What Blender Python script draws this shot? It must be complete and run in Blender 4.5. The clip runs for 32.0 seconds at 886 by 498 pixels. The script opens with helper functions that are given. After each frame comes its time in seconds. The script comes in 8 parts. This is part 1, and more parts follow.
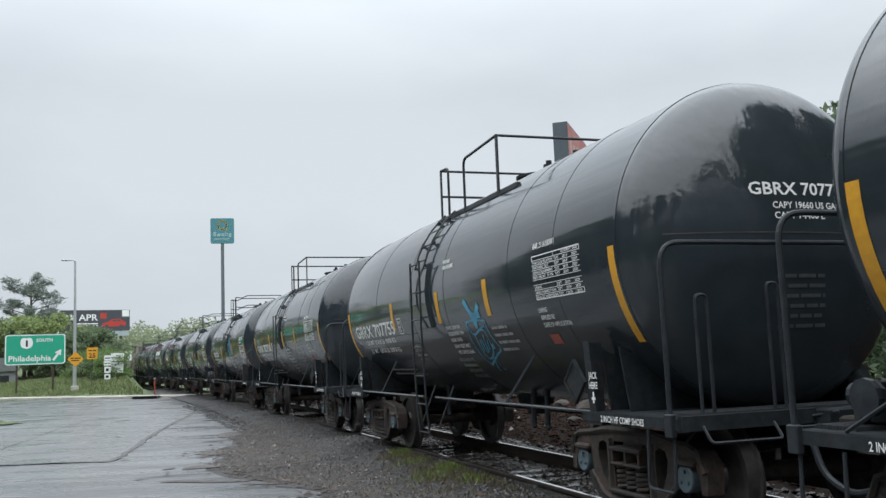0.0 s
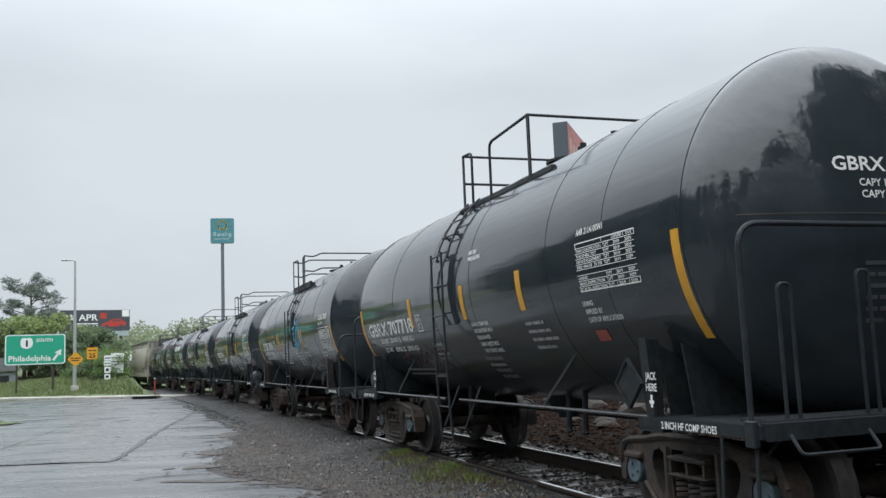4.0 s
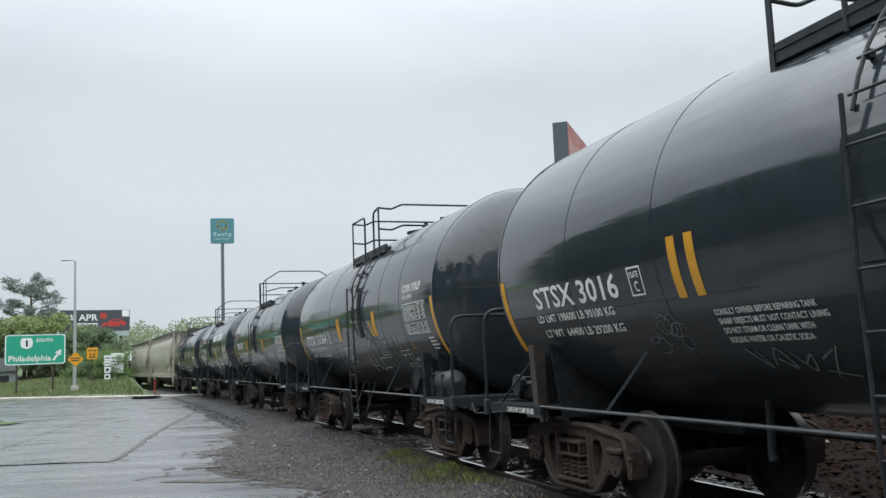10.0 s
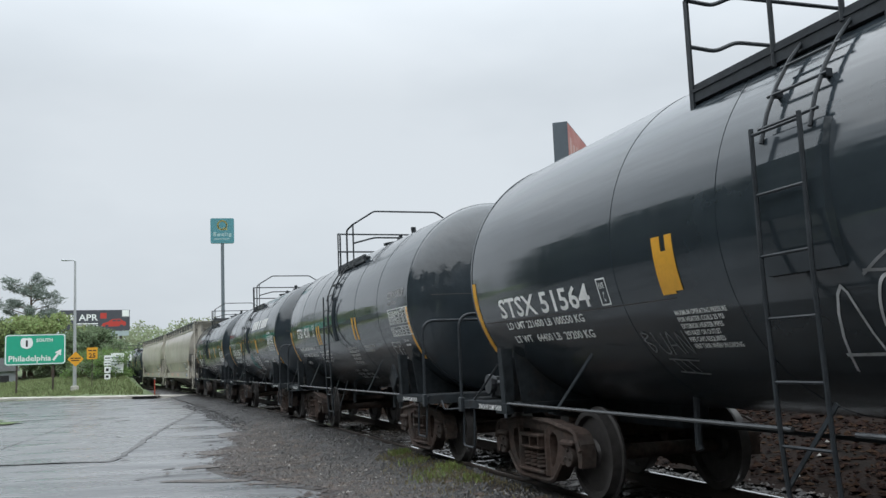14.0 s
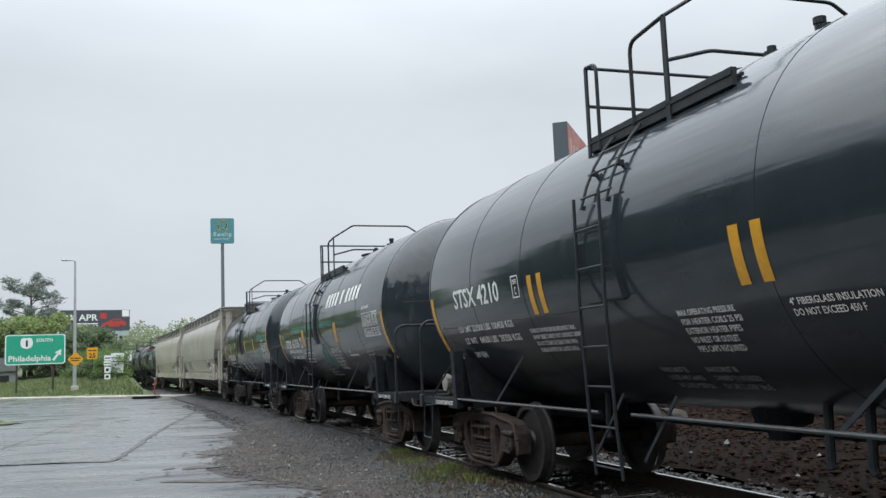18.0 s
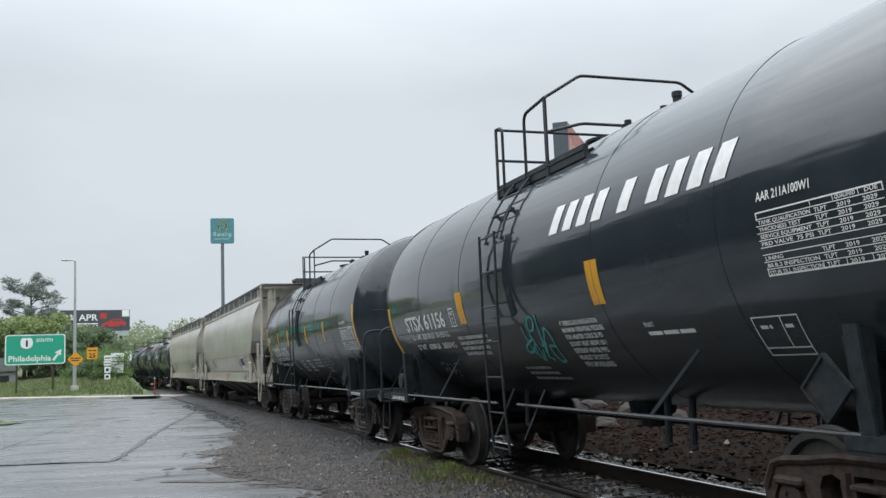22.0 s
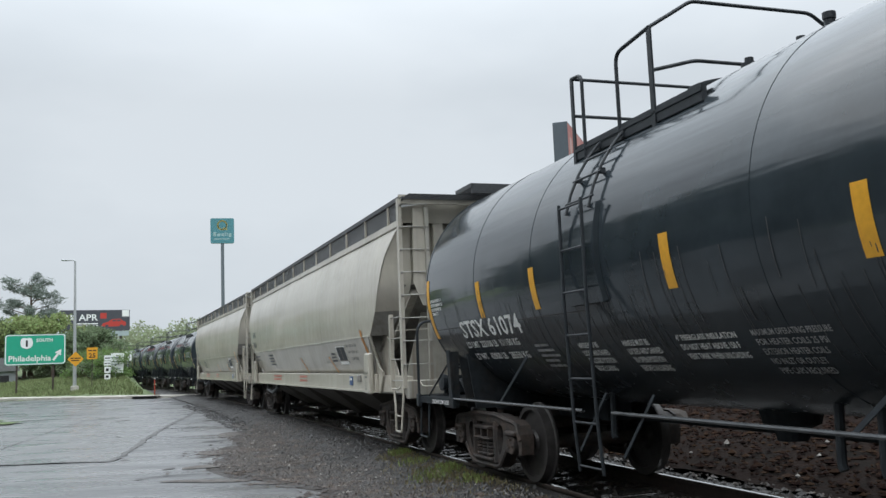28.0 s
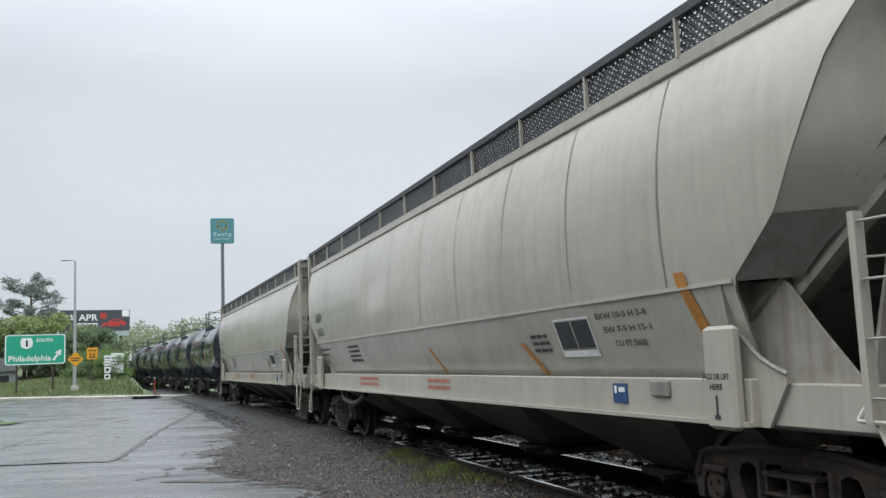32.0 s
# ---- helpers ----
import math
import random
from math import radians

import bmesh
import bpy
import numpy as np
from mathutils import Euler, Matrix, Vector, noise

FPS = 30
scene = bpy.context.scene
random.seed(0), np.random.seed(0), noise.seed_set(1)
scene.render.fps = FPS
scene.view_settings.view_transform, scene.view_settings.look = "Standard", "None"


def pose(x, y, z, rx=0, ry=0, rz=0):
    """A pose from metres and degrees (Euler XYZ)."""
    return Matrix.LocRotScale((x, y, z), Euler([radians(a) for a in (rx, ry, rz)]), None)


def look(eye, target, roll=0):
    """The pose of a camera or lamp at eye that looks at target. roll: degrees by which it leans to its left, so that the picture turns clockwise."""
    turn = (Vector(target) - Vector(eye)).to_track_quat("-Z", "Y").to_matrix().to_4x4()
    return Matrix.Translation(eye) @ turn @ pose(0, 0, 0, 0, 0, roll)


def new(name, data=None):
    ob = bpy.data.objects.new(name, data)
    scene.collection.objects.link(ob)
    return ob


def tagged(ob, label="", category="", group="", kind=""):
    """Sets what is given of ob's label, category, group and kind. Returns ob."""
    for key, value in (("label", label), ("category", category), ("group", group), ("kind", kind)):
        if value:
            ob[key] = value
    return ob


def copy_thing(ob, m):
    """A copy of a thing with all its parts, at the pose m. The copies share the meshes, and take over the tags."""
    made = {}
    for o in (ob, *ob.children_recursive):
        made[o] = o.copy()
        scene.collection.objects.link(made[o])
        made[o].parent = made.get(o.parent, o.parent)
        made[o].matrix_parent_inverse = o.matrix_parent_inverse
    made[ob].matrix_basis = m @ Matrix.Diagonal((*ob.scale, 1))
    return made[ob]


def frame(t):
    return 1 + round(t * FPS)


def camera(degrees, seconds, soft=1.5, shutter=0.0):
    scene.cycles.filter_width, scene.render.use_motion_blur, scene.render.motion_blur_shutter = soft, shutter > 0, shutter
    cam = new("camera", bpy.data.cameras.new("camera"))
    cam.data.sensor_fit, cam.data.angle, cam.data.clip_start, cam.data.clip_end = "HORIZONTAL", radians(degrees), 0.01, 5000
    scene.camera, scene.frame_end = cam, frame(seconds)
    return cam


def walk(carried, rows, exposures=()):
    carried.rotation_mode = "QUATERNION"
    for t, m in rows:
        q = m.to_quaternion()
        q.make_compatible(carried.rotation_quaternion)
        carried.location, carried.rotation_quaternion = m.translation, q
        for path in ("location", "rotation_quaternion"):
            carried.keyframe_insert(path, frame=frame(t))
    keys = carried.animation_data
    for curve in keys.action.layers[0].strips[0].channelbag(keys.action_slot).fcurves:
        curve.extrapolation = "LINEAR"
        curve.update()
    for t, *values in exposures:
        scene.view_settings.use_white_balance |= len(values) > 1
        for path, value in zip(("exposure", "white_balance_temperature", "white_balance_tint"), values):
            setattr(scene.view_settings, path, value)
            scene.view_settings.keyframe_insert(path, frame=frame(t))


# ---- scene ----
cam = camera(52.347, 32.0, soft=1.45)
EYE = (0.0, 0.0, 1.5107)
CAM = look(EYE, (0.0, math.cos(radians(6.9455)), 1.5107 + math.sin(radians(6.9455))), -2.2616)
walk(cam, [(0.0, CAM), (32.0, CAM)])

# ---- track and timetable ----
# The track's centre line: a wide bend that starts at TRACK_START and runs away from the camera.
TRACK_START, TRACK_TURN, TRACK_BEND = (2.9105, 8.0), 0.32531, 0.0011156
# Way of the train at each full second.
WAY = [0.0, 3.546, 7.112, 10.667, 14.174, 17.637, 21.063, 24.43, 27.692, 30.875, 34.029, 37.126, 40.132, 43.056, 45.965, 48.878, 51.778,
       54.671, 57.553, 60.417, 63.204, 65.94, 68.664, 71.343, 73.949, 76.532, 79.089, 81.635, 84.171, 86.71, 89.268, 91.76, 94.195]


def track(s):
    """Place and heading of the track's centre line, s metres from its start."""
    if abs(s) < 1e-6:
        return Vector((*TRACK_START, 0.0)), TRACK_TURN
    a0, a1, k = TRACK_TURN, TRACK_TURN + TRACK_BEND * s, TRACK_BEND
    x = TRACK_START[0] + (math.cos(a1) - math.cos(a0)) / k
    y = TRACK_START[1] + (math.sin(a1) - math.sin(a0)) / k
    return Vector((x, y, 0.0)), a1


def on_track(s, lat=0.0, z=0.0):
    """A place beside the track, lat metres towards the camera's side of it."""
    p, a = track(s)
    return Vector((p.x - lat * math.cos(a), p.y - lat * math.sin(a), z))


def car_pose(s, half):
    """A car's pose: its middle at s, carried by two trucks half metres from it. Its x points the way it goes, its -y to the camera."""
    front, back = track(s - half)[0], track(s + half)[0]
    d = front - back
    mid = (front + back) / 2
    return Matrix.Translation(mid) @ Matrix.Rotation(math.atan2(d.y, d.x), 4, "Z")


# ---- light ----
world = bpy.data.worlds.new("sky")
scene.world = world
world.use_nodes = True
wn, wl = world.node_tree.nodes, world.node_tree.links
SUN_HEIGHT, SUN_TURN = radians(55), radians(200)
sky = wn.new("ShaderNodeTexSky")
sky.sky_type, sky.sun_disc, sky.sun_elevation, sky.sun_rotation = "NISHITA", False, SUN_HEIGHT, SUN_TURN
sky.dust_density, sky.altitude = 4.0, 50
where = wn.new("ShaderNodeTexCoord")
squash = wn.new("ShaderNodeMapping")
squash.inputs["Scale"].default_value = (1.0, 1.0, 2.6)
cloud = wn.new("ShaderNodeTexNoise")
cloud.inputs["Scale"].default_value, cloud.inputs["Detail"].default_value, cloud.inputs["Roughness"].default_value = 1.7, 5, 0.5
ramp = wn.new("ShaderNodeValToRGB")
ramp.color_ramp.elements[0].position, ramp.color_ramp.elements[0].color = 0.36, (0.61, 0.672, 0.73, 1)
ramp.color_ramp.elements[1].position, ramp.color_ramp.elements[1].color = 0.64, (0.745, 0.805, 0.86, 1)
grey = wn.new("ShaderNodeBackground")
blue = wn.new("ShaderNodeBackground")
grey.inputs["Strength"].default_value, blue.inputs["Strength"].default_value = 1.0, 0.08
both = wn.new("ShaderNodeMixShader")
both.inputs["Fac"].default_value = 0.06
wl.new(where.outputs["Generated"], squash.inputs["Vector"])
wl.new(squash.outputs["Vector"], cloud.inputs["Vector"])
wl.new(cloud.outputs["Fac"], ramp.inputs["Fac"])
wl.new(ramp.outputs["Color"], grey.inputs["Color"])
split = wn.new("ShaderNodeSeparateXYZ")
lift = wn.new("ShaderNodeMapRange")  # an overcast sky is brightest overhead
lift.inputs["From Min"].default_value, lift.inputs["From Max"].default_value = 0.0, 1.0
lift.inputs["To Min"].default_value, lift.inputs["To Max"].default_value = 0.98, 4.5
wl.new(where.outputs["Generated"], split.inputs["Vector"])
square = wn.new("ShaderNodeMath")
square.operation = "POWER"
square.inputs[1].default_value = 1.25
rise = wn.new("ShaderNodeMapRange")
rise.inputs["From Min"].default_value, rise.inputs["From Max"].default_value = 0.28, 1.0
wl.new(split.outputs["Z"], rise.inputs["Value"])
wl.new(rise.outputs["Result"], square.inputs[0])
wl.new(square.outputs[0], lift.inputs["Value"])
wl.new(lift.outputs["Result"], grey.inputs["Strength"])
wl.new(sky.outputs["Color"], blue.inputs["Color"])
wl.new(grey.outputs["Background"], both.inputs[1])
wl.new(blue.outputs["Background"], both.inputs[2])
wl.new(both.outputs["Shader"], next(n for n in wn if n.type == "OUTPUT_WORLD").inputs["Surface"])
sun = new("sun", bpy.data.lights.new("sun", "SUN"))
sun.data.energy, sun.data.angle, sun.data.color = 1.3, radians(150), (1.0, 0.98, 0.95)
sun.matrix_basis = look((math.sin(SUN_TURN) * math.cos(SUN_HEIGHT) * 50, math.cos(SUN_TURN) * math.cos(SUN_HEIGHT) * 50,
                         math.sin(SUN_HEIGHT) * 50), (0, 0, 0))
scene.view_settings.exposure = 0.0


# ---- materials ----
def mat(name, colour, rough=0.6, metal=0.0, grain=0.0, scale=6.0, bump=0.0, bump_scale=40.0, colour2=None, patch=0.45, patch_scale=1.2,
        spec=0.5, coat=0.0, island=0.0, rough_var=0.0, streak=0.0, streak_colour=(0.1, 0.1, 0.1), low_rough=0.0, wave=0.0, stretch=None):
    """A surface with grain (fine light and dark), patches of a second colour, fine relief and an uneven gloss."""
    m = bpy.data.materials.new(name)
    m.use_nodes = True
    n, l = m.node_tree.nodes, m.node_tree.links
    b = n["Principled BSDF"]
    b.inputs["Roughness"].default_value, b.inputs["Metallic"].default_value = rough, metal
    b.inputs["Specular IOR Level"].default_value, b.inputs["Coat Weight"].default_value = spec, coat
    b.inputs["Coat Roughness"].default_value = 0.07
    coat_normal = b.inputs["Coat Normal"]
    co = n.new("ShaderNodeTexCoord").outputs["Object"]

    def noisy(sc, detail=4, rough_=0.6):
        x = n.new("ShaderNodeTexNoise")
        x.inputs["Scale"].default_value, x.inputs["Detail"].default_value, x.inputs["Roughness"].default_value = sc, detail, rough_
        l.new(co, x.inputs["Vector"])
        return x.outputs["Fac"]

    def ranged(src, lo, hi, to0, to1):
        x = n.new("ShaderNodeMapRange")
        x.inputs["From Min"].default_value, x.inputs["From Max"].default_value = lo, hi
        x.inputs["To Min"].default_value, x.inputs["To Max"].default_value = to0, to1
        l.new(src, x.inputs["Value"])
        return x.outputs["Result"]

    col = None
    rgb = n.new("ShaderNodeRGB")
    rgb.outputs[0].default_value = (*colour, 1)
    col = rgb.outputs[0]
    if colour2:
        mx = n.new("ShaderNodeMix")
        mx.data_type = "RGBA"
        pn = noisy(patch_scale, 6, 0.65)
        if stretch:
            sm = n.new("ShaderNodeMapping")
            sm.inputs["Scale"].default_value = stretch
            l.new(co, sm.inputs["Vector"])
            l.new(sm.outputs["Vector"], pn.node.inputs["Vector"])
        l.new(ranged(pn, patch, patch + 0.16, 0, 1), mx.inputs["Factor"])
        l.new(col, mx.inputs["A"])
        mx.inputs["B"].default_value = (*colour2, 1)
        col = mx.outputs["Result"]
    if streak:
        st = n.new("ShaderNodeMapping")
        st.inputs["Scale"].default_value = (11.0, 11.0, 0.45)
        l.new(co, st.inputs["Vector"])
        sn = n.new("ShaderNodeTexNoise")
        sn.inputs["Scale"].default_value, sn.inputs["Detail"].default_value = 1.0, 5
        l.new(st.outputs["Vector"], sn.inputs["Vector"])
        mx = n.new("ShaderNodeMix")
        mx.data_type = "RGBA"
        l.new(ranged(sn.outputs["Fac"], 0.5, 0.72, 0, streak), mx.inputs["Factor"])
        l.new(col, mx.inputs["A"])
        mx.inputs["B"].default_value = (*streak_colour, 1)
        col = mx.outputs["Result"]
    if grain:
        hs = n.new("ShaderNodeHueSaturation")
        l.new(col, hs.inputs["Color"])
        l.new(ranged(noisy(scale), 0.25, 0.75, 1 - grain, 1 + grain), hs.inputs["Value"])
        col = hs.outputs["Color"]
    if island:
        hs = n.new("ShaderNodeHueSaturation")
        l.new(col, hs.inputs["Color"])
        g = n.new("ShaderNodeNewGeometry")
        l.new(ranged(g.outputs["Random Per Island"], 0, 1, 1 - island, 1 + island), hs.inputs["Value"])
        l.new(ranged(g.outputs["Random Per Island"], 0, 1, 0.48, 0.52), hs.inputs["Hue"])
        col = hs.outputs["Color"]
    l.new(col, b.inputs["Base Color"])
    if rough_var:
        rn = noisy(patch_scale * 2.3, 5)
        if stretch:
            l.new(sm.outputs["Vector"], rn.node.inputs["Vector"])
        l.new(ranged(rn, 0.3, 0.7, max(0.02, rough - rough_var), min(1, rough + rough_var)), b.inputs["Roughness"])
    if low_rough:
        # rougher towards the lower half, with upright streaks, which dulls the gloss
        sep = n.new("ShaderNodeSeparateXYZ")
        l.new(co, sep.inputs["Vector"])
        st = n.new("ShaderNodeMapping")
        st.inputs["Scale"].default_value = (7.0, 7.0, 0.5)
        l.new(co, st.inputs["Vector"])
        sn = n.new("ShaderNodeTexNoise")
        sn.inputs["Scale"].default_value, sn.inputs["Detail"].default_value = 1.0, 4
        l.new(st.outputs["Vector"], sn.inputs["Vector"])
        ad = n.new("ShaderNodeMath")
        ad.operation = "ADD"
        l.new(ranged(sep.outputs["Z"], 2.15, 1.2, rough, low_rough), ad.inputs[0])
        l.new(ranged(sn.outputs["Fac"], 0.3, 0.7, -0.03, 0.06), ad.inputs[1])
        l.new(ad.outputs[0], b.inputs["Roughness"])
    if wave:
        # long shallow dents of sheet metal, drawn out along the car
        st = n.new("ShaderNodeMapping")
        st.inputs["Scale"].default_value = (0.55, 6.5, 6.5)
        l.new(co, st.inputs["Vector"])
        sn = n.new("ShaderNodeTexNoise")
        sn.inputs["Scale"].default_value, sn.inputs["Detail"].default_value, sn.inputs["Roughness"].default_value = 1.0, 2, 0.5
        l.new(st.outputs["Vector"], sn.inputs["Vector"])
        bp = n.new("ShaderNodeBump")
        bp.inputs["Strength"].default_value, bp.inputs["Distance"].default_value = 1.0, wave
        l.new(sn.outputs["Fac"], bp.inputs["Height"])
        l.new(bp.outputs["Normal"], b.inputs["Normal"])
        l.new(bp.outputs["Normal"], coat_normal)
    if bump:
        bp = n.new("ShaderNodeBump")
        bp.inputs["Strength"].default_value, bp.inputs["Distance"].default_value = 1.0, bump
        l.new(noisy(bump_scale, 5), bp.inputs["Height"])
        l.new(bp.outputs["Normal"], b.inputs["Normal"])
    return m


BLACK = mat("black_tank_paint", (0.031, 0.04, 0.047), 0.095, grain=0.2, scale=2.0, wave=0.005, patch_scale=0.8, spec=0.85, low_rough=0.21)
BLACK_MATT = mat("black_frame_paint", (0.03, 0.035, 0.04), 0.42, spec=0.25, grain=0.35, scale=9, bump=0.002, bump_scale=60, rough_var=0.12)
FRAME = mat("dull_grimy_frame_paint", (0.029, 0.034, 0.038), 0.7, spec=0.12, grain=0.35, scale=9, bump=0.003, bump_scale=50, colour2=(0.04, 0.037, 0.035), patch=0.52, patch_scale=2.2)
RUST = mat("rusty_cast_steel", (0.066, 0.045, 0.037), 0.75, spec=0.25, grain=0.5, scale=14, bump=0.004, bump_scale=70, colour2=(0.055, 0.045, 0.04), patch_scale=3)
STEEL_DARK = mat("dark_cast_steel", (0.05, 0.045, 0.043), 0.6, spec=0.3, grain=0.4, scale=14, bump=0.004, bump_scale=60, colour2=(0.08, 0.06, 0.05), patch_scale=4)
TREAD = mat("worn_wheel_steel", (0.075, 0.07, 0.068), 0.42, metal=0.4, grain=0.3, scale=10, bump=0.001)
RAIL_SIDE = mat("rusty_rail", (0.034, 0.024, 0.019), 0.7, grain=0.4, scale=20, bump=0.002, bump_scale=90)
RAIL_TOP = mat("polished_rail_head", (0.72, 0.73, 0.74), 0.14, metal=1.0, grain=0.1, scale=8)
YELLOW = mat("yellow_reflective_tape", (0.72, 0.36, 0.03), 0.4, grain=0.1, scale=20)
WHITE = mat("white_stencil_paint", (0.85, 0.85, 0.83), 0.6, grain=0.12, scale=12)
WHITE_DIM = mat("dusty_white_stencil", (0.36, 0.36, 0.36), 0.7, grain=0.3, scale=12)
SEAM = mat("dull_lap_seam", (0.07, 0.062, 0.056), 0.6, grain=0.3, scale=6)
HOPPER = mat("hopper_grey_paint", (0.495, 0.462, 0.395), 0.24, grain=0.05, scale=5, bump=0.003, bump_scale=1.5, colour2=(0.43, 0.405, 0.345), patch=0.45, patch_scale=0.5, rough_var=0.015, streak=0.3, streak_colour=(0.34, 0.31, 0.26))
# stains, with the shade of the car ends put into the darker base
HOPPER_DIRTY_SHADED = mat("stained_shaded_hopper_paint", (0.27, 0.262, 0.24), 0.5, grain=0.15, scale=7, bump=0.002, colour2=(0.19, 0.178, 0.158), patch=0.55, patch_scale=2.5, streak=0.5, streak_colour=(0.17, 0.14, 0.11))
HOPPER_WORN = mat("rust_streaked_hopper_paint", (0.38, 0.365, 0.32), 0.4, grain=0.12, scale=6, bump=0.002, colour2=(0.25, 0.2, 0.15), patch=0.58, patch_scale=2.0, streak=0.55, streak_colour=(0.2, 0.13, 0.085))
WET_PIPE = mat("wet_worn_steel_pipe", (0.1, 0.105, 0.11), 0.2, metal=0.4, grain=0.3, scale=9)
RUNG = mat("bare_steel_rung", (0.34, 0.33, 0.30), 0.4, metal=0.2, grain=0.2, scale=15)
CHUTE = mat("dark_chute_paint", (0.11, 0.1, 0.085), 0.6, grain=0.25, scale=5, bump=0.002, colour2=(0.07, 0.06, 0.05), patch=0.5, patch_scale=1.5)
GALV = mat("galvanised_grating", (0.07, 0.074, 0.08), 0.5, metal=0.3, grain=0.2, scale=15)
# paler stretched streaks: wet sheen put into the colour as well as the gloss
ASPHALT = mat("wet_asphalt", (0.085, 0.087, 0.091), 0.3, grain=0.16, scale=45, bump=0.002, bump_scale=45, colour2=(0.15, 0.152, 0.156), patch=0.45, patch_scale=0.7, stretch=(0.3, 1.1, 1.0), rough_var=0.22)
GRAVEL = mat("wet_gravel_dirt", (0.02, 0.0165, 0.0145), 0.6, grain=0.7, scale=25, bump=0.03, bump_scale=16, colour2=(0.052, 0.042, 0.034), patch=0.47, patch_scale=0.7, rough_var=0.25)
# brown litter, with the far bank's shade put into this very dark colour
EARTH = mat("shaded_brown_litter", (0.0125, 0.007, 0.005), 0.9, grain=0.5, scale=18, bump=0.04, bump_scale=12, colour2=(0.008, 0.006, 0.0045), patch_scale=1.4, spec=0.08)
BALLAST = mat("dirty_ballast", (0.05, 0.049, 0.048), 0.6, grain=0.6, scale=22, bump=0.04, bump_scale=14, colour2=(0.075, 0.068, 0.06), patch=0.52, patch_scale=1.5, rough_var=0.2, spec=0.3)
GRASS_GROUND = mat("grass_verge", (0.115, 0.15, 0.07), 0.9, grain=0.4, scale=4, bump=0.05, bump_scale=6, colour2=(0.085, 0.125, 0.05), patch_scale=0.5)
CONCRETE = mat("weathered_concrete", (0.42, 0.40, 0.36), 0.8, grain=0.15, scale=9, bump=0.004, bump_scale=40, colour2=(0.3, 0.28, 0.25), patch_scale=0.7)


# ---- building blocks ----
class Shape:
    """A mesh in the making, from plain pieces."""

    def __init__(self):
        self.v, self.f = [], []

    def add(self, vs, fs):
        k = len(self.v)
        self.v += [tuple(p) for p in vs]
        self.f += [tuple(i + k for i in q) for q in fs]
        return self

    def box(self, x0, x1, y0, y1, z0, z1, m=None, bevel=0.0):
        if bevel:
            b = bevel
            ring = [(x0 + b, y0), (x1 - b, y0), (x1, y0 + b), (x1, y1 - b), (x1 - b, y1), (x0 + b, y1), (x0, y1 - b), (x0, y0 + b)]
            small = [(x0 + 2 * b, y0 + b), (x1 - 2 * b, y0 + b), (x1 - b, y0 + 2 * b), (x1 - b, y1 - 2 * b), (x1 - 2 * b, y1 - b),
                     (x0 + 2 * b, y1 - b), (x0 + b, y1 - 2 * b), (x0 + b, y0 + 2 * b)]
            vs = [(*p, z) for pts, z in ((small, z0), (ring, z0 + b), (ring, z1 - b), (small, z1)) for p in pts]
            fs = [tuple(range(7, -1, -1)), tuple(range(24, 32))]
            for r in range(3):
                fs += [(r * 8 + i, r * 8 + (i + 1) % 8, r * 8 + 8 + (i + 1) % 8, r * 8 + 8 + i) for i in range(8)]
        else:
            vs = [(x, y, z) for z in (z0, z1) for x, y in ((x0, y0), (x1, y0), (x1, y1), (x0, y1))]
            fs = [(3, 2, 1, 0), (4, 5, 6, 7), (0, 1, 5, 4), (1, 2, 6, 5), (2, 3, 7, 6), (3, 0, 4, 7)]
        if m is not None:
            vs = [m @ Vector(p) for p in vs]
        return self.add(vs, fs)

    def beam(self, a, b, w, h, up=(0, 0, 1)):
        """A bar of section w by h from a to b."""
        a, b = Vector(a), Vector(b)
        d = (b - a).normalized()
        side = d.cross(Vector(up))
        side = side.normalized() if side.length > 1e-4 else Vector((1, 0, 0))
        top = side.cross(d)
        c = [(side * sx * w / 2 + top * sz * h / 2) for sx, sz in ((-1, -1), (1, -1), (1, 1), (-1, 1))]
        return self.add([a + q for q in c] + [b + q for q in c], [(3, 2, 1, 0), (4, 5, 6, 7), (0, 1, 5, 4), (1, 2, 6, 5), (2, 3, 7, 6), (3, 0, 4, 7)])

    def tube(self, pts, r, n=8, caps=True, r2=None):
        """A round bar along points."""
        pts = [Vector(p) for p in pts]
        rings, side = [], None
        for i, p in enumerate(pts):
            d = ((pts[min(i + 1, len(pts) - 1)] - pts[max(i - 1, 0)])).normalized()
            if side is None:
                side = d.cross(Vector((0, 0, 1)))
                if side.length < 1e-3:
                    side = Vector((1, 0, 0))
            side = (side - d * side.dot(d)).normalized()
            up = d.cross(side)
            rr = r if r2 is None else r + (r2 - r) * i / (len(pts) - 1)
            rings.append([p + (side * math.cos(2 * math.pi * k / n) + up * math.sin(2 * math.pi * k / n)) * rr for k in range(n)])
        vs = [q for ring in rings for q in ring]
        fs = [(i * n + k, i * n + n + k, i * n + n + (k + 1) % n, i * n + (k + 1) % n) for i in range(len(pts) - 1) for k in range(n)]
        if caps:
            fs += [tuple(range(n)), tuple(range(len(vs) - 1, len(vs) - n - 1, -1))]
        return self.add(vs, fs)

    def lathe(self, prof, n=32, m=None, close=True):
        """Turns a profile of (along x, radius) about the x axis."""
        vs = [(x, r * math.cos(2 * math.pi * k / n), r * math.sin(2 * math.pi * k / n)) for x, r in prof for k in range(n)]
        fs = [(i * n + k, i * n + (k + 1) % n, i * n + n + (k + 1) % n, i * n + n + k) for i in range(len(prof) - 1) for k in range(n)]
        if close:
            fs += [tuple(range(n - 1, -1, -1)), tuple(range(len(vs) - n, len(vs)))]
        if m is not None:
            vs = [m @ Vector(p) for p in vs]
        return self.add(vs, fs)

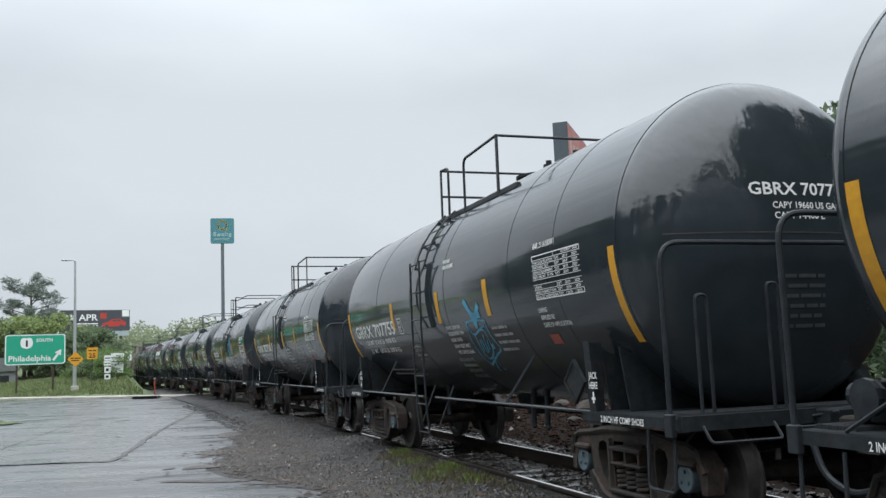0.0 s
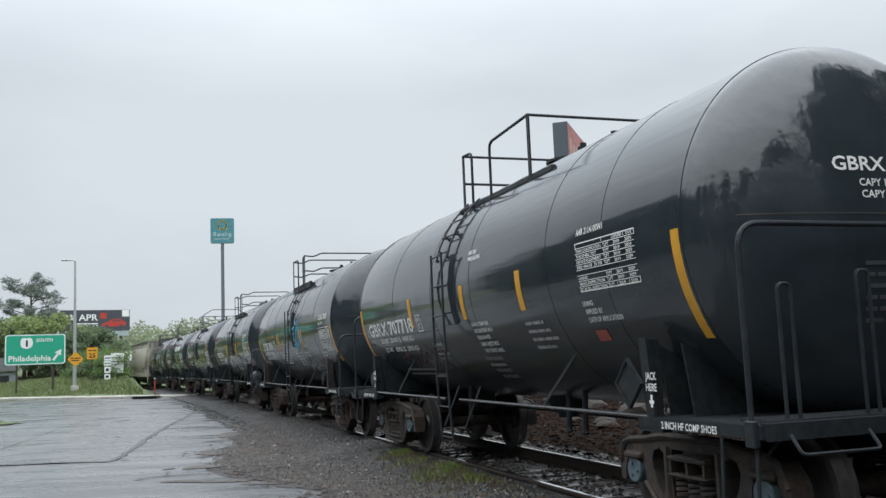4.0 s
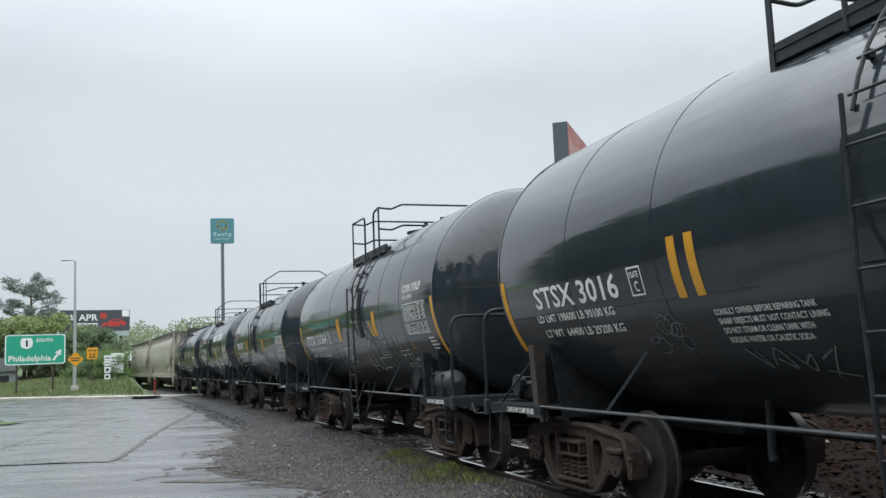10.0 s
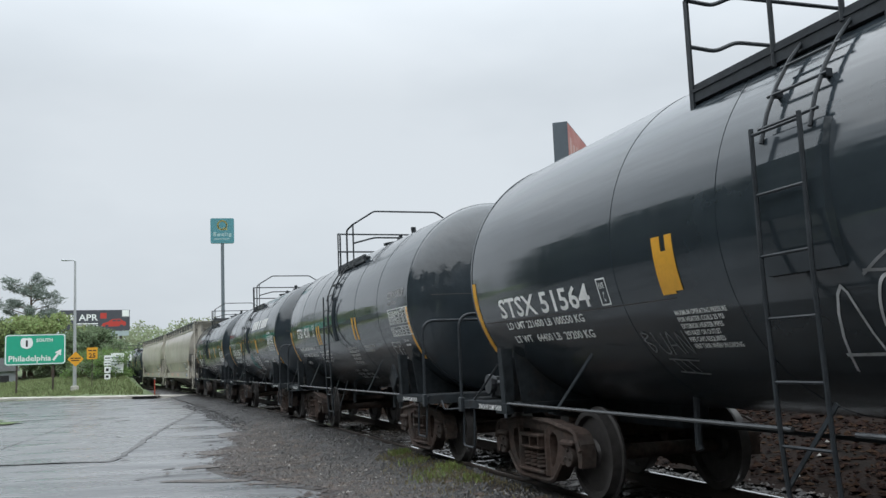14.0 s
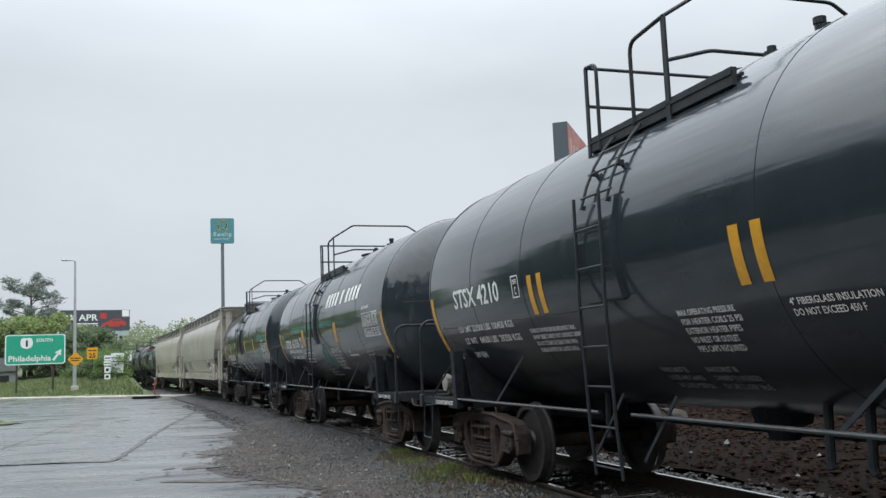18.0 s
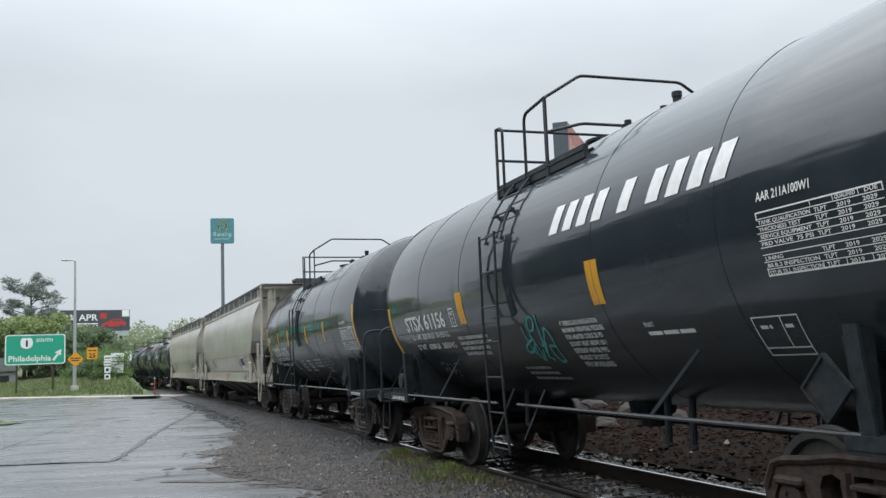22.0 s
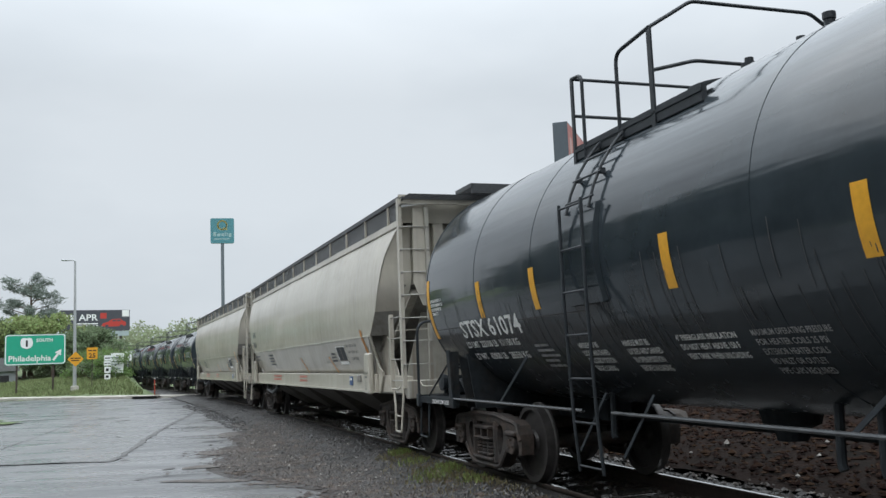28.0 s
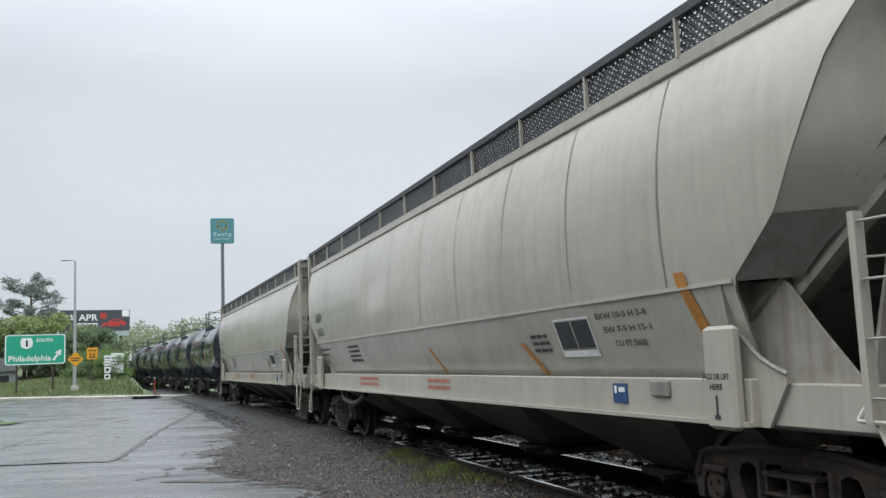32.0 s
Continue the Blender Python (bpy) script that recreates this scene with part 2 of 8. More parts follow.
    def plate(self, outline, y0, y1, m=None):
        """An outline in x and z, thick from y0 to y1."""
        k = len(outline)
        vs = [(x, y0, z) for x, z in outline] + [(x, y1, z) for x, z in outline]
        fs = [tuple(range(k)), tuple(range(2 * k - 1, k - 1, -1))] + [(i, k + i, k + (i + 1) % k, (i + 1) % k) for i in range(k)]
        if m is not None:
            vs = [m @ Vector(p) for p in vs]
        return self.add(vs, fs)

    def mesh(self, name, material, smooth=None):
        me = bpy.data.meshes.new(name)
        me.from_pydata(self.v, [], self.f)
        b = bmesh.new()
        b.from_mesh(me)
        bmesh.ops.recalc_face_normals(b, faces=b.faces)
        b.to_mesh(me)
        b.free()
        if smooth:
            me.polygons.foreach_set("use_smooth", [True] * len(me.polygons))
            me.set_sharp_from_angle(angle=radians(smooth))
        me.materials.append(material)
        return me


def part(name, shape, material, parent=None, label="", smooth=None, at=None):
    """Links a shape as one mesh object, under a thing or a part."""
    ob = new(name, shape.mesh(name, material, smooth) if isinstance(shape, Shape) else shape)
    ob.parent = parent
    if at is not None:
        ob.matrix_basis = at
    return tagged(ob, label) if label else ob


def thing(name, label, category, at=None, group="", kind=""):
    ob = new(name)
    ob.empty_display_size = 0.2
    if at is not None:
        ob.matrix_basis = at
    return tagged(ob, label, category, group, kind)


def arc(cx, cy, r, a0, a1, n):
    return [(cx + r * math.cos(radians(a0 + (a1 - a0) * i / n)), cy + r * math.sin(radians(a0 + (a1 - a0) * i / n))) for i in range(n + 1)]


def bend(pts, r, n=4):
    """Rounds the corners of a line of points."""
    pts = [Vector(p) for p in pts]
    out = [pts[0]]
    for a, b, c in zip(pts, pts[1:], pts[2:]):
        d1, d2 = (a - b), (c - b)
        rr = min(r, d1.length * 0.45, d2.length * 0.45)
        p, q = b + d1.normalized() * rr, b + d2.normalized() * rr
        out += [(p * (1 - t) ** 2 + b * 2 * t * (1 - t) + q * t * t) for t in [i / n for i in range(n + 1)]]
    return out + [pts[-1]]


# ---- lettering ----
TEXTS = {}


def lettered(words):
    """Outline letters as flat triangles, one unit high, from the left end of the base line."""
    if words not in TEXTS:
        cu = bpy.data.curves.new("lettering", "FONT")
        cu.body, cu.resolution_u, cu.offset = words, 2, 0.018
        ob = bpy.data.objects.new("lettering", cu)
        me = bpy.data.meshes.new_from_object(ob)
        vs = [(v.co.x, v.co.y) for v in me.vertices]
        x0, x1 = min(v[0] for v in vs), max(v[0] for v in vs)
        top = max(v[1] for v in vs if True)
        TEXTS[words] = ([((x - x0) / (x1 - x0), y / top) for x, y in vs], [tuple(p.vertices) for p in me.polygons])
        bpy.data.objects.remove(ob)
        bpy.data.curves.remove(cu)
        bpy.data.meshes.remove(me)
    return TEXTS[words]


class Ink(Shape):
    """Flat marks in a plane of u (to the right) and v (up), laid onto a surface by lay(u, v)."""

    def words(self, text, u, v, w, h, slant=0.0):
        vs, fs = lettered(text)
        return self.add([(u + a * w + b * h * slant, v + b * h, 0) for a, b in vs], fs)

    def bar(self, u0, u1, v0, v1, slant=0.0, steps=1):
        for i in range(steps):
            a, b = v0 + (v1 - v0) * i / steps, v0 + (v1 - v0) * (i + 1) / steps
            sa, sb = (a - v0) * slant, (b - v0) * slant
            self.add([(u0 + sa, a, 0), (u1 + sa, a, 0), (u1 + sb, b, 0), (u0 + sb, b, 0)], [(0, 1, 2, 3)])
        return self

    def outline(self, u0, u1, v0, v1, t):
        return self.bar(u0, u1, v0, v0 + t).bar(u0, u1, v1 - t, v1).bar(u0, u0 + t, v0 + t, v1 - t).bar(u1 - t, u1, v0 + t, v1 - t)

    def scrawl(self, pts, w):
        """A brush line through points."""
        pts = [Vector((*p, 0)) for p in pts]
        for a, b in zip(pts, pts[1:]):
            d = (b - a)
            if d.length < 1e-5:
                continue
            s = Vector((-d.y, d.x, 0)).normalized() * w / 2
            e = d.normalized() * w * 0.3
            self.add([a - s - e, b - s + e, b + s + e, a + s - e], [(0, 1, 2, 3)])
        return self

    def dashes(self, u, v, w, h, seed):
        """A line of writing too small to read: a bar for every word."""
        r = random.Random(seed)
        x = u
        while x < u + w - 0.02:
            k = min(r.uniform(1.6, 5.5) * h, u + w - x)
            self.bar(x, x + k, v, v + h * 0.8)
            x += k + h * 0.55
        return self

    def laid(self, lay):
        self.v = [tuple(lay(p[0], p[1])) for p in self.v]
        return self


def spline(pts, n=5):
    """A smooth line through points."""
    out, p = [], [pts[0], *pts, pts[-1]]
    for i in range(1, len(p) - 2):
        for k in range(n):
            t = k / n
            out.append(tuple(0.5 * (2 * b + (c - a) * t + (2 * a - 5 * b + 4 * c - d) * t * t + (3 * b - a - 3 * c + d) * t ** 3)
                             for a, b, c, d in zip(p[i - 1], p[i], p[i + 1], p[i + 2])))
    return out + [pts[-1]]


# ---- ground ----
KERB_A, KERB_B = Vector((-16.6, 54.9)), Vector((-33.2, 65.6))
KERB_DIR = (KERB_B - KERB_A).normalized()
KERB_OUT = Vector((-KERB_DIR.y, KERB_DIR.x))
if KERB_OUT.y < 0:
    KERB_OUT = -KERB_OUT


def behind_kerb(x, y):
    return (Vector((x, y)) - KERB_A).dot(KERB_OUT)


def across(x, y):
    """Distance from the track's centre line, towards the camera's side, and the way along it."""
    s = (y - 8.0) / math.cos(TRACK_TURN)
    for _ in range(4):
        p, a = track(s)
        s += (x - p.x) * -math.sin(a) + (y - p.y) * math.cos(a)
    p, a = track(s)
    return (p.x - x) * math.cos(a) + (p.y - y) * math.sin(a), s


def land(x, y):
    """Height of the open ground."""
    lat, s = across(x, y)
    z = -0.24
    if lat < -1.6:
        z += 0.55 * min(1, (-lat - 1.6) / 5.0) + 0.25 * min(1, max(0, (-lat - 8) / 20))
        z += 0.08 * noise.noise(Vector((x * 0.5, y * 0.5, 3)))
    elif lat > 3.0:
        d = behind_kerb(x, y)
        if d > 0.9:
            z += 0.2 + 2.6 * min(1, (d - 0.9) / 26) ** 1.2 + 0.25 * noise.noise(Vector((x * 0.1, y * 0.1, 7)))
    return z


def sheet(name, xs, ys, height, material, label, kind="structure", keep=None):
    vs, fs = [], []
    for y in ys:
        for x in xs:
            vs.append((x, y, height(x, y)))
    n = len(xs)
    for j in range(len(ys) - 1):
        for i in range(n - 1):
            if keep is None or keep((xs[i] + xs[i + 1]) / 2, (ys[j] + ys[j + 1]) / 2):
                fs.append((j * n + i, j * n + i + 1, (j + 1) * n + i + 1, (j + 1) * n + i))
    return tagged(part(name, Shape().add(vs, fs), material, smooth=60), label, "ground", kind=kind)


def spaced(a, b, n):
    return [a + (b - a) * i / n for i in range(n + 1)]


gx = [-1500, -600, -250, -140] + spaced(-100, 40, 140) + [60, 100, 200, 500, 1500]
gy = [-900, -300, -120, -60, -40] + spaced(-30, 120, 150) + [140, 170, 220, 320, 600, 1800]
sheet("ground", gx, gy, lambda x, y: land(x, y) - (0.3 if -9.2 < across(x, y)[0] < 2.6 and -30 < y < 120 else 0.0), GRASS_GROUND, "green grass verge and open ground", keep=None)


def edge_x(y):
    """The ragged edge between the tarmac and the gravel."""
    pts = [(-40, 2.0), (0, -0.2), (8, -0.7), (12, -1.65), (13, -2.4), (14.4, -3.4), (16, -4.3), (19, -4.7), (25.3, -5.75), (33.5, -7.2), (43.3, -8.8), (53.4, -11.6), (58, -15), (70, -25)]
    for (y0, x0), (y1, x1) in zip(pts, pts[1:]):
        if y <= y1:
            x = x0 + (x1 - x0) * (y - y0) / (y1 - y0)
            return x + 0.35 * noise.noise(Vector((0, y * 0.5, 1))) + 0.18 * noise.noise(Vector((0, y * 1.9, 5)))
    return -25


# tarmac: from the far kerb to the gravel
ys = spaced(-40, 8, 12) + spaced(8.4, 34, 64) + spaced(35, 62, 27)
vs, fs, cols = [], [], 30
for y in ys:
    x1 = edge_x(y)
    for i in range(cols + 1):
        x0 = -17 - max(0, y - 34) * 3.4
        x = x0 + (x1 - x0) * (1 - (1 - i / cols) ** 2.2)
        d = behind_kerb(x, y)
        if d > 0:
            x, y2 = x - KERB_OUT.x * d, y - KERB_OUT.y * d
        else:
            y2 = y
        vs.append((x, y2, -0.2 + 0.003 * noise.noise(Vector((x * 0.35, y2 * 0.35, 2)))))
for j in range(len(ys) - 1):
    fs += [(j * (cols + 1) + i, j * (cols + 1) + i + 1, (j + 1) * (cols + 1) + i + 1, (j + 1) * (cols + 1) + i) for i in range(cols)]
tagged(part("road", Shape().add(vs, fs), ASPHALT, smooth=60), "wet grey tarmac with cracks and puddles", "road", kind="structure")
# a repaved strip, with a tar-dark crack along its edge
PATCH = mat("repaved_wet_asphalt", (0.115, 0.117, 0.12), 0.3, grain=0.14, scale=50, bump=0.0018, bump_scale=50, colour2=(0.16, 0.161, 0.163), patch=0.5, patch_scale=0.8, rough_var=0.16, stretch=(0.35, 1.0, 1.0))
CRACK = mat("tar_filled_crack", (0.075, 0.074, 0.073), 0.55, grain=0.3, scale=20, bump=0.004)
seam_line = [(-30, 19.2), (-14, 18.3), (-8.7, 17.75), (-7.6, 17.8), (-6.8, 17.62), (-6.55, 17.75), (-6.62, 18.2), (-6.85, 19.43), (-7.25, 21.3), (-7.7, 23.26), (-8.2, 25.8), (-8.68, 28.32), (-9.15, 31.0), (-9.6, 33.7), (-10.2, 36.5)]
fine = spline(seam_line, 6)
s = Shape()
k = len(fine)
s.add([(x, y, -0.194) for x, y in fine] + [(min(x, -32.0) if y > 20 else -32.0, y, -0.194) for x, y in fine], [(i, i + 1, k + i + 1, k + i) for i in range(k - 1)])
tagged(part("road_patch", s, PATCH), "paler repaved strip of wet tarmac", "road", kind="structure")


def ragged_strip(name, line, w, z, material, label):
    s = Shape()
    vs = []
    for i, (x, y) in enumerate(line):
        a, b = line[max(0, i - 1)], line[min(len(line) - 1, i + 1)]
        d = Vector((b[0] - a[0], b[1] - a[1])).normalized()
        ww = w * (0.45 + 0.9 * abs(noise.noise(Vector((x * 1.3, y * 1.3, 4)))))
        j = 0.06 * noise.noise(Vector((x * 2.1, y * 2.1, 9)))
        vs += [(x - d.y * (ww / 2 + j), y + d.x * (ww / 2 + j), z), (x + d.y * (ww / 2 - j), y - d.x * (ww / 2 - j), z)]
    s.add(vs, [(2 * i, 2 * i + 1, 2 * i + 3, 2 * i + 2) for i in range(len(line) - 1)])
    return tagged(part(name, s, material), label, "road crack", kind="structure")


ragged_strip("road_crack", spline(seam_line, 12), 0.2, -0.188, CRACK, "dark crack along the repaved strip")
ragged_strip("road_crack", spline([(-9.6, 18.6), (-10.57, 21.5), (-11.32, 24.9), (-12.17, 28.3), (-13.0, 32.6)], 10), 0.07, -0.188, CRACK, "thin dark crack in the tarmac")
PUDDLE = mat("muddy_puddle", (0.06, 0.06, 0.06), 0.22, grain=0.2, scale=4)


def blob(name, cx, cy, rx, ry, turn, z, material, label, category, seed):
    s, n = Shape(), 36
    pts = []
    for i in range(n):
        a = 2 * math.pi * i / n
        r = 1 + 0.38 * noise.noise(Vector((math.cos(a) * 1.6, math.sin(a) * 1.6, seed)))
        x, y = rx * r * math.cos(a), ry * r * math.sin(a)
        pts.append((cx + x * math.cos(turn) - y * math.sin(turn), cy + x * math.sin(turn) + y * math.cos(turn), z))
    s.add(pts, [tuple(range(n))])
    return tagged(part(name, s, material), label, category, kind="structure")


MUD = mat("brown_mud_smear", (0.055, 0.044, 0.037), 0.5, grain=0.6, scale=14, bump=0.012, bump_scale=22, colour2=(0.085, 0.075, 0.067), patch=0.5, patch_scale=3.0, rough_var=0.2)
for x, y, rx, ry, turn, lab in ((-12.7, 33.3, 0.75, 0.2, 0.5, "shallow dark puddle on the tarmac"), (-11.4, 32.0, 0.3, 0.16, 0.9, "narrow dark puddle on the tarmac"), (-7.7, 30.0, 0.36, 0.2, 0.5, "small dark puddle in a pothole"),
                                (-10.2, 41.2, 0.3, 0.2, 0.2, "small dark puddle by the gravel"), (-15.8, 34.4, 1.4, 0.3, 0.3, "long dark puddle along the grass island")):
    blob("puddle", x, y, rx, ry, turn, -0.188, PUDDLE, lab, "puddle", x)
for x, y, rx, ry, turn in ((-5.55, 21.5, 0.3, 0.16, 0.3), (-4.9, 15.95, 0.15, 0.07, 1.1), (-8.72, 24.05, 0.07, 0.08, 0.5), (-6.32, 17.78, 0.09, 0.06, 0.5), (-3.7, 19.6, 0.26, 0.12, -0.3), (-4.95, 21.95, 0.14, 0.1, 0.5), (-3.9, 18.2, 0.16, 0.07, 0.2)):
    blob("pothole", x, y, rx, ry, turn, -0.186, CRACK, "broken dark chip out of the tarmac", "pothole", x)
for x, y, rx, ry, turn in ((-4.2, 16.2, 0.55, 0.3, 0.75), (-4.7, 18.6, 0.5, 0.5, 0.6), (-3.7, 14.05, 0.75, 0.16, -0.25), (-2.78, 13.5, 0.3, 0.1, -0.15), (-5.6, 23.5, 0.35, 0.8, 0.2), (-6.2, 27.5, 0.4, 1.2, 0.2)):
    blob("mud_patch", x, y, rx, ry, turn, -0.191, MUD, "brown mud smeared over the tarmac edge", "mud", y)
ragged_strip("road_crack", spline([(-5.0, 14.57), (-4.62, 14.93), (-4.1, 15.05), (-3.28, 15.33)], 12), 0.09, -0.187, CRACK, "broken edge of the tarmac")
ragged_strip("road_crack", spline([(-2.5, 13.2), (-2.3, 13.05), (-2.1, 13.0)], 8), 0.09, -0.187, CRACK, "broken edge of the tarmac")

blob("verge_island", -18.6, 33.2, 3.7, 1.2, -0.28, -0.15, GRASS_GROUND, "low grassy island edge in the tarmac", "ground", 8)
# gravel between the tarmac and the track, then the ballast bed
def gravel_z(x, y, lat):
    """Height of the gravel: it climbs to the near rail and nearly buries it."""
    t = max(0.0, min(1.0, (2.6 - lat) / 1.5))
    return -0.195 + 0.152 * t * t * (3 - 2 * t) + 0.028 * noise.noise(Vector((x * 1.1, y * 1.1, 3))) * min(1, t * 2 + 0.3) + 0.012 * noise.noise(Vector((x * 6, y * 6, 3)))


vs, fs, cols = [], [], 22
ys = spaced(-30, 8, 19) + spaced(8.3, 34, 86) + spaced(35, 62, 27)
for y in ys:
    p = across(edge_x(y), y)
    s0 = p[1]
    a = Vector((edge_x(y) - 0.35, y, -0.19))
    b = on_track(s0, 0.83, -0.17)
    for i in range(cols + 1):
        f = i / cols
        q = a.lerp(b, f)
        q.z = -0.216 + (gravel_z(q.x, q.y, across(q.x, q.y)[0]) + 0.216) * min(1, f * 5)
        vs.append(tuple(q))
for j in range(len(ys) - 1):
    fs += [(j * (cols + 1) + i, j * (cols + 1) + i + 1, (j + 1) * (cols + 1) + i + 1, (j + 1) * (cols + 1) + i) for i in range(cols)]
tagged(part("gravel_verge", Shape().add(vs, fs), GRAVEL, smooth=60), "wet dark gravel and dirt beside the track", "gravel", kind="structure")
vs, fs = [], []
ss, ls = spaced(-10, 70, 240), spaced(0.83, 2.15, 6)
for s_ in ss:
    for k, l_ in enumerate(ls):
        l2 = l_ + (0.25 * noise.noise(Vector((s_ * 0.9, 2, 2))) + 0.12 * noise.noise(Vector((s_ * 3.1, 5, 2)))) * (k / 6)
        q = on_track(s_, l2)
        vs.append((q.x, q.y, gravel_z(q.x, q.y, l2) + (0.006 if k < 6 else -0.004)))
for j in range(len(ss) - 1):
    fs += [(j * 7 + i, j * 7 + i + 1, (j + 1) * 7 + i + 1, (j + 1) * 7 + i) for i in range(6)]
# shade beside the train put into this strip's colour, on top of grease
SHADED_GREASE = mat("shaded_greasy_dirt", (0.018, 0.0165, 0.0155), 0.6, grain=0.5, scale=25, bump=0.03, bump_scale=18, rough_var=0.2, patch_scale=0.9)
tagged(part("ballast_shoulder", Shape().add(vs, fs), SHADED_GREASE, smooth=60), "greasy dirt along the near rail, darkened with the train's shade", "gravel", kind="structure")
vs, fs = [], []
ss, ls = spaced(-26, 60, 215) + spaced(62, 200, 69), spaced(1.5, -2.2, 15)
for s_ in ss:
    for l_ in ls:
        q = on_track(s_, l_)
        vs.append((q.x, q.y, -0.195 - (0.03 if abs(l_) > 1.3 else 0) + 0.03 * noise.noise(Vector((q.x * 3, q.y * 3, 1)))))
for j in range(len(ss) - 1):
    fs += [(j * 16 + i, j * 16 + i + 1, (j + 1) * 16 + i + 1, (j + 1) * 16 + i) for i in range(15)]
bed = tagged(part("track_bed", Shape().add(vs, fs), BALLAST, smooth=60), "dirty wet ballast under the rails", "track bed", kind="structure")
vs, fs = [], []
ss, ls = spaced(-20, 60, 160), spaced(-1.9, -9.5, 19)
for s_ in ss:
    for l_ in ls:
        q = on_track(s_, l_)
        vs.append((q.x, q.y, land(q.x, q.y) + 0.035 + 0.05 * noise.noise(Vector((q.x * 2, q.y * 2, 8)))))
for j in range(len(ss) - 1):
    fs += [(j * 20 + i, j * 20 + i + 1, (j + 1) * 20 + i + 1, (j + 1) * 20 + i) for i in range(19)]
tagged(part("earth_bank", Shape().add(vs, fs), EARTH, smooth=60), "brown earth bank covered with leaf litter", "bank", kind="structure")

# rails with head, web and foot
RAIL = [(-0.07, -0.172), (0.07, -0.172), (0.07, -0.158), (0.012, -0.145), (0.009, -0.045), (0.036, -0.035), (0.036, -0.006), (0.026, 0.0), (-0.026, 0.0), (-0.036, -0.006), (-0.036, -0.035), (-0.009, -0.045), (-0.012, -0.145), (-0.07, -0.158)]
for lat, name in ((0.755, "near"), (-0.755, "far")):
    vs, n = [], len(RAIL)
    steps = spaced(-26, 200, 150)
    for s_ in steps:
        vs += [tuple(on_track(s_, lat + y, z)) for y, z in RAIL]
    s = Shape().add(vs, [(i * n + k, i * n + (k + 1) % n, (i + 1) * n + (k + 1) % n, (i + 1) * n + k) for i in range(len(steps) - 1) for k in range(n)])
    rail = tagged(part("rail", s, RAIL_SIDE), "rusty steel rail with a polished head", "rail", kind="structure")
    hd = Shape()
    vs = []
    for s_ in steps:
        vs += [tuple(on_track(s_, lat - 0.024, 0.0025)), tuple(on_track(s_, lat + 0.024, 0.0025))]
    hd.add(vs, [(2 * i, 2 * i + 1, 2 * i + 3, 2 * i + 2) for i in range(len(steps) - 1)])
    part("rail_head", hd, RAIL_TOP, rail, "bright worn running surface")

# kerb and path
kerb = Shape()
c0, c1 = KERB_A - KERB_DIR * 1.5, KERB_B + KERB_DIR * 60
n = 34
vs = []
for i in range(n + 1):
    p = c0.lerp(c1, i / n)
    if i == 0:
        p = p + KERB_OUT * 0.4
    o = KERB_OUT
    for d, z in ((-0.02, -0.22), (0.0, -0.06), (0.03, -0.045), (0.2, -0.04), (1.3, -0.03), (1.3, -0.25)):
        vs.append((p.x + o.x * d, p.y + o.y * d, z))
kerb.add(vs, [(i * 6 + k, i * 6 + k + 1, (i + 1) * 6 + k + 1, (i + 1) * 6 + k) for i in range(n) for k in range(5)] + [(0, 1, 2, 3, 4, 5)])
tagged(part("kerb", kerb, CONCRETE), "pale concrete kerb and path along the road", "kerb", kind="structure")
drain = thing("storm_drain", "dark storm drain opening in the kerb", "drain", Matrix.Translation((-18.6, 56.05, -0.12)) @ Matrix.Rotation(math.atan2(KERB_DIR.y, KERB_DIR.x), 4, "Z"))
part("slot", Shape().box(-1.0, 1.0, 0.0, 0.25, -0.08, 0.08), CRACK, drain, "dark slot")
part("cover", Shape().box(-1.2, 1.2, -0.1, 0.5, 0.08, 0.12, bevel=0.01), CONCRETE, drain)
blob("grass_island", -20.0, 33.4, 4.0, 1.1, 0.12, -0.12, GRASS_GROUND, "small grassy island in the tarmac", "grass", 8)

# ---- signs and lamp ----
SIGN_GREEN = mat("green_sign_sheeting", (0.02, 0.36, 0.23), 0.35, grain=0.06, scale=3)
SIGN_WHITE = mat("white_sign_sheeting", (0.8, 0.82, 0.82), 0.4, grain=0.05, scale=3)
SIGN_YELLOW = mat("amber_sign_sheeting", (0.72, 0.34, 0.02), 0.4, grain=0.06, scale=3)
SIGN_BLACK = mat("black_sign_paint", (0.015, 0.015, 0.017), 0.5)
POST_BROWN = mat("weathered_steel_post", (0.05, 0.035, 0.03), 0.7, grain=0.3, scale=9, colour2=(0.16, 0.08, 0.04), patch=0.6, patch_scale=1.5)
POST_GREY = mat("galvanised_pole", (0.42, 0.44, 0.45), 0.45, metal=0.5, grain=0.1, scale=3)


def facing(x, y, z=0.0):
    """A pose at a place, whose -y looks to the camera's stand."""
    return Matrix.Translation((x, y, z)) @ Matrix.Rotation(math.atan2(-x, y), 4, "Z")


def flat(s, depth, dz=0.0):
    """Stands flat marks upright, depth metres before the origin."""
    s.v = [(p[0], -depth, p[1] + dz) for p in s.v]
    return s


def round_rect(w, h, r, n=4):
    pts = []
    for cx, cz, a in ((w / 2 - r, h / 2 - r, 0), (-w / 2 + r, h / 2 - r, 90), (-w / 2 + r, -h / 2 + r, 180), (w / 2 - r, -h / 2 + r, 270)):
        pts += arc(cx, cz, r, a, a + 90, n)
    return pts


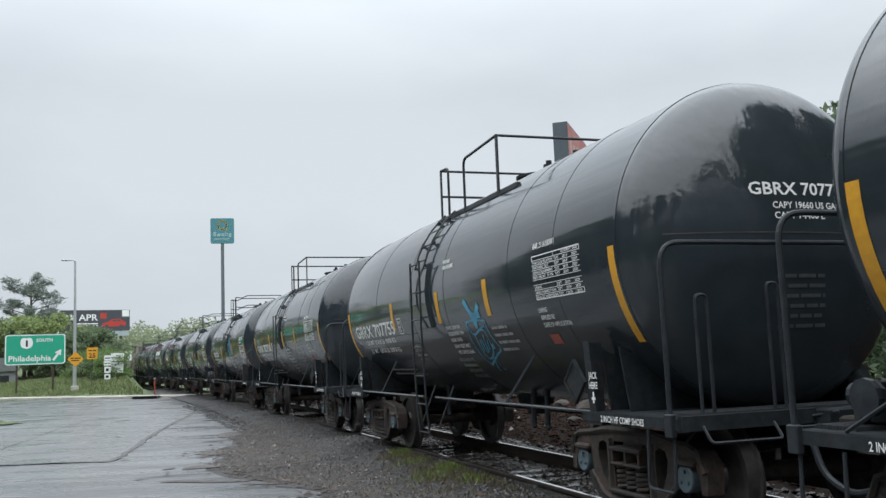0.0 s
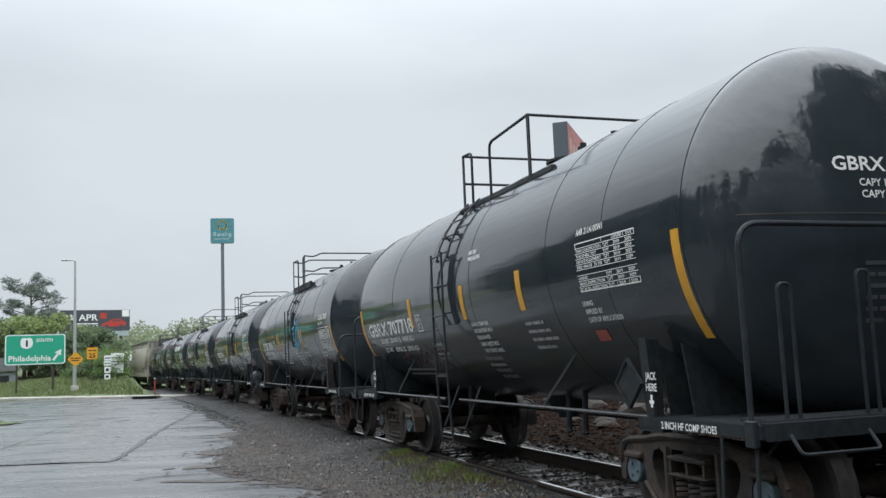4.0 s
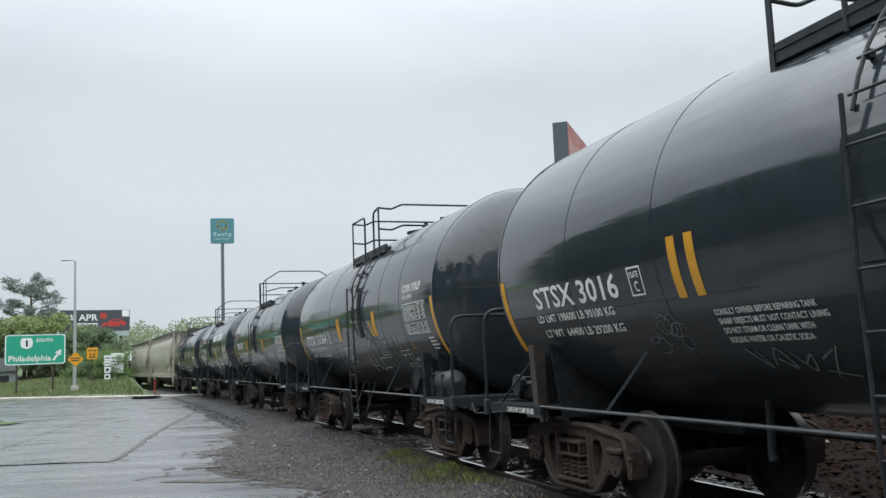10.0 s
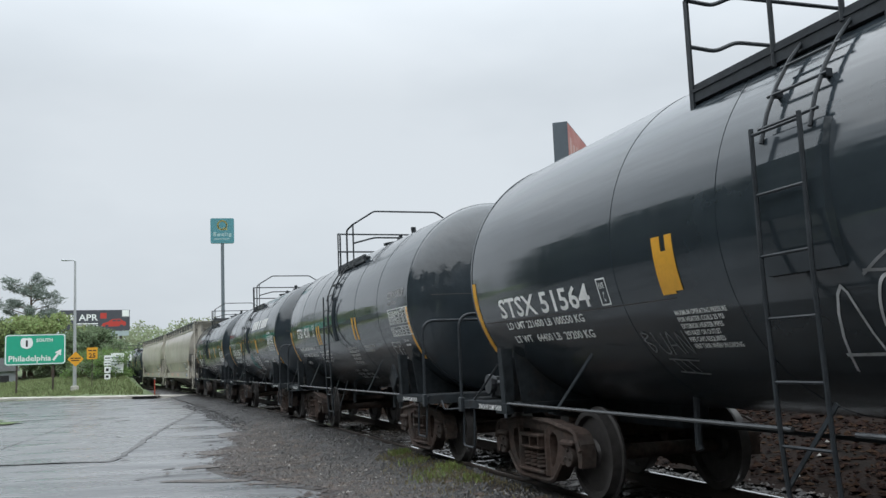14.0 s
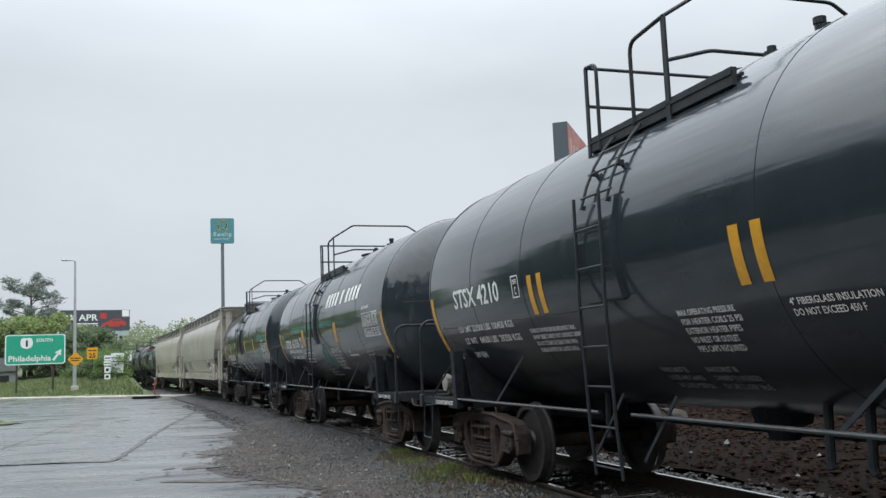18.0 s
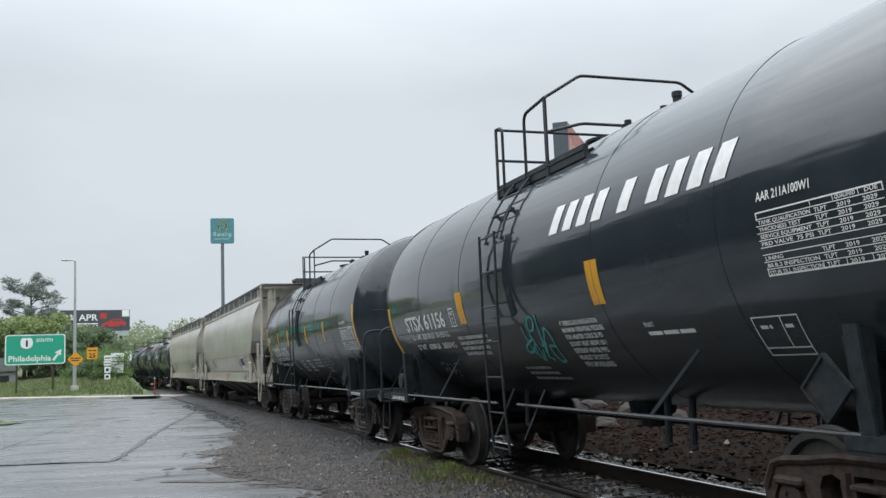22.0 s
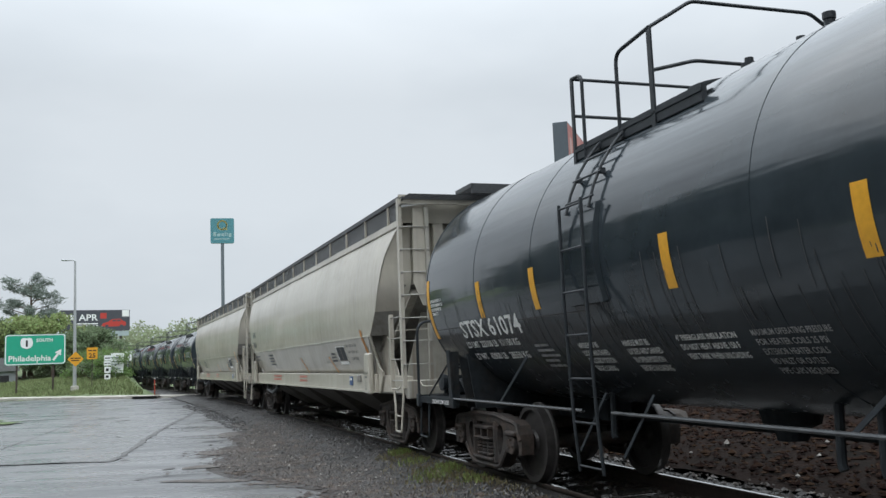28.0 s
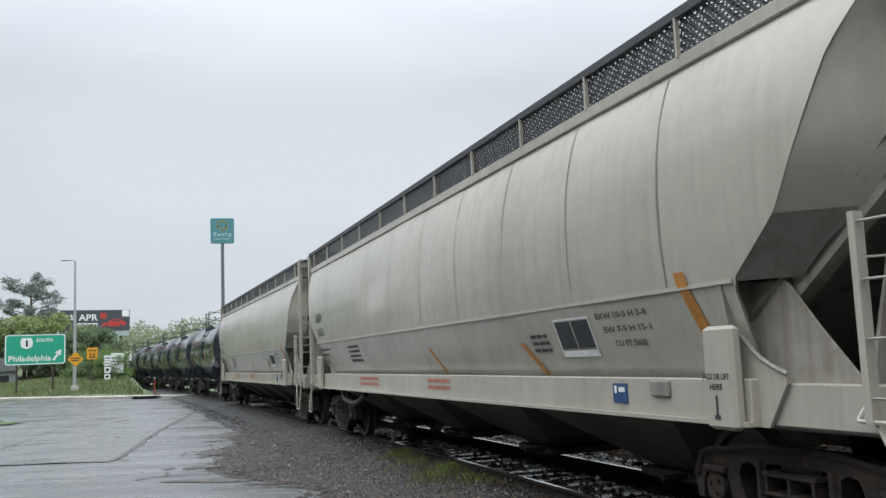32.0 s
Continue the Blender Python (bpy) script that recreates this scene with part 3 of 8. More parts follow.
gs = thing("highway_sign", "green highway guide sign with white lettering on two posts", "road sign", facing(-31.44, 69.2, 0.0))
panel = part("panel", Shape().plate([(x, z + 3.44) for x, z in round_rect(4.25, 2.32, 0.22)], -0.03, 0.03), SIGN_GREEN, gs, "green reflective panel")
border = Shape()
ob, ib = round_rect(4.2, 2.27, 0.2), round_rect(4.06, 2.13, 0.15)
m_ = len(ob)
border.add([(x, -0.036, z + 3.44) for x, z in ob] + [(x, -0.036, z + 3.44) for x, z in ib], [(i, (i + 1) % m_, m_ + (i + 1) % m_, m_ + i) for i in range(m_)])
part("border", border, SIGN_WHITE, panel, "white border")
part("direction_word", flat(Ink().words("SOUTH", 0.05, 4.02, 1.15, 0.26), 0.038), SIGN_WHITE, panel, "white lettering")
part("place_word", flat(Ink().words("Philadelphia", -1.85, 2.58, 2.95, 0.42), 0.038), SIGN_WHITE, panel, "white lettering")
shield = [(-0.98, 4.28), (-0.82, 4.34), (-0.62, 4.30), (-0.42, 4.34), (-0.26, 4.28), (-0.18, 4.0), (-0.22, 3.72), (-0.36, 3.58), (-0.62, 3.5), (-0.88, 3.58), (-1.02, 3.72), (-1.06, 4.0)]
part("shield", Shape().plate(shield, -0.05, -0.036), SIGN_WHITE, panel, "white route shield")
part("shield_number", flat(Ink().words("1", -0.68, 3.68, 0.14, 0.48), 0.055), SIGN_BLACK, panel, "black route number")
part("arrow", flat(Ink().scrawl([(1.28, 2.62), (1.62, 3.12)], 0.16).add([(1.36, 3.18, 0), (1.82, 3.44, 0), (1.80, 2.94, 0)], [(0, 1, 2)]), 0.038), SIGN_WHITE, panel, "white arrow")
for x in (-1.28, 1.25):
    part("post", Shape().box(x - 0.07, x + 0.07, -0.02 + 0.06, 0.12 + 0.06, -0.2, 4.4), POST_BROWN, gs, "dark steel post")

lamp = thing("street_lamp", "tall grey street lamp with a single arm", "street lamp", facing(-27.35, 66.6, -0.05))
part("footing", Shape().lathe([(0, 0.30), (0.62, 0.28), (0.66, 0.2)], 16, Matrix.Rotation(radians(-90), 4, "Y")), CONCRETE, lamp, "round concrete footing")
part("pole", Shape().tube([(0, 0, 0.6), (-0.02, 0, 5), (-0.05, 0, 9.85)], 0.13, 12, r2=0.07), POST_GREY, lamp, "tapered metal pole", smooth=60)
part("arm", Shape().tube(bend([(-0.05, 0, 9.75), (-0.12, 0, 9.9), (-0.5, 0, 9.93)], 0.1), 0.045, 8), POST_GREY, lamp)
part("lamp_head", Shape().box(-1.0, -0.4, -0.14, 0.14, 9.86, 9.97, bevel=0.03), POST_GREY, lamp, "flat grey lamp head")
part("warning_sign", Shape().plate([(0, 1.95), (0.55, 2.5), (0, 3.05), (-0.55, 2.5)], -0.20, -0.17), SIGN_YELLOW, lamp, "amber diamond warning sign", at=Matrix.Translation((0.05, 0, 0.1)))
part("sign_marks", flat(Ink().dashes(-0.35, 2.52, 0.7, 0.1, 1).dashes(-0.3, 2.36, 0.6, 0.1, 2), 0.205), SIGN_BLACK, lamp, "black lines", at=Matrix.Translation((0.05, 0, 0.1)))

sp = thing("speed_sign", "amber advisory sign with the number 25", "road sign", facing(-27.0, 68.95, 0.05))
part("panel", Shape().plate([(x, z + 2.93) for x, z in round_rect(0.76, 0.88, 0.06)], -0.02, 0.0), SIGN_YELLOW, sp, "amber panel")
part("lettering", flat(Ink().words("25", -0.24, 2.6, 0.48, 0.34).dashes(-0.28, 3.1, 0.56, 0.1, 3), 0.025), SIGN_BLACK, sp, "black number")
part("post", Shape().box(-0.03, 0.03, 0.0, 0.05, -0.2, 3.35), POST_BROWN, sp)
rs = thing("route_signs", "cluster of white route signs on a post", "road sign", facing(-27.5, 73.4, 0.2))
for k, (x, z, w, h) in enumerate(((0.0, 2.45, 0.5, 0.42), (-0.02, 2.02, 0.5, 0.36), (0.0, 1.5, 0.46, 0.5), (0.0, 0.95, 0.46, 0.42))):
    pn = part("plate", Shape().plate([(x + a, z + b) for a, b in round_rect(w, h, 0.04)], -0.02, 0.0), SIGN_WHITE, rs, "white plate")
    part("plate_marks", flat(Ink().bar(x - w * 0.25, x + w * 0.2, z - h * 0.22, z + h * 0.22) if k > 1 else Ink().dashes(x - w * 0.4, z - 0.05, w * 0.8, 0.1, k), 0.025), SIGN_BLACK, pn, "black marks")
part("post", Shape().box(-0.03, 0.03, 0.0, 0.05, -0.3, 2.65), POST_GREY, rs)
bs = thing("notice_board", "white notice board with grey lines on a post", "sign", facing(-27.6, 75.1, 0.3) @ Matrix.Rotation(radians(-12), 4, "Z"))
part("panel", Shape().plate([(x + 0.15, z + 1.95) for x, z in round_rect(1.05, 1.62, 0.05)], -0.02, 0.0), SIGN_WHITE, bs, "white panel", at=Matrix.Rotation(radians(3), 4, "Y"))
BOARD_GREY = mat("faded_board_print", (0.25, 0.29, 0.33), 0.6)
for z, w in ((2.35, 0.8), (2.0, 0.8), (1.8, 0.7), (1.45, 0.8)):
    part("printed_line", flat(Ink().bar(-0.25, -0.25 + w, z, z + 0.08), 0.03), BOARD_GREY, bs, "faded grey line")
part("post", Shape().box(0.1, 0.16, 0.0, 0.05, -0.3, 2.6), POST_GREY, bs)
ts = thing("turn_sign", "small white turn sign on a post", "road sign", facing(-29.9, 84.9, 0.6))
part("panel", Shape().plate([(x, z + 2.35) for x, z in round_rect(0.68, 0.9, 0.05)], -0.02, 0.0), SIGN_WHITE, ts, "white panel")
part("arrow", flat(Ink().scrawl([(0.12, 2.1), (0.12, 2.45), (-0.05, 2.45)], 0.09).add([(-0.05, 2.32, 0), (-0.05, 2.58, 0), (-0.22, 2.45, 0)], [(0, 1, 2)]), 0.025), SIGN_BLACK, ts, "black arrow")
part("post", Shape().box(-0.03, 0.03, 0.0, 0.05, -0.6, 2.8), POST_GREY, ts)
STAKE = mat("faded_red_marker", (0.42, 0.07, 0.04), 0.6, grain=0.2)
stake = thing("marker_stake", "thin faded red marker stake by the kerb", "marker", facing(-19.0, 58.9, -0.1))
part("stake", Shape().box(-0.035, 0.035, -0.02, 0.02, -0.1, 1.05, bevel=0.008), STAKE, stake)
part("cap", Shape().box(-0.04, 0.04, -0.025, 0.025, 1.05, 1.12), SIGN_WHITE, stake, "white tip")

# tall hotel sign: its name as plain shapes
TEAL = mat("teal_sign_face", (0.055, 0.20, 0.24), 0.4, grain=0.05)
GOLD = mat("gold_sign_letter", (0.32, 0.29, 0.10), 0.4)
PYLON_PALE = mat("faded_pale_lettering", (0.24, 0.36, 0.38), 0.5)
POLE_DARK = mat("dark_grey_pole", (0.10, 0.12, 0.14), 0.5, grain=0.1, scale=2)
hs = thing("pylon_sign", "tall teal pylon sign on a single pole", "pylon sign", facing(-35.9, 145.6, 2.0))
face_ = part("panel", Shape().plate([(x, z + 21.65) for x, z in round_rect(3.75, 4.1, 0.25)], -0.3, 0.3), TEAL, hs, "teal sign box")
ringp = [(0.72 * math.cos(radians(a)), 22.55 + 0.72 * math.sin(radians(a))) for a in range(0, 361, 15)]
part("emblem", flat(Ink().scrawl(ringp, 0.26).scrawl([(0.2, 22.1), (0.75, 21.85)], 0.2), 0.31), GOLD, face_, "round gold emblem")
part("name_shape", flat(Ink().bar(-1.45, -0.95, 20.75, 21.4).bar(-0.8, -0.3, 20.75, 21.2).bar(-0.15, 0.3, 20.75, 21.2).bar(0.4, 0.55, 20.75, 21.4).bar(0.7, 0.85, 20.75, 21.3).bar(1.0, 1.45, 20.6, 21.2), 0.31), PYLON_PALE, face_, "pale name as plain blocks")
part("small_line", flat(Ink().dashes(-1.3, 20.2, 2.6, 0.22, 2), 0.31), PYLON_PALE, face_, "small pale line")
part("pole", Shape().tube([(0.0, 0.0, -3), (0.0, 0, 19.7)], 0.30, 14, r2=0.26), POLE_DARK, hs, "dark grey pole", smooth=60)

# red-faced pylon beyond the train
RED_FACE = mat("faded_red_sign_face", (0.30, 0.07, 0.06), 0.5, grain=0.12, scale=2, colour2=(0.36, 0.14, 0.12), patch_scale=0.6)
SLATE = mat("slate_grey_cladding", (0.055, 0.072, 0.09), 0.45, grain=0.08, scale=2)
red = thing("roadside_sign", "tall slate-grey sign box with a faded red face", "pylon sign", Matrix.Translation((10.12, 69.26, 0.0)) @ Matrix.Rotation(radians(71.5), 4, "Z"))
box_ = part("cabinet", Shape().box(0.0, 8.8, -0.02, 1.15, 14.6, 19.7, bevel=0.03), SLATE, red, "slate-grey sign cabinet")
part("face", Shape().box(0.06, 8.7, -0.03, -0.015, 14.7, 19.6), RED_FACE, box_, "faded red face")
part("name_shape", flat(Ink().bar(0.8, 1.5, 16.6, 18.6).bar(2.1, 2.9, 16.6, 18.3).bar(3.5, 4.2, 16.6, 18.4).bar(4.8, 5.7, 16.6, 18.5).bar(6.3, 7.2, 16.6, 18.3), 0.034), mat("faded_pink_lettering", (0.40, 0.25, 0.23), 0.5, grain=0.1), box_, "faded name as plain blocks")
part("pole", Shape().tube([(4.4, 0.55, -0.5), (4.4, 0.55, 14.6)], 0.35, 12), SLATE, red)

# billboard on the hill
BILL = mat("dark_billboard_print", (0.055, 0.06, 0.075), 0.5, grain=0.1, scale=0.6)
BILL_RED = mat("red_billboard_print", (0.45, 0.04, 0.03), 0.5, grain=0.1)
bb = thing("billboard", "large dark billboard with white lettering and a red car", "billboard", facing(-46.2, 121.5, 3.0) @ Matrix.Rotation(radians(8), 4, "Z"))
bp = part("panel", Shape().box(-5.3, 3.5, 0.0, 0.3, 4.05, 6.85), BILL, bb, "dark printed panel")
part("lettering", flat(Ink().words("0% APR", -4.9, 5.45, 4.3, 0.85), 0.01), SIGN_WHITE, bp, "white lettering")
part("small_lines", flat(Ink().bar(-3.2, -0.6, 4.95, 5.1).bar(-3.2, -0.6, 4.7, 4.8), 0.01), SIGN_WHITE, bp, "small white lines")
part("red_badge", flat(Ink().bar(-0.3, 0.5, 5.7, 6.45), 0.01), BILL_RED, bp, "red badge")
part("white_badge", flat(Ink().bar(2.5, 3.4, 5.95, 6.8), 0.012), SIGN_WHITE, bp, "white badge")
carp = [(-0.2, 4.7), (0.05, 5.05), (0.7, 5.25), (1.2, 5.6), (2.2, 5.65), (2.75, 5.3), (3.0, 5.2), (3.0, 4.75), (2.4, 4.65), (0.5, 4.6)]
part("printed_car", flat(Ink().add([(x, z, 0) for x, z in carp], [tuple(range(len(carp)))]), 0.01), BILL_RED, bp, "printed red car shape")
for x0, x1, z0, z1, what in ((1.25, 1.75, 5.3, 5.52, "window"), (1.85, 2.3, 5.3, 5.52, "window"), (0.35, 0.75, 4.55, 4.85, "tyre"), (2.2, 2.6, 4.55, 4.85, "tyre")):
    part("printed_" + what, flat(Ink().bar(x0, x1, z0, z1), 0.015), BILL, bp)
part("apron", Shape().box(-5.3, 3.4, 0.05, 0.2, 3.35, 4.0), mat("pale_apron_panel", (0.35, 0.42, 0.44), 0.6, grain=0.1), bb, "pale lower apron")
for x in (-3.5, -0.5, 2.4):
    part("post", Shape().box(x - 0.15, x + 0.15, 0.3, 0.6, -4, 6.6), POST_BROWN, bb)

# grey house and fence behind the sign
HOUSE_GREY = mat("pale_grey_siding", (0.22, 0.24, 0.25), 0.7, grain=0.08, scale=3)
ROOF_GREY = mat("grey_shingle_roof", (0.16, 0.165, 0.17), 0.8, grain=0.25, scale=6)
hz = 1.6
house = thing("low_building", "low pale grey building with a sloping roof", "building", facing(-43.9, 82.5, hz - 0.35))
part("wall", Shape().box(-6, 4.2, 0, 6, -1.5, 0.7), HOUSE_GREY, house)
part("roof", Shape().plate([(-6.4, 0.7), (4.6, 0.7), (3.6, 1.9), (-5.2, 2.3)], -0.3, 6.3), ROOF_GREY, house, "sloping grey roof")
for k in range(8):
    part("window", Shape().box(-5.2 + k * 1.15, -4.4 + k * 1.15, -0.03, 0.02, -0.5, 0.3), SIGN_BLACK, house, "dark window")


# ---- plants ----
def leaf_mat(name, colour, colour2):
    m = mat(name, colour, 0.65, grain=0.3, scale=0.7, colour2=colour2, patch=0.5, patch_scale=0.35, island=0.35, spec=0.3)
    n, l = m.node_tree.nodes, m.node_tree.links
    b = n["Principled BSDF"]
    see = n.new("ShaderNodeBsdfTranslucent")
    mix = n.new("ShaderNodeMixShader")
    mix.inputs["Fac"].default_value = 0.45
    l.new(b.inputs["Base Color"].links[0].from_socket, see.inputs["Color"])
    l.new(b.outputs["BSDF"], mix.inputs[1])
    l.new(see.outputs["BSDF"], mix.inputs[2])
    l.new(mix.outputs["Shader"], n["Material Output"].inputs["Surface"])
    return m


LEAF_SPRING = leaf_mat("spring_leaves", (0.25, 0.31, 0.13), (0.19, 0.25, 0.11))
LEAF_DARK = leaf_mat("dark_leaves", (0.155, 0.205, 0.115), (0.125, 0.17, 0.095))
LEAF_DEEP = leaf_mat("deep_green_leaves", (0.05, 0.075, 0.04), (0.04, 0.06, 0.032))
# haze of the distance put into these paler leaf colours
LEAF_HAZE = leaf_mat("haze_pale_leaves", (0.27, 0.31, 0.19), (0.21, 0.25, 0.155))
LEAF_BUSH = leaf_mat("bush_leaves", (0.17, 0.255, 0.09), (0.13, 0.205, 0.075))
LEAF_PINE = leaf_mat("pine_needles", (0.17, 0.205, 0.175), (0.14, 0.175, 0.15))
BARK = mat("grey_brown_bark", (0.10, 0.075, 0.055), 0.9, grain=0.4, scale=9, bump=0.02, bump_scale=20)


def leaves(s, r, centre, radius, count, size, flatten=0.8, thin=0.45):
    """A loose clump of small leaf faces about a centre."""
    for _ in range(count):
        while True:
            p = Vector((r.uniform(-1, 1), r.uniform(-1, 1), r.uniform(-1, 1)))
            if 0.15 < p.length < 1:
                break
        p = centre + Vector((p.x * radius, p.y * radius, p.z * radius * flatten))
        a = Vector((r.gauss(0, 1), r.gauss(0, 1), r.gauss(0, 0.7))).normalized()
        b = a.cross(Vector((r.gauss(0, 1), r.gauss(0, 1), r.gauss(0, 1)))).normalized()
        k = size * r.uniform(0.6, 1.3)
        s.add([p - a * k, p - b * k * thin, p + a * k, p + b * k * thin], [(0, 1, 2, 3)])


def fast_mesh(s, name, material):
    me = bpy.data.meshes.new(name)
    me.from_pydata(s.v, [], s.f)
    me.materials.append(material)
    return me


def broad_tree(label, seed, height, spread, leaf, leaf_size=0.2, clumps=42, per=75, bare=0.3):
    r = random.Random(seed)
    tree = thing("tree", label, "tree", group="trees")
    trunk, crown = Shape(), Shape()
    lean = Vector((r.uniform(-0.04, 0.04), r.uniform(-0.04, 0.04), 1))
    top = lean * height * 0.62
    trunk.tube([(0, 0, -0.5), lean * height * 0.2, lean * height * 0.42, top], 0.035 * height, 9, r2=0.012 * height)
    for k in range(clumps):
        a = r.uniform(0, 2 * math.pi)
        h = r.uniform(bare, 1.0)
        w = math.sin(math.pi * min(1, (h - bare + 0.12) / (1.14 - bare))) ** 0.7
        d = spread * w * r.uniform(0.35, 1.0)
        c = Vector((math.cos(a) * d, math.sin(a) * d, height * (0.98 * h))) + Vector((0, 0, -0.05 * height))
        if k % 2 == 0:
            base = lean * height * max(0.2, min(0.6, h - 0.25))
            trunk.tube([base, base.lerp(c, 0.55) + Vector((0, 0, 0.04 * height)), c], 0.012 * height, 5, r2=0.003 * height)
        leaves(crown, r, c, spread * r.uniform(0.2, 0.34), per, leaf_size)
    part("trunk", trunk, BARK, tree, "grey-brown trunk with limbs")
    part("crown", fast_mesh(crown, "crown", leaf), leaf, tree, "loose leafy crown")
    return tree


def pine_tree(label, seed, height, spread):
    r = random.Random(seed)
    tree = thing("pine_tree", label, "tree")
    trunk, crown = Shape(), Shape()
    trunk.tube([(0, 0, -0.5), (0.1, 0, height * 0.5), (0.0, 0.1, height)], 0.03 * height, 9, r2=0.006 * height)
    for k in range(24):
        h = min(0.97, 0.42 + 0.55 * k / 23 + r.uniform(-0.05, 0.05))
        a = k * 2.4 + r.uniform(-0.4, 0.4)
        d = spread * (1.05 - 0.6 * h) * r.choice((0.45, 0.75, 1.0, 1.2))
        base = Vector((0, 0, height * h))
        tip = base + Vector((math.cos(a) * d, math.sin(a) * d, r.uniform(0.03, 0.16) * height))
        trunk.tube([base, base.lerp(tip, 0.6) - Vector((0, 0, 0.1)), tip], 0.007 * height, 5, r2=0.002 * height)
        for f in (0.6, 0.85, 1.05):
            leaves(crown, r, base.lerp(tip, f) + Vector((0, 0, 0.12)), 0.066 * height * r.uniform(0.7, 1.2), 52, 0.4, 0.7, 0.09)
    part("trunk", trunk, BARK, tree, "straight dark trunk with bare boughs")
    part("crown", fast_mesh(crown, "crown", LEAF_PINE), LEAF_PINE, tree, "dark needle clumps with gaps")
    return tree


def planted(ob, x, y, turn=0.0, sink=0.0):
    ob.matrix_basis = Matrix.Translation((x, y, land(x, y) - sink)) @ Matrix.Rotation(turn, 4, "Z")
    return ob


pine = planted(pine_tree("tall dark pine with open boughs above the hedge", 5, 9.4, 4.2), -43.5, 94.5, 0.6)
oak_a = planted(broad_tree("leafy spring tree with a pale green crown", 11, 6.2, 3.2, LEAF_SPRING), -37.8, 87)
oak_b = planted(broad_tree("leafy dark green tree on the grass slope", 12, 6.2, 3.4, LEAF_DARK), -49.5, 91)
oak_c = planted(broad_tree("broad spring tree with an open crown", 13, 9.0, 4.8, LEAF_SPRING, 0.3, 52, 80), -56, 100)
oak_s = planted(broad_tree("low dark green tree on the slope", 14, 4.3, 2.6, LEAF_DARK, 0.17, 36, 70, 0.15), -34.8, 86)
r = random.Random(3)
for ob, x, y in ((oak_b, -45.5, 92), (oak_a, -48.5, 93), (oak_a, -41.5, 89), (oak_a, -46, 90), (oak_s, -33.5, 88), (oak_s, -36.0, 92), (oak_s, -26.5, 99), (oak_s, -38.2, 97), (oak_s, -37.5, 93.5), (oak_s, -40, 101), (oak_b, -52, 95), (oak_b, -42.2, 92), (oak_s, -40.5, 91), (oak_s, -34.5, 85)):
    t_ = copy_thing(ob, Matrix.Translation((x, y, land(x, y))) @ Matrix.Rotation(r.uniform(0, 6), 4, "Z"))
# woods that close the left side and stand behind the camera: seen in the wet paint of the train
for k in range(20):
    a = radians(152 + 7.2 * k)
    d = 62 + 10 * math.sin(k * 1.7)
    x, y = d * math.cos(a) - 4, d * math.sin(a) + 8
    t_ = copy_thing((oak_c, oak_c, oak_a)[k % 3], Matrix.Translation((x, y, land(x, y))) @ Matrix.Rotation(r.uniform(0, 6), 4, "Z"))
# a row of tall trees across the road, close by
tall = broad_tree("tall leafy tree out of view", 15, 20.0, 6.5, LEAF_DEEP, 0.4, 90, 95, 0.06)
planted(tall, -33.0, -20.0)
for x, y in ((-20, -20), (-14, -25), (-6, -28), (3, -30), (17, 3), (21, -6), (25, 10), (13, -30), (20, -18), (-28, -26)):
    copy_thing(tall, Matrix.Translation((x, y, land(x, y))) @ Matrix.Rotation(r.uniform(0, 6), 4, "Z"))
# smaller copies added unseen beyond the track, to shade the bank
for x, y, k in ((14.5, 9.5, 0.62), (16.5, 15.0, 0.62), (13, 3, 0.6)):
    copy_thing(tall, Matrix.Translation((x, y, land(x, y))) @ Matrix.Rotation(r.uniform(0, 6), 4, "Z") @ Matrix.Scale(k, 4))
for x, y, k in ((-41, 54.5, 0.6), (-38.5, 49.5, 0.78), (-37, 45, 0.84), (-34.5, 40, 0.86), (-33.5, 35, 0.9), (-33, 30, 0.97), (-32.5, 24.5, 0.94), (-33.5, 19, 1.0), (-35, 13, 0.95), (-34, 7, 1.0), (-35, 0, 0.92), (-34, -7, 1.0), (-33, -14, 0.95),
                (-44, 47, 0.8), (-42, 38, 0.9), (-41, 29, 1.0), (-42, 20, 0.95), (-43, 9, 1.0)):
    copy_thing(tall, Matrix.Translation((x, y, land(x, y))) @ Matrix.Rotation(r.uniform(0, 6), 4, "Z") @ Matrix.Scale(k, 4))
# distant wood beyond the hill
far = Shape()
for k in range(150):
    x, y = r.uniform(-75, -14), r.uniform(150, 185)
    h = r.uniform(5.0, 9.5)
    for j in range(3):
        leaves(far, r, Vector((x + r.uniform(-2, 2), y + r.uniform(-2, 2), h * (0.45 + 0.25 * j))), 3.2 - 0.5 * j, 110, 0.33)
    far.tube([(x, y, -1), (x, y, h * 0.6)], 0.2, 5)
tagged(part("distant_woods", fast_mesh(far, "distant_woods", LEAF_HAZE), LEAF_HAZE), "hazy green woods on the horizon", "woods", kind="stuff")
# bushes by the end of the kerb
def bush(label, seed, w, h, leaf):
    q = random.Random(seed)
    b = thing("bush", label, "bush", group="bushes")
    s, st = Shape(), Shape()
    for k in range(22):
        c = Vector((q.uniform(-w, w), q.uniform(-w, w) * 0.7, h * q.uniform(0.15, 0.85) * (1 - 0.25 * abs(q.gauss(0, 0.6)))))
        st.tube([(c.x * 0.3, c.y * 0.3, -0.2), c], 0.03, 4, r2=0.01)
        leaves(s, q, c, w * 0.34, 90, 0.11)
    part("branchwork", st, BARK, b, "thin brown stems")
    part("foliage", fast_mesh(s, "foliage", leaf), leaf, b, "loose green foliage")
    return b


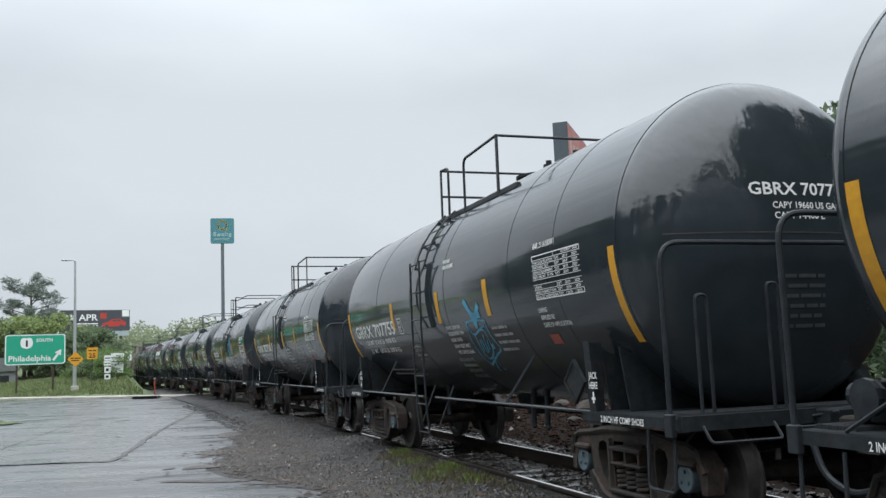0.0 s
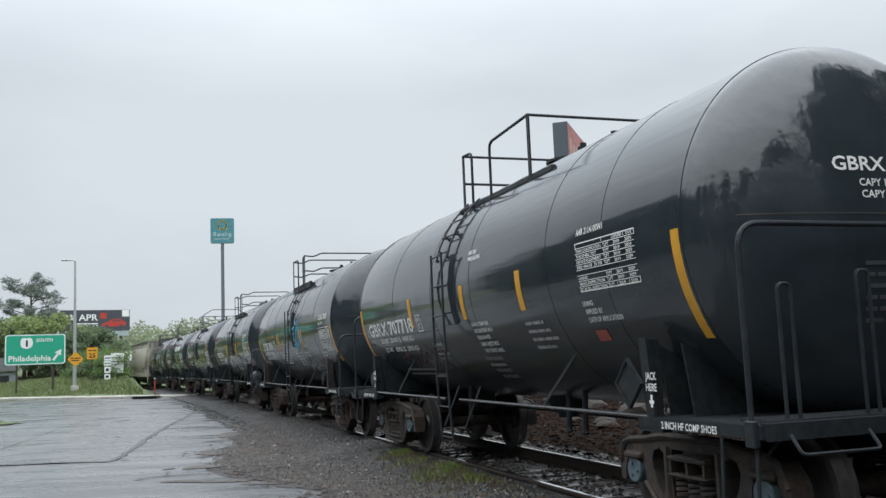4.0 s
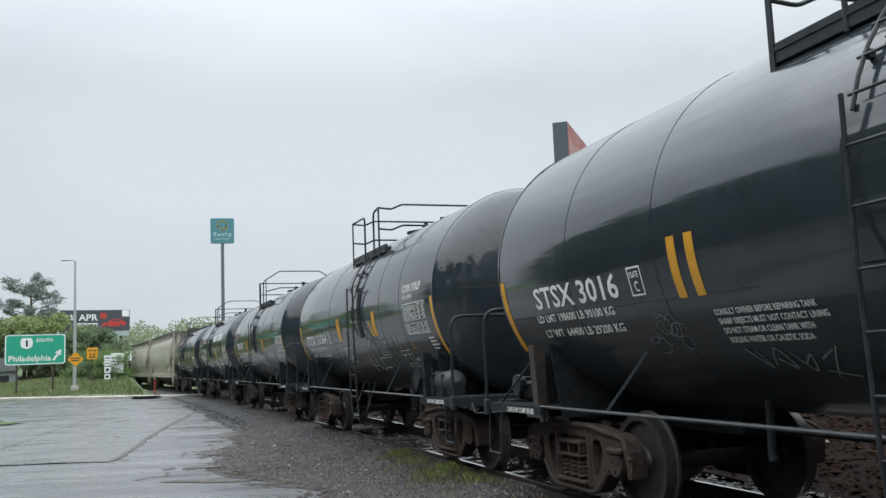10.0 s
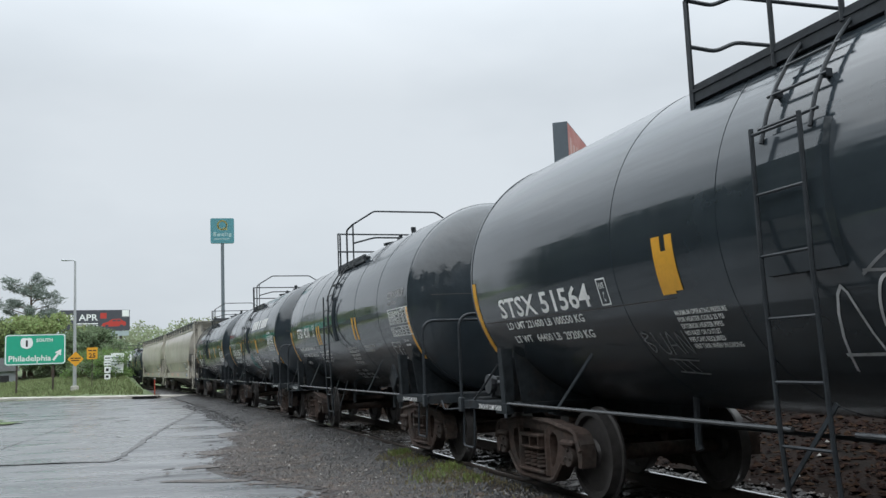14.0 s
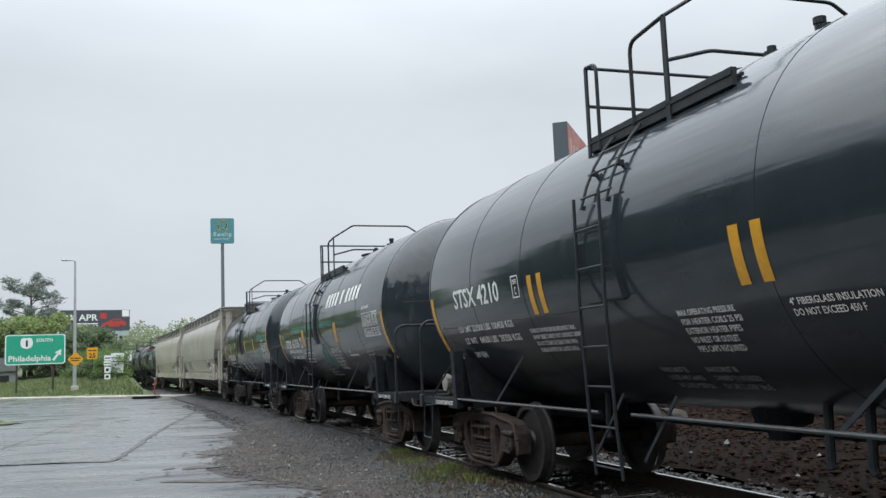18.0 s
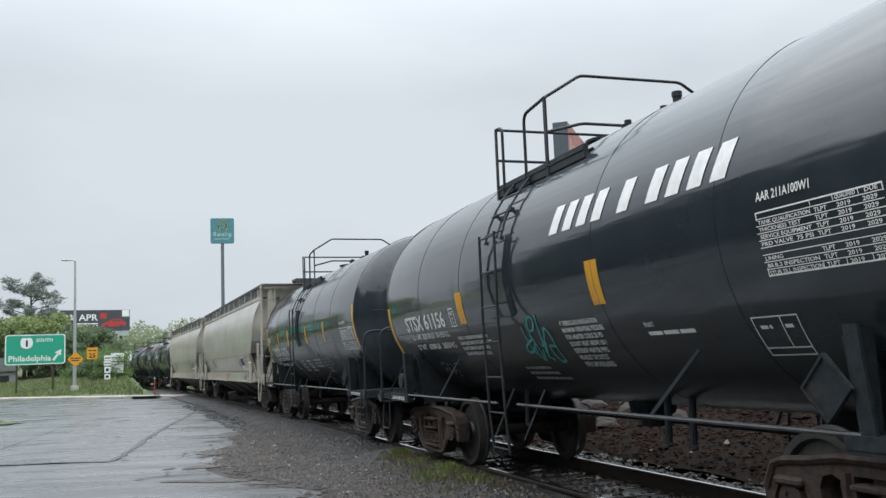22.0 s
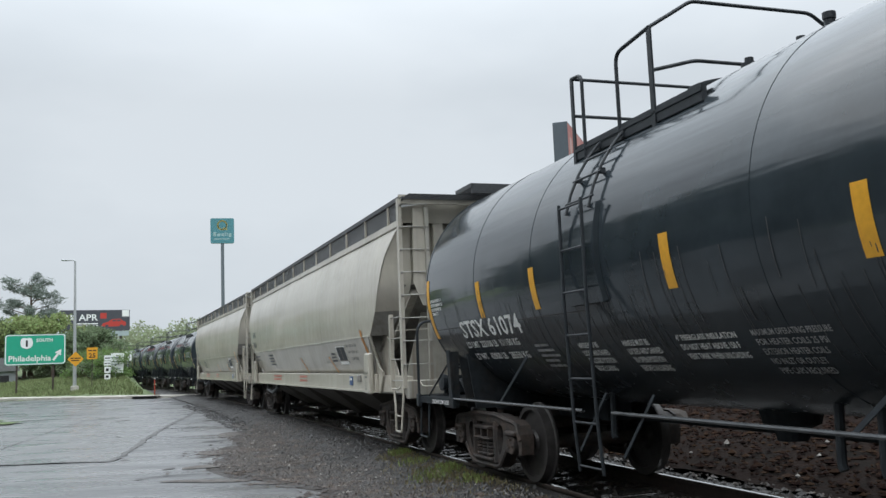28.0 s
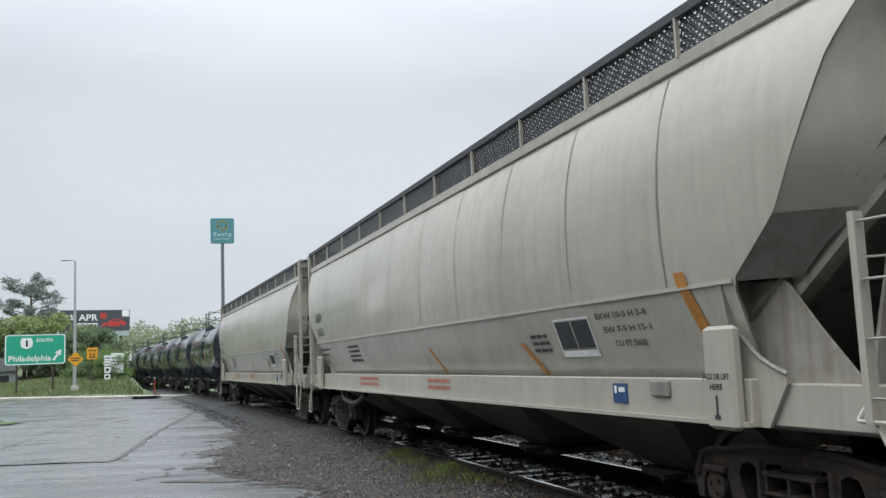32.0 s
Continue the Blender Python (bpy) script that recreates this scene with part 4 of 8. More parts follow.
bush_a = planted(bush("green bush beside the track", 21, 1.5, 2.7, LEAF_BUSH), -28.1, 76.0)
bush_b = planted(bush("dark green bush on the slope", 22, 2.0, 2.6, LEAF_DARK), -29.6, 77.2)
for ob, x, y in ((bush_a, -29.8, 80.2), (bush_a, -29.2, 78.6), (bush_b, -31.2, 80.2), (bush_a, -32.5, 80.5), (bush_b, -39.8, 88), (bush_a, -33.2, 86), (bush_b, -32.2, 84), (bush_b, -35.2, 90)):
    copy_thing(ob, Matrix.Translation((x, y, land(x, y))) @ Matrix.Rotation(r.uniform(0, 6), 4, "Z"))
# beyond the track: low scrub and one tree
bush_c = planted(bush("dark green scrub beyond the track", 23, 2.0, 2.4, LEAF_DEEP), *on_track(-10, -12.5).xy)
for k in range(26):
    q = on_track(-12 + 2.3 * k, -12.2 - 1.2 * (k % 3))
    copy_thing(bush_c, Matrix.Translation((q.x, q.y, land(q.x, q.y) - 0.1)) @ Matrix.Rotation(r.uniform(0, 6), 4, "Z"))
planted(broad_tree("leafy tree beyond the train", 31, 13.6, 4.6, LEAF_DARK, 0.2, 50, 90), 20.7, 42.0)
for k in range(13):
    q = on_track(-12 + 5.2 * k, -19 - r.uniform(0, 5))
    copy_thing(bush_b, Matrix.Translation((q.x, q.y, land(q.x, q.y))) @ Matrix.Rotation(r.uniform(0, 6), 4, "Z"))

# grass clumps by the near rail
GRASS_BLADE = mat("fresh_grass_blades", (0.185, 0.225, 0.07), 0.7, island=0.4, spec=0.3)
GRASS_DRY = mat("dry_grass_blades", (0.15, 0.125, 0.06), 0.8, island=0.4, spec=0.3)


def blades(name, material, label, spots, n, seed, h0, h1):
    q = random.Random(seed)
    s = Shape()
    for cx, cy, rad, share in spots:
        for _ in range(int(n * share)):
            a, d = q.uniform(0, 6.283), rad * q.random() ** 0.7
            x, y = cx + math.cos(a) * d, cy + math.sin(a) * d * 1.5
            if across(x, y)[0] < 1.0:
                continue
            h, t = q.uniform(h0, h1), q.uniform(0, 6.283)
            lx, ly = math.cos(t) * h * q.uniform(0.1, 0.7), math.sin(t) * h * q.uniform(0.1, 0.7)
            wx, wy = -math.sin(t) * 0.006, math.cos(t) * 0.006
            z = gravel_z(x, y, across(x, y)[0]) - 0.005
            s.add([(x - wx, y - wy, z), (x + wx, y + wy, z), (x + lx * 0.5 + wx * 0.7, y + ly * 0.5 + wy * 0.7, z + h * 0.7), (x + lx, y + ly, z + h), (x + lx * 0.5 - wx * 0.7, y + ly * 0.5 - wy * 0.7, z + h * 0.7)], [(0, 1, 2, 3, 4)])
    tagged(part(name, fast_mesh(s, name, material), material), label, "grass", kind="stuff")


spots = [(-0.85, 15.4, 0.3, 1.0), (-0.25, 14.9, 0.22, 0.5), (0.05, 13.1, 0.42, 1.3), (0.35, 13.6, 0.35, 0.9), (0.6, 12.4, 0.35, 0.8), (-0.3, 12.6, 0.45, 0.5), (0.95, 11.8, 0.4, 0.6), (1.3, 10.9, 0.5, 0.6), (-0.6, 14.1, 0.35, 0.35), (1.9, 9.2, 0.6, 0.5), (0.3, 11.9, 0.4, 0.4)]
blades("grass_tufts", GRASS_BLADE, "fresh green grass tufts in the gravel", [(x, y, rr * 0.7, w) for x, y, rr, w in spots], 360, 41, 0.03, 0.11)
blades("dry_grass", GRASS_DRY, "dry straw-coloured grass in the gravel", [(x + 0.15, y - 0.25, rr * 1.8, w) for x, y, rr, w in spots], 700, 42, 0.02, 0.08)
bank_spots = [(*on_track(s_, -7.2 - 0.5 * (s_ % 3)).xy, 1.0, 0.6) for s_ in (4, 6.5, 9, 11, 14, 18, 22, 27)]


def bank_grass():
    q = random.Random(44)
    s = Shape()
    for cx, cy, rad, share in bank_spots:
        for _ in range(500):
            a, d = q.uniform(0, 6.283), rad * q.random() ** 0.6
            x, y = cx + math.cos(a) * d, cy + math.sin(a) * d * 2
            h, t = q.uniform(0.08, 0.25), q.uniform(0, 6.283)
            z = land(x, y) + 0.02
            s.add([(x - 0.012, y, z), (x + 0.012, y, z), (x + math.cos(t) * h * 0.5, y + math.sin(t) * h * 0.5, z + h)], [(0, 1, 2)])
    tagged(part("bank_grass", fast_mesh(s, "bank_grass", GRASS_BLADE), GRASS_BLADE), "yellow-green grass on the far bank", "grass", kind="stuff")


bank_grass()

# rough grass on the slope behind the kerb
HILL_GRASS = mat("long_slope_grass", (0.17, 0.205, 0.095), 0.8, island=0.4, spec=0.2, grain=0.3, scale=0.6)


def hill_grass():
    q = random.Random(45)
    s = Shape()
    while len(s.f) < 16000:
        x, y = q.uniform(-50, -20), q.uniform(57, 84)
        d = behind_kerb(x, y)
        if d < 1.4 or across(x, y)[0] < 3.4:
            continue
        lush = 0.5 + 0.5 * noise.noise(Vector((x * 0.45, y * 0.3, 2)))
        h, t = q.uniform(0.1, 0.22) + 0.32 * lush * q.random(), q.uniform(0, 6.283)
        z = land(x, y) - 0.02
        w = 0.035
        s.add([(x - w, y, z), (x + w, y, z), (x + math.cos(t) * h * 0.5, y + math.sin(t) * h * 0.5, z + h)], [(0, 1, 2)])
    tagged(part("slope_grass", fast_mesh(s, "slope_grass", HILL_GRASS), HILL_GRASS), "long rough grass on the slope behind the kerb", "grass", kind="stuff")


hill_grass()

# loose stones, bark and leaves on the gravel
STONE = mat("grey_gravel_stones", (0.036, 0.0295, 0.025), 0.5, grain=0.3, scale=30, island=0.6, colour2=(0.062, 0.041, 0.029), patch=0.5, patch_scale=1.2)
STONE_PALE = mat("pale_stones", (0.24, 0.225, 0.205), 0.6, grain=0.2, scale=30, island=0.3)
LITTER = mat("wet_brown_litter", (0.04, 0.025, 0.0185), 0.6, grain=0.3, scale=30, island=0.6)
OCTA = ([(1, 0, 0), (-1, 0, 0), (0, 1, 0), (0, -1, 0), (0, 0, 1), (0, 0, -1)], [(0, 2, 4), (2, 1, 4), (1, 3, 4), (3, 0, 4), (2, 0, 5), (1, 2, 5), (3, 1, 5), (0, 3, 5)])


def scatter(name, material, label, n, seed, place, size, flatness):
    q = random.Random(seed)
    s = Shape()
    for _ in range(n):
        x, y, z = place(q)
        k = q.uniform(*size) * (1 + 1.2 * (q.random() ** 6))
        t = q.uniform(0, 6.283)
        c, sn = math.cos(t), math.sin(t)
        kx, ky, kz = k * q.uniform(0.6, 1.4), k * q.uniform(0.5, 1.0), k * flatness * q.uniform(0.5, 1.1)
        s.add([(x + c * a * kx - sn * b * ky, y + sn * a * kx + c * b * ky, z + d * kz) for a, b, d in OCTA[0]], OCTA[1])
    tagged(part(name, fast_mesh(s, name, material), material), label, "gravel", kind="stuff")


def on_gravel(q):
    """A place on the gravel: thick in drifts, thin where the dirt shows, fewer towards the darkened strip by the rail.
    """
    while True:
        y = 9 + 26 * q.random() ** 1.9
        x0 = edge_x(y) + 0.25 + 0.5 * noise.noise(Vector((y * 0.9, 4, 6)))
        x1 = on_track(across(edge_x(y), y)[1], 1.0).x
        x = x0 + (x1 + 1.0 - x0) * q.random()
        lat = across(x, y)[0]
        if lat < 1.05 or q.random() > 0.15 + 0.85 * min(1, max(0, (lat - 1.5) / 1.0)):
            continue
        if noise.noise(Vector((x * 0.8, y * 0.55, 12))) + 0.5 * noise.noise(Vector((x * 2.6, y * 2.0, 5))) < q.uniform(-0.75, 0.05):
            continue
        return x, y, gravel_z(x, y, lat) + 0.004


def on_shoulder(q):
    s_ = -2 + 40 * q.random() ** 1.5
    p = on_track(s_, 0.85 + 1.9 * q.random() ** 1.4)
    return p.x, p.y, gravel_z(p.x, p.y, across(p.x, p.y)[0]) + 0.003


def on_edge(q):
    """Chips lie in drifts just inside the edge of the tarmac, a few strays outside it."""
    while True:
        y = 11 + 20 * q.random() ** 1.2
        x = edge_x(y) + q.gauss(0.45, 0.5)
        if noise.noise(Vector((x * 0.9, y * 0.6, 20))) + 0.6 * noise.noise(Vector((x * 2.5, y * 2.2, 8))) < q.uniform(-0.1, 0.35) and q.random() > 0.06:
            continue
        return x, y, -0.187


def on_bed(q):
    p = on_track(-2 + 34 * q.random() ** 1.4, q.uniform(-2.0, 1.5))
    return p.x, p.y, -0.17


def on_bank(q):
    p = on_track(-1 + 34 * q.random(), -2.0 - 5.5 * q.random())
    return p.x, p.y, land(p.x, p.y) + 0.07


scatter("gravel_stones", STONE, "small wet grey gravel stones", 26000, 51, on_gravel, (0.008, 0.028), 0.7)
# stones of the same strip: grease plus the train's shade in one colour
SHADED_GREASY = mat("shaded_greasy_stone", (0.019, 0.0175, 0.0165), 0.5, grain=0.3, scale=30, island=0.5)
scatter("shaded_greasy_ballast", SHADED_GREASY, "greasy stones along the near rail, darkened with the train's shade", 12000, 57, on_shoulder, (0.012, 0.034), 0.7)
scatter("bark_chips", LITTER, "flat dark bark chips lying on the gravel", 2600, 58, on_gravel, (0.02, 0.065), 0.2)
scatter("pale_gravel", STONE_PALE, "scattered pale pebbles in the gravel", 500, 52, on_gravel, (0.01, 0.028), 0.7)
scatter("bark_litter", LITTER, "wet dark bark and broken tarmac chips", 2600, 53, on_edge, (0.008, 0.045), 0.18)
scatter("ballast_stones", STONE, "dark wet ballast stones", 5200, 54, on_bed, (0.02, 0.05), 0.7)
# leaves on the bank, darkened in colour for the shade they lie in
LITTER_SHADED = mat("shaded_wet_leaves", (0.02, 0.0095, 0.006), 0.9, grain=0.3, scale=30, island=0.7, spec=0.1)
scatter("bank_litter", LITTER_SHADED, "brown fallen leaves on the bank", 14000, 55, on_bank, (0.02, 0.055), 0.55)
scatter("bank_stones", STONE_PALE, "pale stones on the bank", 90, 56, on_bank, (0.02, 0.06), 0.7)

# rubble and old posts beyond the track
# concrete far below its own tone: the bank's shade is in the colour
CHUNK = mat("shaded_broken_concrete", (0.034, 0.027, 0.022), 0.85, grain=0.25, scale=12, bump=0.01, bump_scale=25)


def chunk(seed, x, y, z, k, label):
    q = random.Random(seed)
    b = bmesh.new()
    bmesh.ops.create_icosphere(b, subdivisions=2, radius=1.0)
    for v in b.verts:
        v.co *= 1 + 0.3 * noise.noise(v.co * 1.7 + Vector((seed, 0, 0)))
        v.co = Vector((v.co.x * k * 1.3, v.co.y * k, v.co.z * k * 0.6))
    me = bpy.data.meshes.new("rock")
    b.to_mesh(me)
    b.free()
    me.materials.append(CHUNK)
    ob = new("rock", me)
    ob.matrix_basis = Matrix.Translation((x, y, z)) @ Matrix.Rotation(q.uniform(0, 6), 4, "Z")
    tagged(ob, label, "rock", "broken rocks beyond the track")


for k in range(26):
    p = on_track(9 + 0.75 * k + r.uniform(-0.5, 0.5), -3.4 - r.uniform(0, 3.2))
    chunk(60 + k, p.x, p.y, land(p.x, p.y) + 0.08, r.uniform(0.1, 0.36), "broken concrete lump on the bank, darkened with its shade")
WOOD_OLD = mat("old_dark_timber", (0.045, 0.035, 0.028), 0.85, grain=0.4, scale=10, bump=0.01)
for k in range(8):
    p = on_track(5.5 + 2.3 * k, -6.6)
    post = thing("fence_post", "old dark timber post on the bank", "post", Matrix.Translation((p.x, p.y, land(p.x, p.y))), "old fence posts")
    part("post", Shape().box(-0.07, 0.07, -0.07, 0.07, -0.2, 0.55 + 0.1 * (k % 3), bevel=0.012), WOOD_OLD, post)

# ties last: the nearest ones singly, the far ones joined
TIE = mat("wet_creosoted_timber", (0.05, 0.042, 0.036), 0.18, grain=0.4, scale=8, bump=0.006, bump_scale=30, colour2=(0.09, 0.085, 0.08), patch=0.5, patch_scale=2.0, rough_var=0.15)
tie_mesh = Shape().box(-0.115, 0.115, -1.3, 1.3, -0.36, -0.171, bevel=0.008).mesh("tie", TIE)
plate_mesh = Shape().box(-0.09, 0.09, -0.16, 0.16, -0.172, -0.160).box(-0.07, -0.05, -0.1, -0.075, -0.16, -0.13).box(0.05, 0.07, 0.075, 0.1, -0.16, -0.13).mesh("tie_plate", RAIL_SIDE)
q = random.Random(9)
for k in range(110):
    s_ = -6 + 0.54 * k
    p, a = track(s_)
    m = Matrix.Translation(p) @ Matrix.Rotation(a + math.pi / 2 + q.uniform(-0.03, 0.03), 4, "Z") @ Matrix.Translation((0, q.uniform(-0.06, 0.06), q.uniform(-0.012, 0.004)))
    t_ = part("tie", tie_mesh, TIE, bed, at=m)
    if k < 60:
        for y in (-0.755, 0.755):
            part("tie_plate", plate_mesh, RAIL_SIDE, t_, at=Matrix.Translation((0, y, 0)))
far_ties = Shape()
for k in range(220):
    p, a = track(53.4 + 0.54 * k)
    far_ties.box(-0.115, 0.115, -1.3, 1.3, -0.36, -0.171, Matrix.Translation(p) @ Matrix.Rotation(a + math.pi / 2, 4, "Z"))
part("far_ties", far_ties, TIE, bed)["kind"] = "stuff"


# ---- trucks ----
from mathutils.geometry import tessellate_polygon

SIDE_Y = 1.0


def holed(outline, holes, y0, y1):
    """A plate in x and z with openings through it."""
    loops = [outline, *holes]
    pts = [p for loop in loops for p in loop]
    n = len(pts)
    tris = tessellate_polygon([[Vector((x, z, 0)) for x, z in loop] for loop in loops])
    s = Shape()
    fs = [tuple(t) for t in tris] + [tuple(i + n for i in reversed(t)) for t in tris]
    k = 0
    for loop in loops:
        m = len(loop)
        fs += [(k + i, k + (i + 1) % m, n + k + (i + 1) % m, n + k + i) for i in range(m)]
        k += m
    return s.add([(x, y0, z) for x, z in pts] + [(x, y1, z) for x, z in pts], fs)


def side_frame():
    """A cast side frame: arched top, two tear-shaped windows, an opening for the springs, jaws over the bearings."""
    right = [(0.0, 0.80), (0.42, 0.795), (0.70, 0.755), (0.95, 0.735), (1.08, 0.69), (1.16, 0.59), (1.175, 0.47), (1.15, 0.35), (1.08, 0.35), (1.07, 0.47), (1.02, 0.56),
             (0.94, 0.605), (0.84, 0.605), (0.765, 0.56), (0.735, 0.47), (0.72, 0.36), (0.64, 0.29), (0.52, 0.175), (0.40, 0.135), (0.0, 0.13)]
    outline = right + [(-x, z) for x, z in reversed(right[1:-1])]
    tear = [(0.42, 0.64), (0.50, 0.675), (0.58, 0.65), (0.615, 0.57), (0.585, 0.46), (0.52, 0.34), (0.46, 0.295), (0.425, 0.36), (0.41, 0.5)]
    gap = [(-0.30, 0.235), (0.30, 0.235), (0.315, 0.45), (0.30, 0.68), (-0.30, 0.68), (-0.315, 0.45)]
    s = holed(outline, [gap, tear, [(-x, z) for x, z in reversed(tear)]], -0.075, 0.085)
    # rolled lips along the top, the bottom and the jaws
    top = [(-1.15, 0.52), (-1.06, 0.69), (-0.95, 0.725), (-0.70, 0.745), (-0.42, 0.785), (0.0, 0.79), (0.42, 0.785), (0.70, 0.745), (0.95, 0.725), (1.06, 0.69), (1.15, 0.52)]
    s.tube([(x, -0.075, z) for x, z in top], 0.032, 6).tube([(x, -0.075, z) for x, z in [(-0.72, 0.37), (-0.52, 0.19), (-0.40, 0.15), (0.40, 0.15), (0.52, 0.19), (0.72, 0.37)]], 0.03, 6)
    for e in (-1, 1):
        s.tube([(e * 0.36, -0.075, z) for z in (0.2, 0.45, 0.7)], 0.036, 6)
        s.box(e * 0.89 - 0.14, e * 0.89 + 0.14, -0.13, 0.1, 0.555, 0.62, bevel=0.02)
    s.box(-0.34, 0.34, -0.14, 0.1, 0.21, 0.25, bevel=0.01)
    s.box(-0.27, 0.27, -0.15, 0.1, 0.47, 0.50, bevel=0.01).box(-0.27, 0.27, -0.15, 0.1, 0.60, 0.64, bevel=0.01)
    for x in (-0.25, -0.015, 0.22):
        s.box(x, x + 0.03, -0.14, 0.1, 0.495, 0.605)
    return s


def spring_coil(x):
    s = Shape()
    pts = [(x + 0.075 * math.cos(a), 0.075 * math.sin(a), 0.25 + 0.22 * a / (5 * 2 * math.pi)) for a in [i * math.pi / 5 for i in range(51)]]
    return s.tube(pts, 0.019, 5)


def wheel_shape():
    prof = [(0.0, 0.10), (0.0, 0.14), (0.035, 0.16), (0.05, 0.38), (0.0, 0.40), (0.0, 0.457), (0.06, 0.459), (0.1, 0.462), (0.112, 0.49), (0.14, 0.487),
            (0.145, 0.40), (0.085, 0.38), (0.075, 0.17), (0.13, 0.14), (0.13, 0.10)]
    return Shape().lathe(prof, 40, Matrix.Rotation(radians(90), 4, "Z"))


TRUCK = {}


def truck_meshes(cast):
    if cast.name not in TRUCK:
        cap = Shape().lathe([(0, 0.0), (0, 0.115), (0.095, 0.115), (0.105, 0.105), (0.098, 0.075), (0.098, 0.0)], 20, Matrix.Rotation(radians(-90), 4, "Z"), False)
        for a in (90, 210, 330):
            m = Matrix.Translation((0.058 * math.cos(radians(a)), -0.098, 0.058 * math.sin(radians(a)))) @ Matrix.Rotation(radians(-90), 4, "Z")
            cap.lathe([(0, 0.0), (0, 0.016), (0.02, 0.016), (0.02, 0.0)], 6, m, False)
        TRUCK[cast.name] = dict(
            side=side_frame().mesh("side_frame", cast, 30), coil=[spring_coil(x).mesh("spring", cast, 60) for x in (-0.17, 0.0, 0.17)],
            wheel=wheel_shape().mesh("wheel", TREAD, 40), axle=Shape().tube([(0, -1.05, 0), (0, 1.05, 0)], 0.08, 14).mesh("axle", cast, 40),
            cap=cap.mesh("bearing_cap", cast, 40),
            bolster=Shape().box(-0.2, 0.2, -1.05, 1.05, 0.55, 0.72, bevel=0.03).box(-0.35, 0.35, -0.3, 0.3, 0.70, 0.86, bevel=0.03).mesh("bolster", cast),
            beam=Shape().box(-0.06, 0.06, -0.75, 0.75, 0.36, 0.46).mesh("brake_beam", cast),
            shoe=Shape().plate([(0.0, 0.3), (0.07, 0.32), (0.09, 0.5), (0.07, 0.66), (0.0, 0.64), (0.03, 0.5)], -0.05, 0.05).mesh("brake_shoe", cast))
    return TRUCK[cast.name]


CAP_BLUE = mat("blue_bearing_paint", (0.10, 0.145, 0.17), 0.5, grain=0.2, scale=20, colour2=(0.10, 0.11, 0.12), patch=0.52, patch_scale=9)


def add_trucks(car, half, cast, cap_paint=None):
    """Two trucks and four wheelsets under a car. The wheelsets turn."""
    tm = truck_meshes(cast)
    caps = tm["cap"]
    if cap_paint:
        caps = tm["cap"].copy()
        caps.materials[0] = cap_paint
    sets = []
    for x in (half, -half):
        truck = part("truck_bolster", tm["bolster"], cast, car, "cast steel truck bolster", at=Matrix.Translation((x, 0, 0)))
        for side in (-1, 1):
            sf = Matrix.Translation((0, side * SIDE_Y, 0)) @ Matrix.Rotation(0 if side < 0 else math.pi, 4, "Z")
            part("side_frame", tm["side"], cast, truck, "cast side frame", at=sf)
            for c in tm["coil"]:
                part("spring", c, cast, truck, at=sf @ Matrix.Translation((0, -0.03, 0)))
        for s in (-1, 1):
            part("brake_beam", tm["beam"], cast, truck, at=Matrix.Translation((s * 0.36, 0, 0)))
            for y in (-0.72, 0.72):
                part("brake_shoe", tm["shoe"], cast, truck, at=Matrix.Translation((s * 0.36, y, 0)) @ Matrix.Rotation(0 if s > 0 else math.pi, 4, "Z"))
        for dx in (0.89, -0.89):
            ws = part("wheelset", tm["axle"], cast, car, "steel axle with two wheels", at=Matrix.Translation((x + dx, 0, 0.457)))
            for side in (-1, 1):
                turn = Matrix.Rotation(0 if side < 0 else math.pi, 4, "Z")
                part("wheel", tm["wheel"], TREAD, ws, at=turn @ Matrix.Translation((0, -0.825, 0)))
                cp = part("bearing_cap", caps, cast, ws, at=turn @ Matrix.Translation((0, -1.0, 0)))
            sets.append((ws, x + dx))
    return sets


# ---- tank cars ----
HEAD_DIM = mat("nearly_worn_off_stencil", (0.065, 0.07, 0.075), 0.7, grain=0.3, scale=12)
R, ZC, BULGE = 1.49, 2.435, 0.47


def head_depth(r):
    return BULGE * (1 - min(1, (r / R)) ** 2.1) ** 0.5


def side_lay(lift=0.005):
    """u: along the car, v: height. Lays a mark onto the near side of the tank."""
    def lay(u, v):
        s = max(-0.999, min(0.999, (v - ZC) / R))
        c = math.sqrt(1 - s * s)
        return (u, -(R + lift) * c, ZC + (R + lift) * s)
    return lay


def head_lay(half, front=True):
    """u: across the car, v: height. Lays a mark onto a head of the tank."""
    def lay(u, v):
        r = math.hypot(u, v - ZC)
        x = half + head_depth(r) + 0.006
        return (x, u, v) if front else (-x, -u, v)
    return lay


def tank_shape(half):
    prof = [(-half - head_depth(R * math.sin(a)), R * math.sin(a)) for a in [radians(1 + 89 * (i / 22) ** 0.8) for i in range(23)]]
    prof += [(x, R) for x in (-half * 0.6, -half * 0.2, half * 0.2, half * 0.6)]
    prof += [(-x, r) for x, r in reversed(prof[:23])]
    return Shape().lathe(prof, 96, Matrix.Translation((0, 0, ZC)))


def ring_shape(x, w=0.022, lift=0.0035):
    return Shape().lathe([(x - w / 2, R - 0.01), (x - w / 2, R + lift), (x + w / 2, R + lift), (x + w / 2, R - 0.01)], 96, Matrix.Translation((0, 0, ZC)), False)


def tape_shape(x, z0, z1, w=0.13, notch=False):
    s = Ink()
    n = 8
    s.bar(x - w / 2, x + w / 2, z0, z1, steps=n)
    return s.laid(side_lay(0.004))


def edge_tape(x, z0, z1, w=0.12):
    return tape_shape(x, z0, z1, w)


